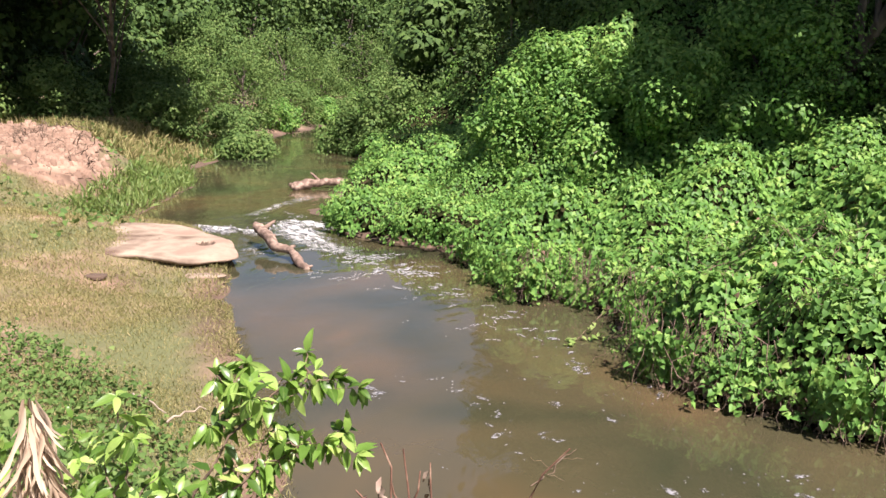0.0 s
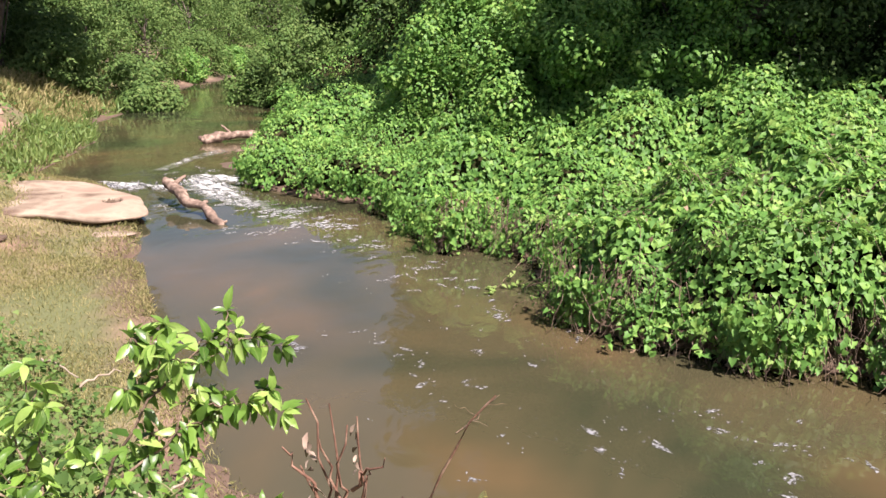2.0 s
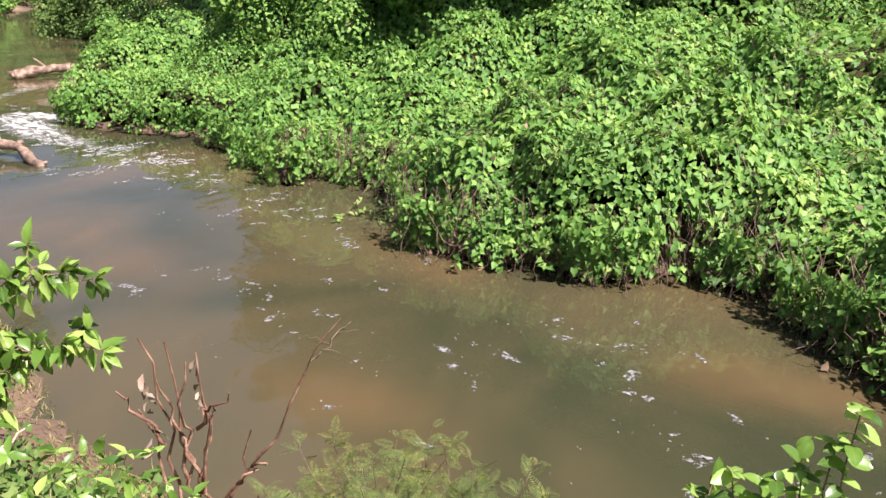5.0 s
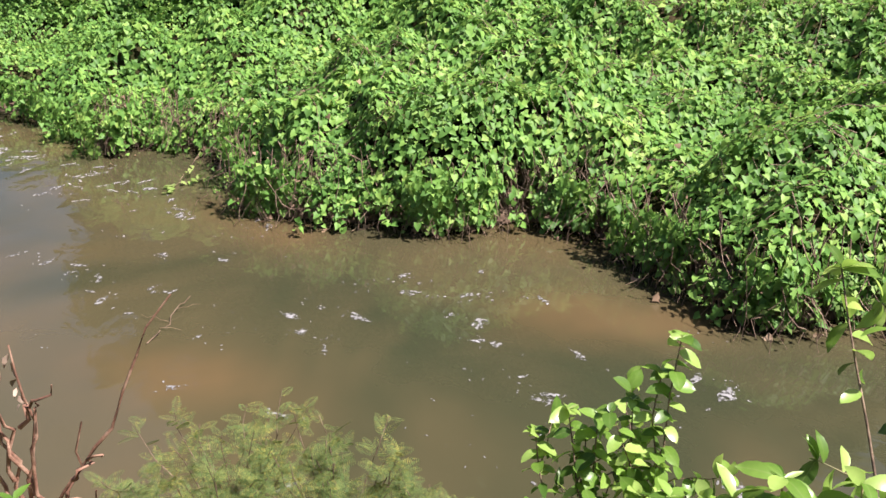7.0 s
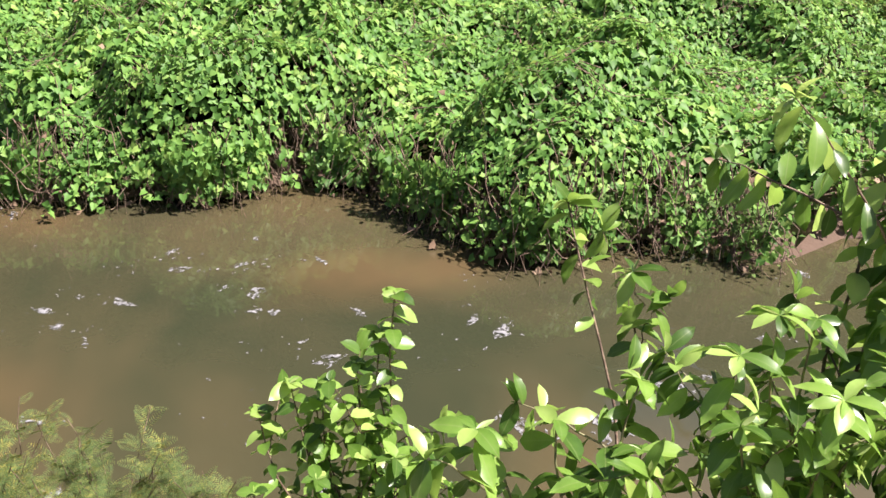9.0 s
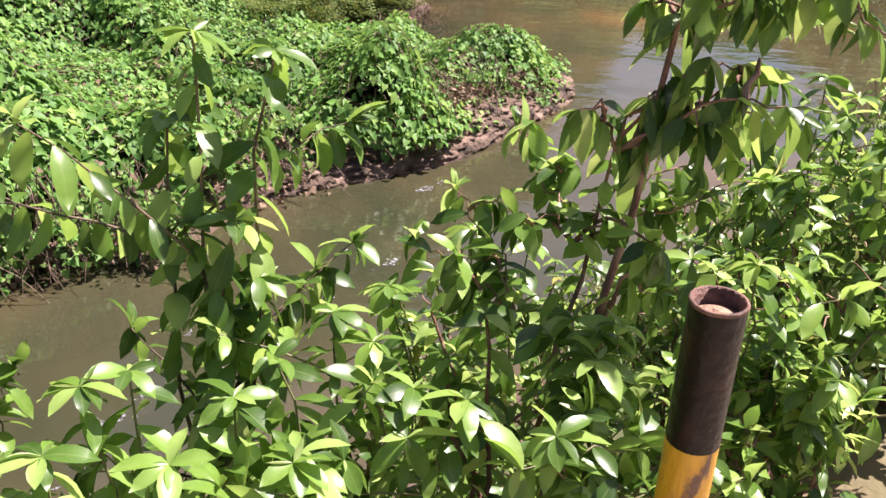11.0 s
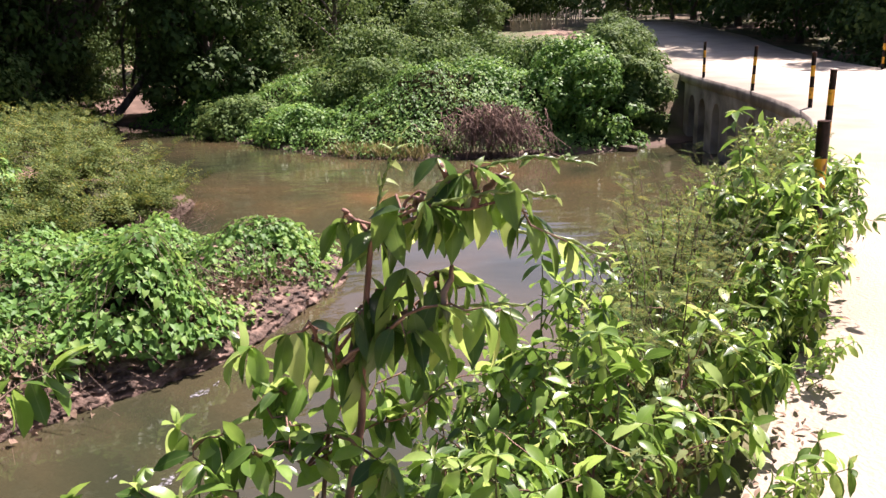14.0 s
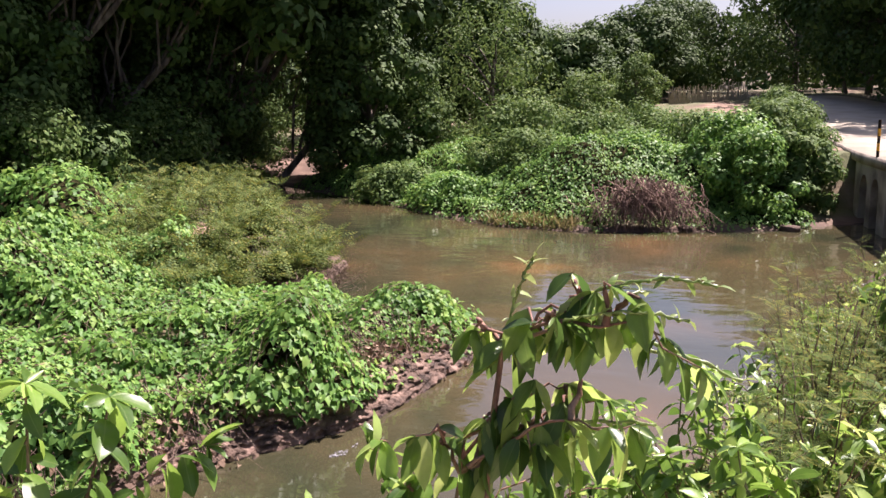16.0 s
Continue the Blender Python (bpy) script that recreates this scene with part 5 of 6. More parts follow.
ROUND_MESHES = [np_mesh("leaf", *leaf_shape(w, (0.15, 0.85, 1.0, 0.95, 0.70, 0.0), fo, be, 5), M_SHRUB, True) for w, fo, be in ((0.29, 0.25, 0.3), (0.32, 0.18, 0.4), (0.34, 0.32, 0.2))]
YOUNG_MESH = np_mesh("leaf", *leaf_shape(0.15, (0.10, 0.75, 1.0, 0.9, 0.55, 0.0), 0.6, -0.15, 4), M_YOUNG, True)


def leaf_spots(r, path, first, gap, length, droop, rosette):
    """Where leaves sit along a stem: place, way and upper side."""
    seg = np.diff(path, axis=0)
    s = np.r_[0, np.cumsum(np.linalg.norm(seg, axis=1))]
    spots, a = [], r.uniform(0, 6)
    at = s[-1] * first
    while at < s[-1]:
        c = np.array([np.interp(at, s, path[:, k]) for k in range(3)])
        t = unit(seg[min(len(seg) - 1, np.searchsorted(s, at) - 1)])
        side = unit(np.cross(t, unit(np.array([math.cos(a), math.sin(a), 0.2]))))
        w = unit(side + t * 0.20 + np.array([0, 0, -droop * r.uniform(0.3, 1.4)]))
        spots.append((c, w, length * r.uniform(0.65, 1.15) * (0.75 + 0.25 * at / s[-1]), False))
        a += 2.2 + r.normal(0, 0.4)
        at += gap * r.uniform(0.7, 1.3)
    t = unit(seg[-1])
    for k in range(rosette):
        a = k * 2.4 + r.uniform(0, 0.5)
        side = unit(np.cross(t, np.array([math.cos(a), math.sin(a), 0.3])))
        w = unit(side + t * r.uniform(0.1, 0.7) + np.array([0, 0, -droop * 0.5]))
        spots.append((path[-1], w, length * r.uniform(0.5, 0.95) * (0.55 if k >= rosette - 2 else 1), k >= rosette - 2))
    return spots


def shrub(base, stems, seed, single=True, name="shrub", label="leafy green shrub with glossy lance-shaped leaves on the road bank", length=0.12, gap=0.033, droop=0.6, first=0.25, rosette=7, stem_r=0.007, stem_mat=None, shoots=3, leaves=None, bulk=None):
    """Stems: tips relative to the base, with the lift of their middle."""
    r = np.random.default_rng(seed)
    ob = root(name, base, label, "shrub", "road bank shrubs")
    joined, singles = [], []
    woody = []
    for tip, lift, *begin in stems:
        tip = np.asarray(tip, float)
        foot = begin[0] if begin else np.array((r.normal(0, 0.03), r.normal(0, 0.03), -0.08))
        main = bent(foot, tip, lift, 9, 0.012, r)
        lines = [(main, stem_r * (0.3 if begin else 1.0), 0.1 if begin else first, rosette)]
        for k in range(shoots):
            u = r.uniform(0.4, 0.85)
            a = np.array([np.interp(u * 8, np.arange(9), main[:, j]) for j in range(3)])
            w = r.normal(0, 1, 3) * np.array([1, 1, 0.4]) + np.array([0, 0, 0.8])
            lines.append((bent(a, a + unit(w) * np.linalg.norm(tip - foot) * r.uniform(0.14, 0.30), 0.02, 6, 0.006, r), stem_r * 0.5, 0.15, max(4, rosette - 2)))
        for path, rad, start, top in lines:
            wood = tube(path, np.linspace(rad, rad * 0.35, len(path)), 5)
            if single and path is main:
                part("stem", np_mesh("stem", *wood, stem_mat or M_GREENSTEM, True), ob)
            else:
                woody.append(wood)
            for c, w, ln, young in leaf_spots(r, path, start, gap, length, droop, top):
                up = unit(np.array([0.15, -0.2, 1.0]) + r.normal(0, 0.35, 3))
                x = unit(np.cross(w, up))
                z = np.cross(x, w)
                if single:
                    singles.append((c, w, z, x, ln, young, r.integers(0, 3)))
                else:
                    joined.append((c, w, z, ln))
    singles.sort(key=lambda s: -s[0][2])
    for c, w, z, x, ln, young, kind in singles[:300]:
        lf = new("leaf", YOUNG_MESH if young else (leaves or LEAF_MESHES)[kind])
        under(lf, ob)
        lf.matrix_basis = Matrix(((x[0] * ln, w[0] * ln, z[0] * ln, c[0]), (x[1] * ln, w[1] * ln, z[1] * ln, c[1]), (x[2] * ln, w[2] * ln, z[2] * ln, c[2]), (0, 0, 0, 1)))
    joined += [(c, w, z, ln) for c, w, z, x, ln, young, kind in singles[300:]]
    if woody:
        tagged(part("branchwork", np_mesh("branchwork", *join(woody), stem_mat or M_GREENSTEM, True), ob), kind="stuff")
    if joined:
        c, w, z, ln = (np.array(a) for a in zip(*joined))
        tagged(part("foliage", np_mesh("foliage", *scatter(LANCE, c, w, z, ln), bulk or M_SHRUB_J, True), ob), kind="stuff")
    return ob


def gz(x, y):
    return float(ground_z(np.array([x]), np.array([y]))[0])


def rel(base, *tips):
    return [(np.array(t[:3]) - np.array(base), t[3]) for t in tips]


# tall shrub with an arching crown of long hanging leaves
b = (3.16, 0.17, gz(3.16, 0.17))
fork_low, fork_high = np.array([3.33, 0.12, 2.47]) - np.array(b), np.array([3.45, 0.05, 2.67]) - np.array(b)
low = rel(b, (3.55, -0.03, 2.92, 0.0), (3.26, 0.22, 2.55, 0.03), (3.48, 0.41, 2.40, 0.04), (3.19, -0.05, 2.58, 0.02), (3.30, 0.32, 2.38, 0.03))
low += [(t - np.array(b), 0.03, fork_low) for t in (np.array(p) for p in ((3.48, 0.46, 2.62), (3.37, 0.37, 2.58), (3.41, 0.25, 2.63), (3.49, -0.17, 2.54), (3.56, 0.37, 2.73)))]
low += [(t - np.array(b), 0.03, fork_high) for t in (np.array(p) for p in ((3.62, -0.30, 2.92), (3.64, -0.38, 2.80), (3.58, -0.24, 2.76), (3.64, 0.23, 2.88), (3.46, 0.19, 2.72), (3.59, 0.13, 2.78)))]
shrub(b, low, 1, True, "tall_shrub", "dense green shrub with broad lance leaves beside the pipe", 0.100, 0.026, 0.5, 0.30, 7, 0.012, M_WEED, 1)
b = (3.28, 0.12, gz(3.28, 0.12))
trunk = np.array([3.49, -0.13, 3.20]) - np.array(b)
mid = np.array([3.46, -0.03, 2.91]) - np.array(b)
high = rel(b, (3.48, -0.13, 3.22, 0.0)) + [(np.array(t) - np.array(b), l, trunk) for *t, l in ((3.48, -0.33, 3.34, 0.02), (3.42, -0.47, 3.26, 0.06), (3.37, -0.54, 3.21, 0.08), (3.50, -0.06, 3.24, 0.02), (3.44, -0.26, 3.28, 0.03), (3.55, -0.30, 3.24, 0.04))] + [(np.array(t) - np.array(b), l, mid) for *t, l in ((3.50, -0.28, 3.12, 0.04), (3.52, -0.36, 3.08, 0.05), (3.56, -0.42, 3.00, 0.04), (3.46, -0.20, 3.14, 0.03), (3.38, -0.36, 3.07, 0.05), (3.42, -0.22, 3.02, 0.04), (3.52, -0.25, 3.00, 0.04), (3.40, 0.06, 3.02, 0.03))]
shrub(b, high, 8, True, "tall_shrub", "tall arching shrub with long hanging dark green leaves", 0.124, 0.055, 2.4, 0.80, 5, 0.019, M_WEED, 1, ARCH_MESHES)
spikes = [((3.48, -0.33, 3.34), (3.46, -0.58, 3.36)), ((3.44, -0.26, 3.28), (3.40, -0.52, 3.30)), ((3.48, -0.20, 3.26), (3.52, -0.44, 3.33)), ((3.49, -0.13, 3.22), (3.50, -0.20, 3.42)), ((3.50, -0.19, 3.29), (3.50, -0.65, 3.14)), ((3.49, -0.12, 3.22), (3.48, -0.48, 3.20)), ((3.50, -0.10, 2.98), (3.50, -0.47, 3.03)), ((3.47, 0.02, 2.95), (3.46, -0.22, 3.08))]
for k, (a, t) in enumerate(spikes):
    r_s = np.random.default_rng(k)
    path = bent(np.array(a) - b, np.array(t) - b, 0.02, 26, 0.003, r_s)
    beads = tube(path, [0.0055 if j % 2 else 0.0022 for j in range(26)], 5)
    way = unit(np.gradient(path, axis=0))[3::2]
    tufts = scatter(LANCE, path[3::2], unit(way * 0.5 + r_s.normal(0, 0.7, way.shape)), unit(r_s.normal(0, 0.4, way.shape) + np.array([0, 0, 1.0])), r_s.uniform(0.018, 0.045, len(way)))
    part("flower_spike", np_mesh("flower_spike", *join([beads, tufts]), M_YOUNG, True), bpy.data.objects["tall_shrub.001"], "thin pale budding spike")
# slender upright sapling
b = (2.98, 0.92, gz(2.98, 0.92))
shrub(b, rel(b, (3.24, 0.88, 3.17, 0.0), (3.28, 0.71, 3.13, 0.06), (3.22, 0.96, 2.98, 0.03), (3.18, 0.80, 2.76, 0.05), (3.12, 0.80, 2.55, 0.05), (3.16, 0.74, 2.63, 0.05)), 2, True, "sapling", "slender upright sapling with pale green drooping leaves", 0.115, 0.028, 0.9, 0.22, 9, 0.009, M_TWIG, 2)
# leaning sapling over the water
b = (3.12, 1.45, gz(3.12, 1.45))
knee = np.array([3.30, 1.78, 1.80]) - np.array(b)
lean_tips = rel(b, (3.50, 2.44, 2.16, 0.06)) + [(np.array(t) - np.array(b), 0.03, knee) for t in ((3.31, 1.86, 2.12), (3.36, 1.72, 2.06), (3.44, 2.16, 2.14))]
shrub(b, lean_tips, 3, True, "sapling", "leaning sapling with a tuft of lance-shaped leaves", 0.150, 0.055, 0.35, 0.72, 9, 0.010, M_TWIG, 0, LEAF_MESHES)
# bush with rounder glossy leaves
b = (1.95, 1.60, gz(1.95, 1.60))
shrub(b, rel(b, (2.20, 1.78, 2.42, 0.0), (2.10, 1.85, 2.18, 0.0), (1.80, 1.92, 2.08, 0.03), (1.98, 1.85, 2.14, 0.0), (1.70, 1.75, 1.95, 0.05), (2.05, 1.55, 2.05, 0.0), (1.85, 1.65, 2.0, 0.0), (2.16, 1.80, 2.30, 0.0), (1.90, 1.90, 2.16, 0.0), (2.0, 1.95, 2.02, 0.0)), 4, True, "shrub", "bright green bush with small glossy rounded leaves", 0.072, 0.022, 0.35, 0.30, 8, 0.006, M_TWIG, 4, ROUND_MESHES)
# shrubs below the camera
for k, (x, y, tips) in enumerate([
    (2.10, 0.85, ((2.00, 1.12, 2.46), (2.22, 1.10, 2.40), (1.90, 1.00, 2.28), (2.35, 0.95, 2.35), (2.45, 1.06, 2.44), (2.15, 1.25, 2.25))),
    (2.65, 0.80, ((2.70, 0.89, 2.62), (2.79, 0.85, 2.60), (2.57, 0.89, 2.56),  (2.48, 0.80, 2.46), (2.61, 0.66, 2.56), (2.85, 0.66, 2.53))),
    (2.90, 0.42, ((3.00, 0.64, 2.53), (3.18, 0.57, 2.55), (3.17, 0.47, 2.49), (3.06, 0.34, 2.46), (2.69, 0.46, 2.54), (3.00, 0.21, 2.50), (2.80, 0.50, 2.46))),
    (3.00, -0.10, ((3.10, -0.05, 2.58), (2.98, 0.05, 2.44), (3.20, -0.20, 2.50), (3.05, -0.35, 2.36), (3.28, 0.02, 2.56), (2.91, 0.01, 2.52), (3.19, -0.05, 2.58))),
    (3.45, -0.45, ((3.55, -0.40, 2.62), (3.40, -0.60, 2.42), (3.70, -0.55, 2.50), (3.62, -0.25, 2.58), (3.48, -0.80, 2.30), (3.80, -0.80, 2.40))),
    (3.60, 0.30, ((3.70, 0.35, 2.55), (3.55, 0.55, 2.42), (3.85, 0.20, 2.45), (3.78, 0.60, 2.25), (3.50, 0.20, 2.50))),
    (4.10, -0.85, ((4.20, -0.80, 2.68), (4.05, -1.05, 2.46), (4.35, -0.95, 2.56), (4.15, -1.30, 2.34), (4.30, -0.60, 2.60), (4.45, -1.25, 2.38))),
    (4.55, -0.70, ((4.72, -0.70, 2.80), (4.60, -0.45, 2.62), (4.85, -0.85, 2.70), (4.50, -0.90, 2.55), (4.95, -0.55, 2.52))),
]):
    b = (x, y, gz(x, y))
    shrub(b, rel(b, *[(*t, 0.05) for t in tips]), 20 + k, True, droop=0.4, gap=0.025, rosette=9, length=0.104)
# sprig lying out over the road
b = (4.10, -1.15, 2.0)
shrub(b, rel(b, (3.98, -1.50, 2.26, 0.06), (4.10, -1.62, 2.20, 0.05), (3.85, -1.35, 2.16, 0.04)), 40, True, "shrub", "low leafy sprig leaning out over the concrete", 0.09, 0.03, 0.3, 0.3, 6, 0.005)
b = (5.15, -1.95, 2.0)
shrub(b, rel(b, (4.98, -2.10, 2.28, 0.03), (5.15, -2.15, 2.20, 0.03)), 41, True, "shrub", "low leafy sprig leaning out over the concrete", 0.07, 0.03, 0.3, 0.3, 6, 0.004)
# the rest of the hedge
r_h = np.random.default_rng(77)
for k in range(60):
    x = 3.3 + 9.5 * (k / 60) + r_h.normal(0, 0.12)
    p = at_edge(x)
    n = -EDGE_N[int(np.argmin(np.abs(EDGE[:, 0] - x)))]
    o = [0.25, 1.0, 1.8, 0.6][k % 4] + r_h.normal(0, 0.12)
    q = p + n * o
    z = gz(q[0], q[1])
    top = {0: 0.55, 1: 0.85, 2: 0.75, 3: 0.75}[k % 4] * r_h.uniform(0.8, 1.15) * (0.75 if 5.0 < x < 8.0 else 0.62 if x >= 8.0 else 1.0)
    b = (q[0], q[1], z)
    tips = []
    for j in range(9):
        a = r_h.uniform(0, 6.28)
        w = r_h.uniform(0.1, 0.5)
        way = np.array([w * math.cos(a), w * math.sin(a)])
        over = 0.12 - (o + way @ n)
        if over > 0:
            way = way + n * over
        tips.append((np.array([*way, top * r_h.uniform(0.6, 1.1)]), r_h.uniform(0, 0.08)))
    if k % 3 == 1:
        shrub(b, tips, 60 + k, False, label="dull olive shrub with small leaves and bare brown twigs", length=0.062, gap=0.030, bulk=M_FERN, stem_mat=M_WEED, shoots=6, stem_r=0.009)
    else:
        shrub(b, tips, 60 + k, False, length=0.090, gap=0.028, stem_mat=M_WEED)
b = (6.55, -2.3, gz(6.55, -2.3))
shrub(b, rel(b, (6.64, -2.18, 3.10, 0.0), (6.75, -2.35, 2.85, 0.05), (6.5, -2.1, 2.75, 0.05), (6.6, -2.45, 2.6, 0.05), (6.8, -2.1, 2.6, 0.05), (6.4, -2.3, 2.5, 0.05)), 120, False, "shrub", length=0.13, gap=0.05)
# left shrub beside the grass bank
b = (-0.95, 2.45, gz(-0.95, 2.45))
fork_a, fork_b = np.array([-0.62, 2.74, 2.36]) - np.array(b), np.array([-0.52, 2.74, 2.16]) - np.array(b)
arch_tips = rel(b, (-0.42, 2.80, 2.56, 0.10), (-0.36, 2.78, 2.30, 0.10))
arch_tips += [(np.array(t) - np.array(b), l, fork_a) for *t, l in ((-0.13, 2.82, 2.54, 0.08), (-0.26, 2.84, 2.56, 0.06), (-0.60, 2.82, 2.62, 0.03), (-0.72, 2.78, 2.58, 0.03), (-0.77, 2.74, 2.34, 0.02))]
arch_tips += [(np.array(t) - np.array(b), l, fork_b) for *t, l in ((-0.14, 2.82, 2.25, 0.07), (-0.28, 2.80, 2.30, 0.05), (-0.44, 2.86, 2.28, 0.04), (-0.50, 2.70, 2.08, 0.03), (-0.70, 2.70, 2.12, 0.03))]
shrub(b, arch_tips, 130, True, "shrub", "arching green shrub with glossy lance leaves above the river", 0.108, 0.030, 0.70, 0.45, 10, 0.009, M_TWIG, 2, NARROW_MESHES)
b = (-1.02, 2.42, gz(-1.02, 2.42))
shrub(b, rel(b, (-1.00, 2.50, 2.58, 0.0), (-0.93, 2.48, 2.42, 0.02), (-1.06, 2.52, 2.36, 0.02), (-0.97, 2.42, 2.14, 0.02)), 131, True, "shrub", "upright green weed with broad lance leaves on the bank", 0.108, 0.034, 0.7, 0.40, 8, 0.008, M_TWIG, 2, NARROW_MESHES)
for k, (x, y) in enumerate([(-0.15, 2.75), (-0.55, 2.2), (-1.0, 2.0), (-1.35, 2.6), (-0.2, 2.1)]):
    b = (x, y, gz(x, y))
    shrub(b, [(np.array([0.28 * math.cos(1.3 * j + k), 0.28 * math.sin(1.3 * j + k), 0.35 + 0.05 * (j % 3)]), 0.04) for j in range(5)], 140 + k, False, "shrub", "low green weed with lance-shaped leaves on the bank", 0.09, 0.045, 0.3, 0.3, 6, 0.005)


# ---- feathery bushes ----
def frond_shape(pairs=9, half=0.026, reach=0.34):
    vs, fs = [(-0.006, 0, 0), (0.006, 0, 0), (0, 1, -0.12)], [(0, 1, 2)]
    for k in range(pairs):
        y = 0.14 + 0.84 * k / (pairs - 1)
        ln = reach * math.sin(math.pi * (0.25 + 0.65 * k / (pairs - 1)))
        z = -0.12 * y * y
        for s in (-1, 1):
            i = len(vs)
            vs += [(0, y, z), (s * ln * 0.5, y + 0.16 * ln - half, z + 0.02), (s * ln, y + 0.35 * ln, z - 0.01), (s * ln * 0.5, y + 0.16 * ln + half, z + 0.02)]
            fs += [(i, i + 1, i + 2), (i, i + 2, i + 3)]
    return np.array(vs), np.array(fs)


FROND = frond_shape(10, 0.019, 0.27)
FROND_WIDE = frond_shape(5, 0.06, 0.24)


def feathery(base, tips, seed, label, length=0.24, per=16, mat=None):
    r = np.random.default_rng(seed)
    ob = root("feathery_bush", base, label, "bush", "feathery bushes")
    cs, ws, zs, ls = [], [], [], []
    woods_ = []
    for tip in tips:
        path = bent((r.normal(0, 0.06), r.normal(0, 0.06), -0.08), np.asarray(tip) - np.asarray(base), 0.06, 8, 0.015, r)
        wood = tube(path, np.linspace(0.007, 0.002, 8), 4)
        if mat:
            woods_.append(wood)
        else:
            part("stem", np_mesh("stem", *wood, M_TWIG, True), ob)
        for k in range(per):
            u = r.uniform(0.35, 1.0)
            cs.append(np.array([np.interp(u * 7, np.arange(8), path[:, j]) for j in range(3)]))
            a = r.uniform(0, 6.28)
            ws.append(unit(np.array([math.cos(a), math.sin(a), r.uniform(-0.1, 0.9)])))
            zs.append(unit(np.array([0, -0.3, 1.0]) + r.normal(0, 0.3, 3)))
            ls.append(length * r.uniform(0.6, 1.2))
    part("fronds", np_mesh("fronds", *scatter(FROND_WIDE if mat else FROND, np.array(cs), np.array(ws), np.array(zs), np.array(ls)), mat or M_FERN), ob)
    if woods_:
        part("branchwork", np_mesh("branchwork", *join(woods_), M_TWIG, True), ob)
    return ob


r_f = np.random.default_rng(5)
for k, (x, y, w, top, n) in enumerate([(0.90, 4.00, 0.50, 0.92, 24), (1.50, 3.80, 0.48, 0.88, 22), (1.95, 3.65, 0.3, 0.65, 8), (0.42, 4.15, 0.3, 0.62, 8), (4.9, -1.15, 0.4, 2.72, 12), (5.5, -1.45, 0.5, 2.85, 18), (6.2, -1.7, 0.55, 2.8, 18), (7.0, -2.3, 0.6, 2.72, 18), (8.0, -2.75, 0.6, 2.65, 16), (9.2, -3.3, 0.6, 2.6, 14), (10.4, -4.0, 0.6, 2.5, 12)]):
    b = (x, y, gz(x, y))
    feathery(b, [(x + r_f.uniform(-w, w), y + r_f.uniform(-w, w) * 0.7, max(b[2] + 0.25, top - r_f.uniform(0, 0.3))) for _ in range(n)], 200 + k, "feathery green and yellow bush with fine divided leaves", 0.125 if y > 0 else 0.12, 24 if y > 0 else 22)


r_p = np.random.default_rng(15)
for k, (x, y, h, s) in enumerate([(16.2, 6.4, 0.9, 0.9), (18.2, 5.3, 0.8, 0.9), (19.2, 5.4, 0.7, 0.8), (17.2, 6.9, 1.2, 1.0), (19.0, 6.8, 1.2, 1.0), (20.6, 6.4, 1.0, 1.0), (20.4, 8.0, 1.4, 1.1), (22.2, 7.8, 1.2, 1.1), (24.0, 8.6, 1.2, 1.1), (23.0, 9.8, 1.5, 1.1), (25.2, 10.2, 1.4, 1.2), (15.8, 7.8, 1.1, 1.0), (14.9, 6.4, 0.8, 0.8), (15.7, 6.0, 0.6, 0.6), (16.8, 5.4, 0.6, 0.6), (17.6, 5.0, 0.55, 0.6), (16.8, 8.4, 1.2, 1.0), (18.4, 8.4, 1.4, 1.1), (21.6, 10.2, 1.6, 1.2), (27.0, 10.6, 1.3, 1.2)]):
    b = (x, y, gz(x, y))
    feathery(b, [(x + r_p.normal(0, 0.55) * s, y + r_p.normal(0, 0.55) * s, b[2] + h * r_p.uniform(0.45, 1.05)) for _ in range(30)], 260 + k, "yellow-green feathery bush leaning over the water", 0.36, 15, M_FINE)


# ---- dead weed stalks and dry plants near the shore ----
def stalks(base, lines, label, name="dead_weed"):
    r = np.random.default_rng(len(lines))
    ob = root(name, base, label, "dead plant")
    for a, t, lift in lines:
        path = bent(np.array(a) - base, np.array(t) - base, lift, 8, 0.025, r)
        part("stalk", np_mesh("stalk", *tube(path, np.linspace(0.014, 0.005, 8), 5), M_WEED, True), ob)
    return ob


B0 = np.array([-0.15, 4.25, 0.22])
weed = stalks(B0, [((-0.2, 4.25, 0.20), (-0.36, 4.17, 1.64), 0.0), ((-0.15, 4.25, 0.20), (-0.22, 4.15, 1.62), 0.0), ((-0.1, 4.25, 0.20), (-0.05, 4.1, 1.57), 0.05), ((-0.1, 4.22, 0.30), (0.22, 4.0, 1.11), -0.08), ((-0.15, 4.25, 0.51), (0.02, 4.05, 1.24), 0.1), ((-0.3, 4.3, 0.30), (-0.42, 4.2, 1.18), 0.0), ((0.0, 4.2, 0.30), (0.75, 4.1, 1.72), 0.05), ((-0.12, 4.2, 0.57), (-0.28, 4.1, 1.42), 0.06), ((-0.2, 4.2, 0.69), (-0.1, 4.05, 1.54), -0.05), ((-0.1, 4.15, 1.05), (0.12, 4.0, 1.36), 0.03), ((-0.3, 4.2, 0.93), (-0.5, 4.1, 1.36), 0.02), ((0.1, 4.1, 0.69), (0.28, 4.0, 0.87), 0.05), ((-0.6, 4.3, 0.38), (0.35, 4.0, 0.51), 0.08), ((-0.05, 4.1, 0.20), (0.25, 3.8, 0.81), 0.05), ((-0.05, 4.2, 0.25), (0.3, 3.9, 0.57), 0.1)],
              "brown dead weed with bent stalks at the water edge")
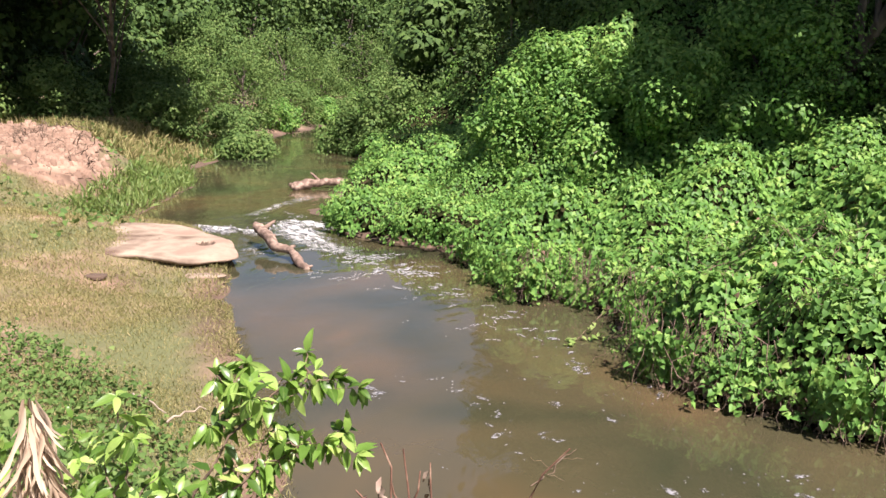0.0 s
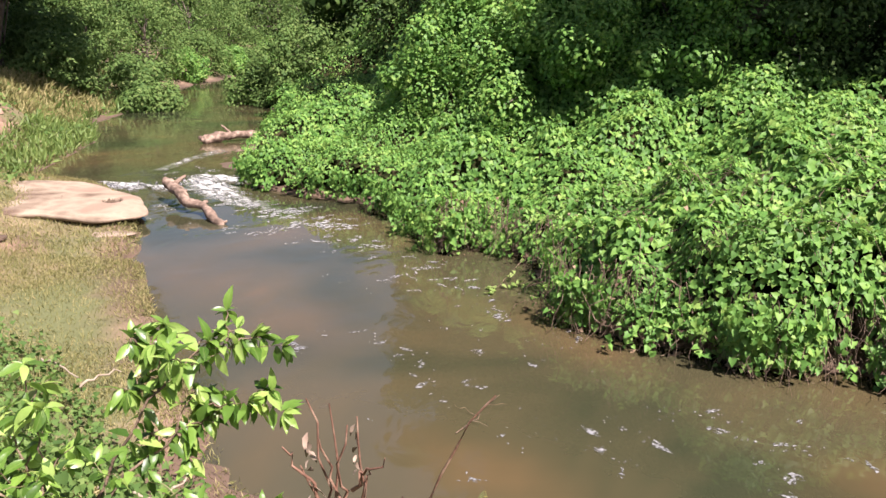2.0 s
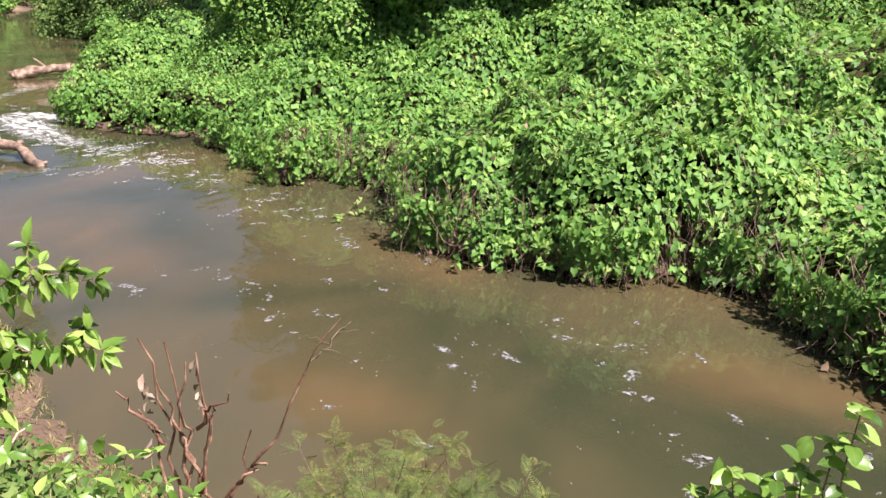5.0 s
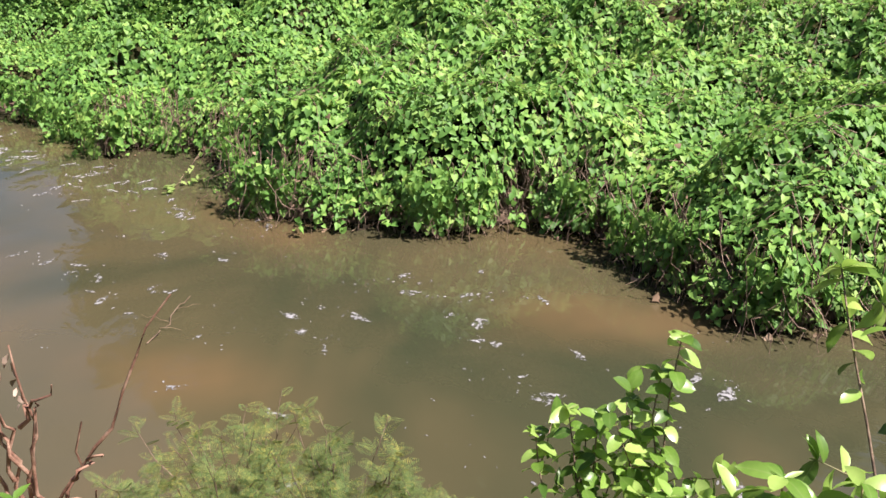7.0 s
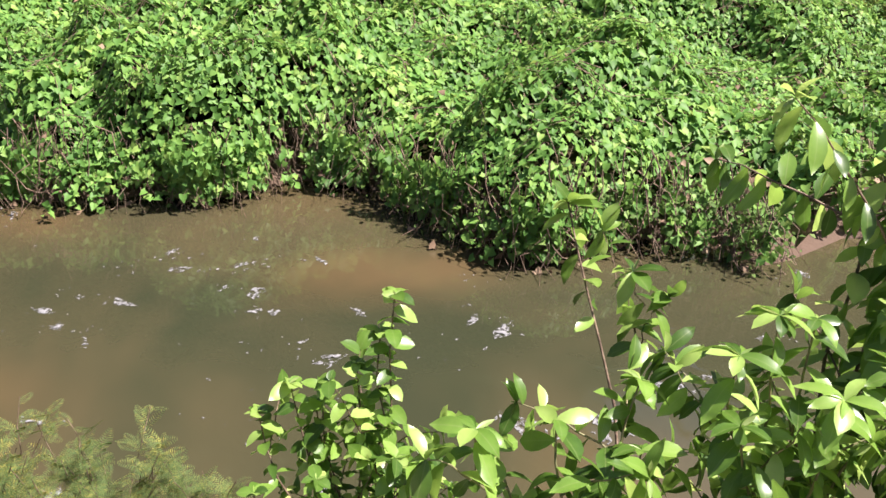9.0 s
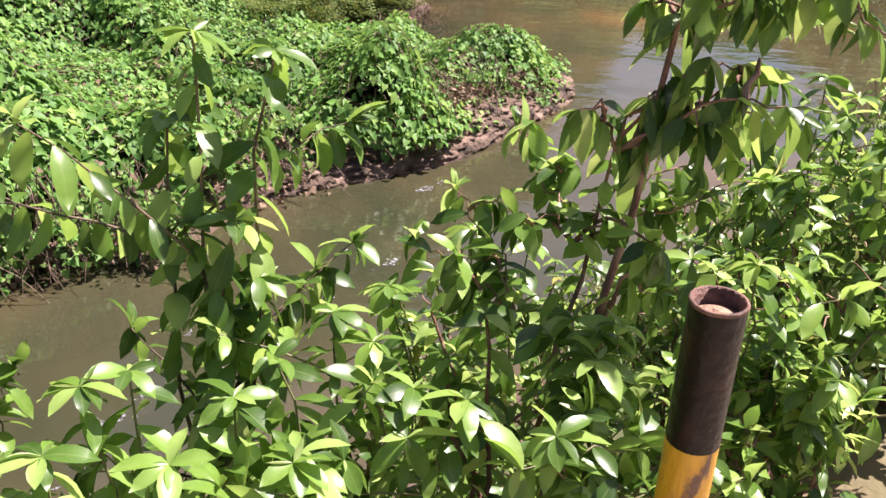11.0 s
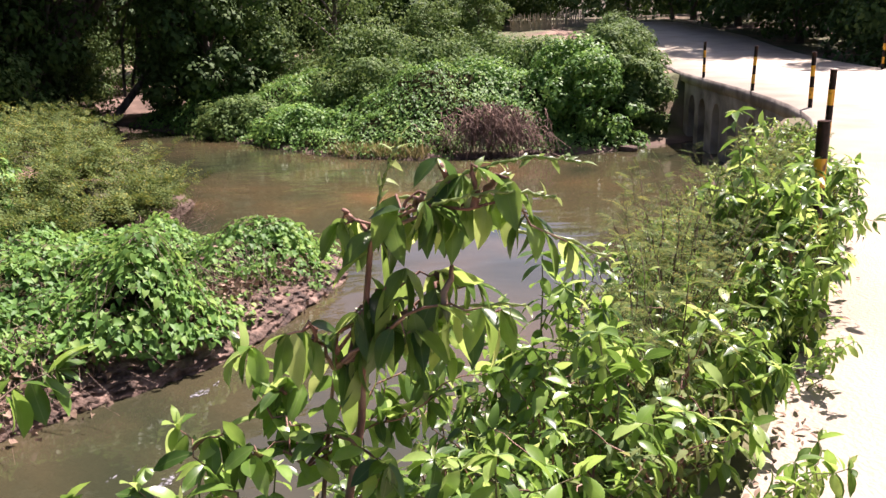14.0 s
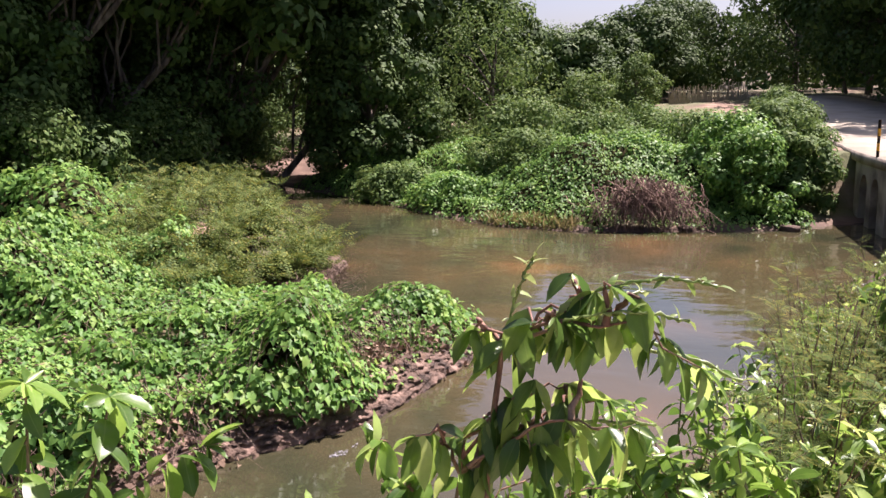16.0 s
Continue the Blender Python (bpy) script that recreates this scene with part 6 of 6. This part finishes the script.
v, f = scatter(LANCE, np.array([(-0.36, 4.17, 1.42 - 0.06 * k) for k in range(9)]) - B0, unit(rng.normal(0, 1, (9, 3)) - np.array([0, 0, 1.2])), unit(rng.normal(0, 1, (9, 3))), rng.uniform(0.06, 0.13, 9))
M_HUSK = material("pale_dry_husk", [(0.22, 0.15, 0.11), (0.34, 0.26, 0.20)], 9.0, 0.85)
for k in range(0, len(v), len(LANCE[0])):
    part("husk", np_mesh("husk", v[k:k + len(LANCE[0])], LANCE[1], M_HUSK), weed, "pale curled dry leaf")
v, f = scatter(LANCE, np.array([(-0.06, 4.1, 1.52 - 0.05 * k) for k in range(7)]) - B0, unit(rng.normal(0, 0.6, (7, 3)) - np.array([0, 0, 1.2])), unit(rng.normal(0, 1, (7, 3))), rng.uniform(0.05, 0.11, 7))
for k in range(0, len(v), len(LANCE[0])):
    part("husk", np_mesh("husk", v[k:k + len(LANCE[0])], LANCE[1], M_HUSK), weed, "pale curled dry leaf")
d0 = np.array([-0.92, 1.85, gz(-0.92, 1.85)])
dry = root("dry_plant", d0, "withered plant with hanging pale tan leaves", "dead plant")
part("stalk", np_mesh("stalk", *tube(bent((0, 0, -0.05), np.array([-0.88, 1.87, 2.78]) - d0, 0.02, 7, 0.01), np.linspace(0.012, 0.005, 7), 6), M_STICK, True), dry)
n = 150
up_, turn_ = rng.uniform(0.25, 0.95, n), rng.uniform(0, 6.28, n)
skirt = 0.015 + 0.07 * (1 - up_)
v, f = scatter(leaf_shape(0.045, (0.3, 0.8, 1.0, 0.6, 0.9, 0.5, 0.0), 1.4, 0.3, 6), np.c_[0.04 + skirt * np.cos(turn_), skirt * np.sin(turn_), up_], unit(rng.normal(0, 0.16, (n, 3)) + np.c_[0.25 * np.cos(turn_), 0.25 * np.sin(turn_), -np.ones(n)]), unit(rng.normal(0, 1, (n, 3))), rng.uniform(0.10, 0.26, n))
part("dry_leaves", np_mesh("dry_leaves", v, f, M_STRAW), dry, "hanging pale dry leaves")
for k, (a, t) in enumerate([((-4.0, 7.7), (-3.3, 7.1)), ((-3.3, 7.1), (-3.0, 7.4)), ((-1.9, 4.6), (-1.2, 4.3)), ((-2.6, 5.2), (-1.9, 5.0)), ((-3.0, 5.4), (-2.3, 4.4)), ((-1.75, 5.2), (-1.6, 5.65))]):
    a3, t3 = np.array([*a, gz(*a) + 0.06]), np.array([*t, gz(*t) + 0.16])
    st = root("fallen_stick", a3, "pale dry stick lying on the bank", "stick", "fallen sticks")
    part("stem", np_mesh("stem", *tube(bent((0, 0, 0), t3 - a3, 0.03, 7, 0.015), np.linspace(0.016, 0.007, 7), 6), M_STICK, True), st)


# ---- low weeds on the near left bank ----
def weeds(n, x0, x1, y0, y1, size, keep):
    x, y = rng.uniform(x0, x1, n), rng.uniform(y0, y1, n)
    d = off_water(x, y)
    ok = (d > 0.2) & keep(x, y, d)
    x, y, d = x[ok], y[ok], d[ok]
    m = len(x)
    p = np.c_[x, y, ground_z(x, y, d) + rng.random(m) ** 1.5 * np.maximum(0.08, 0.32 + 0.5 * FIELD(x + 70, y, 0.45))]
    return scatter(HEART, p, unit(rng.normal(0, 1, (m, 3)) + np.array([0, 0, 0.1])), unit(rng.normal(0, 0.5, (m, 3)) + np.array([0.1, -0.2, 1])), size * rng.uniform(0.6, 1.4, m))


herb = root("low_weeds", (0, 0, 0), "low leafy green weeds covering the bank", "weeds", kind="stuff")
side = lambda x, y, d: (y < np.interp(x, (-7.5, -5.5, -4.2, -2.9, -1.9, -0.3), (9.0, 8.7, 7.9, 6.8, 5.5, 4.4)) + 0.9 * FIELD(x, y, 0.8)) & (FIELD(x + 3, y + 8, 0.5) > -0.42) | (FIELD(x + 5, y, 1.1) > 0.30)
under_hedge = lambda x, y, d: (off_line(x, y, EDGE[::2], False)[0] > 0.25) & (off_line(x, y, CENTRE[::2], False)[0] > ROAD_WIDTH / 2)
part("leaves", np_mesh("leaves", *join([weeds(30000, -7.5, -0.3, 1.5, 9.4, 0.050, lambda x, y, d: side(x, y, d) & under_hedge(x, y, d)), weeds(22000, 0.2, 14, -6.5, 4.2, 0.07, under_hedge), weeds(9000, -26, -9, 14, 40, 0.12, lambda x, y, d: (FIELD(x, y, 1.8) > 0.02) & (cut_bank(x, y) < 0.4))]), M_BUSH), herb)


# ---- stick fence by the far road ----
fence = root("stick_fence", (0, 0, 0), "pale rustic fence of upright wooden sticks beside the road", "fence")
stick_mesh = np_mesh("fence_stick", *tube([(0, 0, -0.1), (0.01, 0, 0.5), (0, 0.01, 1.1)], (0.035, 0.032, 0.02), 6), M_PALE, True)
FX0, FY0, FX1, FY1 = 58.0, -7.0, 61.0, -12.5
for k in range(70):
    u = k / 69
    x, y = FX0 + (FX1 - FX0) * u, FY0 + (FY1 - FY0) * u
    st = part("stick", stick_mesh, fence)
    st.matrix_basis = pose(x, y, gz(x, y), rng.uniform(-5, 5), rng.uniform(-5, 5), rng.uniform(0, 360)) @ Matrix.Diagonal((1, 1, rng.uniform(0.8, 1.15), 1))


# ---- clods on the mud strip ----
def clods(n):
    out = []
    r = np.random.default_rng(91)
    for _ in range(n):
        u = r.random()
        p = np.array([8.9, 3.8]) * (1 - u) + np.array([13.2, 1.25]) * u + np.array([0.04, 0.08]) + r.normal(0, 0.20, 2)
        z = max(gz(p[0], p[1]), 0.0)
        s = r.uniform(0.012, 0.045)
        a = np.linspace(0, 2 * np.pi, 6, endpoint=False) + r.uniform(0, 1)
        low_ring = np.c_[p[0] + s * np.cos(a) * r.uniform(0.8, 1.3, 6), p[1] + s * np.sin(a) * r.uniform(0.8, 1.3, 6), np.full(6, z - 0.03)]
        up_ring = np.c_[p[0] + 0.6 * s * np.cos(a) * r.uniform(0.7, 1.3, 6), p[1] + 0.6 * s * np.sin(a) * r.uniform(0.7, 1.3, 6), z + s * r.uniform(0.35, 0.8, 6)]
        v = np.r_[low_ring, up_ring, [[p[0], p[1], z + s * 0.7]]]
        f = []
        for k in range(6):
            q = (k + 1) % 6
            f += [(k, q, 6 + q), (k, 6 + q, 6 + k), (6 + k, 6 + q, 12)]
        out.append((v, np.array(f)))
    return join(out)


def mud_face():
    """The eroded face of the bank at the water's edge, with a dark wet foot."""
    line = smooth_line([(8.3, 4.25), (9.0, 3.75), (9.9, 2.75), (10.6, 2.05), (12.0, 1.5), (13.6, 0.95), (14.6, 1.1)], 360)
    nn = unit(np.stack([-np.gradient(line[:, 1]), np.gradient(line[:, 0])], 1))
    rows_ = 26
    v = np.linspace(0, 1, rows_)[None, :]
    x0, y0 = line[:, 0:1], line[:, 1:2]
    tall_ = 0.30 + 0.22 * FIELD(x0 + 7, y0, 1.1) + 0.12 * FIELD(x0, y0 + 3, 0.4)
    rough_ = 0.20 * FIELD(x0 * 2.2, y0 * 2.2 + 9 * v, 0.6) + 0.16 * FIELD(x0 * 6, y0 * 6 + 22 * v, 0.6) + 0.09 * FIELD(x0 * 15, y0 * 15 + 40 * v, 0.6)
    inset = -0.10 + 0.55 * v ** 1.6 + rough_ * (0.35 + 0.65 * v)
    X, Y = x0 + nn[:, 0:1] * inset, y0 + nn[:, 1:2] * inset
    Z = -0.05 + (tall_ + 0.05) * v ** 0.75 + 0.05 * FIELD(X * 5, Y * 5, 0.5)
    idx = np.arange(360 * rows_).reshape(360, rows_)
    f = np.stack([idx[:-1, :-1], idx[1:, :-1], idx[1:, 1:], idx[:-1, 1:]], -1).reshape(-1, 4)
    return np_mesh("mud_face", np.stack([X, Y, Z], -1).reshape(-1, 3), f, M_BANK, True)


lumps = root("mud_clods", (0, 0, 0), "crumbling brown mud clods along the foot of the bank", "mud", kind="stuff")
part("clods", np_mesh("clods", *clods(420), M_CLOD), lumps)
part("mud_face", mud_face(), lumps, "bare eroded earth face above the water")


# ---- stems showing through the vines ----
def mound_stems(n):
    r = np.random.default_rng(55)
    out = []
    for _ in range(n):
        a = np.array([r.uniform(1, 14), r.uniform(2, 14)])
        w = r.uniform(0, 6.28)
        q = a + np.outer(np.linspace(0, r.uniform(0.3, 0.9), 5), [math.cos(w), math.sin(w)]) + r.normal(0, 0.03, (5, 2))
        d = off_water(q[:, 0], q[:, 1])
        if d.min() < 0.1 or not over_point(q[:, 0], q[:, 1]).all():
            continue
        z = canopy_z(q[:, 0], q[:, 1], d) - r.uniform(-0.02, 0.12)
        rad = r.uniform(0.003, 0.007)
        out.append(tube(np.c_[q, z], np.linspace(rad, rad * 0.6, 5), 3))
    return join(out)


part("stems", np_mesh("stems", *mound_stems(2550), M_TWIG), vines, "thin brown vine stems")


def edge_litter(n):
    """Dead leaves blown against the edge of the slab."""
    r = np.random.default_rng(66)
    x = 3.0 + 8.0 * r.random(n) ** 1.4
    p = np.array([at_edge(a, abs(b)) for a, b in zip(x, r.normal(0.0, 0.08, n))])
    c = np.c_[p, np.full(n, 2.008) + r.random(n) * 0.02]
    return scatter(LANCE, c, unit(r.normal(0, 1, (n, 3)) * np.array([1, 1, 0.15])), unit(r.normal(0, 0.25, (n, 3)) + np.array([0, 0, 1])), r.uniform(0.03, 0.06, n))


part("leaves", np_mesh("leaves", *edge_litter(420), M_DRY), litter, "dead leaves on the slab edge")
for k, (x, o) in enumerate([(5.6, 0.05), (6.3, 0.1), (6.7, 0.3), (7.1, 0.05), (7.5, 0.1), (8.2, 0.05), (4.7, 0.15)]):
    p = at_edge(x) - EDGE_N[int(np.argmin(np.abs(EDGE[:, 0] - x)))] * o
    b = (p[0], p[1], gz(p[0], p[1]))
    tips = [(np.array([0.2 * math.cos(0.8 * j + k), 0.2 * math.sin(0.8 * j + k), (0.36 if k not in (1, 2, 3) else 0.52) + 0.09 * ((j * 3 + k) % 4)]), 0.06) for j in range(9)]
    shrub(b, tips, 300 + k, False, length=0.125, gap=0.034)


def bank_clods(n):
    """Broken earth and roots on the bare bank above the stream."""
    r = np.random.default_rng(44)
    lumps_, roots_ = [], []
    line = np.array([(-13.4, 21.6), (-15.5, 23.2), (-18.5, 26.0)])
    for k in range(n):
        u = r.uniform(0, 1.999)
        i = int(u)
        p = line[i] + (line[i + 1] - line[i]) * (u - i) + r.normal(0, 0.8, 2)
        z = gz(p[0], p[1])
        s = r.uniform(0.04, 0.16)
        if k % 14 == 0:
            t = np.r_[p + r.normal(0, 0.4, 2), z + r.uniform(0.0, 0.4)]
            roots_.append(tube(bent(np.r_[p, z - 0.05], t, 0.15, 6, 0.05, r), np.linspace(0.018, 0.005, 6), 4))
            continue
        a = np.linspace(0, 2 * np.pi, 7, endpoint=False) + r.uniform(0, 1)
        c, sn = np.cos(a), np.sin(a)
        v = np.r_[np.c_[p[0] + s * c * r.uniform(0.7, 1.3, 7), p[1] + s * sn * r.uniform(0.7, 1.3, 7), np.full(7, z - 0.08)], np.c_[p[0] + 0.6 * s * c * r.uniform(0.6, 1.3, 7), p[1] + 0.6 * s * sn * r.uniform(0.6, 1.3, 7), z + s * r.uniform(0.2, 0.7, 7)], [[p[0], p[1], z + 0.5 * s]]]
        f = []
        for q in range(7):
            w = (q + 1) % 7
            f += [(q, w, 7 + w), (q, 7 + w, 7 + q), (7 + q, 7 + w, 14)]
        lumps_.append((v, np.array(f)))
    return join(lumps_), join(roots_)


crumbs, roots = bank_clods(1300)
broken = root("earth_bank", (0, 0, 0), "crumbling bare reddish earth with hanging roots on the bank", "earth bank", kind="stuff")
part("clods", np_mesh("clods", *crumbs, M_EARTH), broken)
part("roots", np_mesh("roots", *roots, M_TWIG), broken, "thin exposed roots")


# ---- twig afloat ----
float_twig = root("floating_twig", (0.60, 7.05, 0.01), "thin bare brown twig floating on the water", "stick")
part("stem", np_mesh("stem", *tube(bent((-0.15, -0.25, 0), (0.28, 0.55, 0.02), 0.02, 8, 0.02), np.linspace(0.006, 0.003, 8), 5), M_TWIG, True), float_twig)
for a, t in (((0.05, 0.1, 0.01), (-0.18, 0.3, 0.02)), ((0.12, 0.3, 0.02), (0.35, 0.28, 0.05)), ((-0.03, 0.0, 0.01), (0.16, -0.12, 0.01))):
    part("side_twig", np_mesh("side_twig", *tube(bent(a, t, 0.02, 5, 0.01), np.linspace(0.003, 0.0015, 5), 4), M_TWIG, True), float_twig)


def mound_litter(n):
    """Withered leaves caught among the vines in patches."""
    r = np.random.default_rng(72)
    x, y = r.uniform(0.5, 15, n), r.uniform(1, 15, n)
    d = off_water(x, y)
    ok = over_point(x, y) & (d > 0.1) & (FIELD(x + 80, y + 9, 0.9) + 0.5 * FIELD(x, y + 44, 0.35) > 0.22)
    x, y, d = x[ok], y[ok], d[ok]
    m = len(x)
    p = np.c_[x, y, canopy_z(x, y, d) + r.uniform(-0.08, 0.05, m)]
    return scatter(HEART, p, unit(r.normal(0, 1, (m, 3))), unit(r.normal(0, 0.6, (m, 3)) + np.array([0, -0.2, 0.8])), r.uniform(0.03, 0.08, m))


part("leaves", np_mesh("leaves", *mound_litter(3200), M_DRY), litter)


# ---- vine shoot afloat ----
shoot = root("floating_vine", (0.88, 11.10, 0.01), "trailing vine shoot with yellow-green leaves lying on the water", "vine")
r_s = np.random.default_rng(31)
trail = bent((0.45, 0.75, 0.25), (-0.10, -0.25, 0.0), -0.08, 9, 0.02, r_s)
part("stem", np_mesh("stem", *tube(trail, np.linspace(0.005, 0.003, 9), 5), M_TWIG, True), shoot)
branch = bent(trail[5], trail[5] + np.array([0.55, -0.05, 0.0]), 0.02, 7, 0.02, r_s)
part("stem", np_mesh("stem", *tube(branch, np.linspace(0.004, 0.002, 7), 5), M_TWIG, True), shoot)
shoot_leaf = np_mesh("leaf", HEART[0], HEART[1], M_YOUNG, True)
for k in range(26):
    line_ = trail if k % 2 else branch
    c = line_[r_s.integers(2, len(line_))] + r_s.normal(0, 0.035, 3) * np.array([1, 1, 0.3]) + np.array([0, 0, 0.02])
    lf = part("leaf", shoot_leaf, shoot)
    lf.matrix_basis = pose(c[0], c[1], max(c[2], 0.012), r_s.uniform(-20, 20), r_s.uniform(-20, 20), r_s.uniform(0, 360)) @ Matrix.Diagonal((1, 1, 1, 1)).lerp(Matrix.Diagonal((0, 0, 0, 1)), 1 - r_s.uniform(0.06, 0.11))
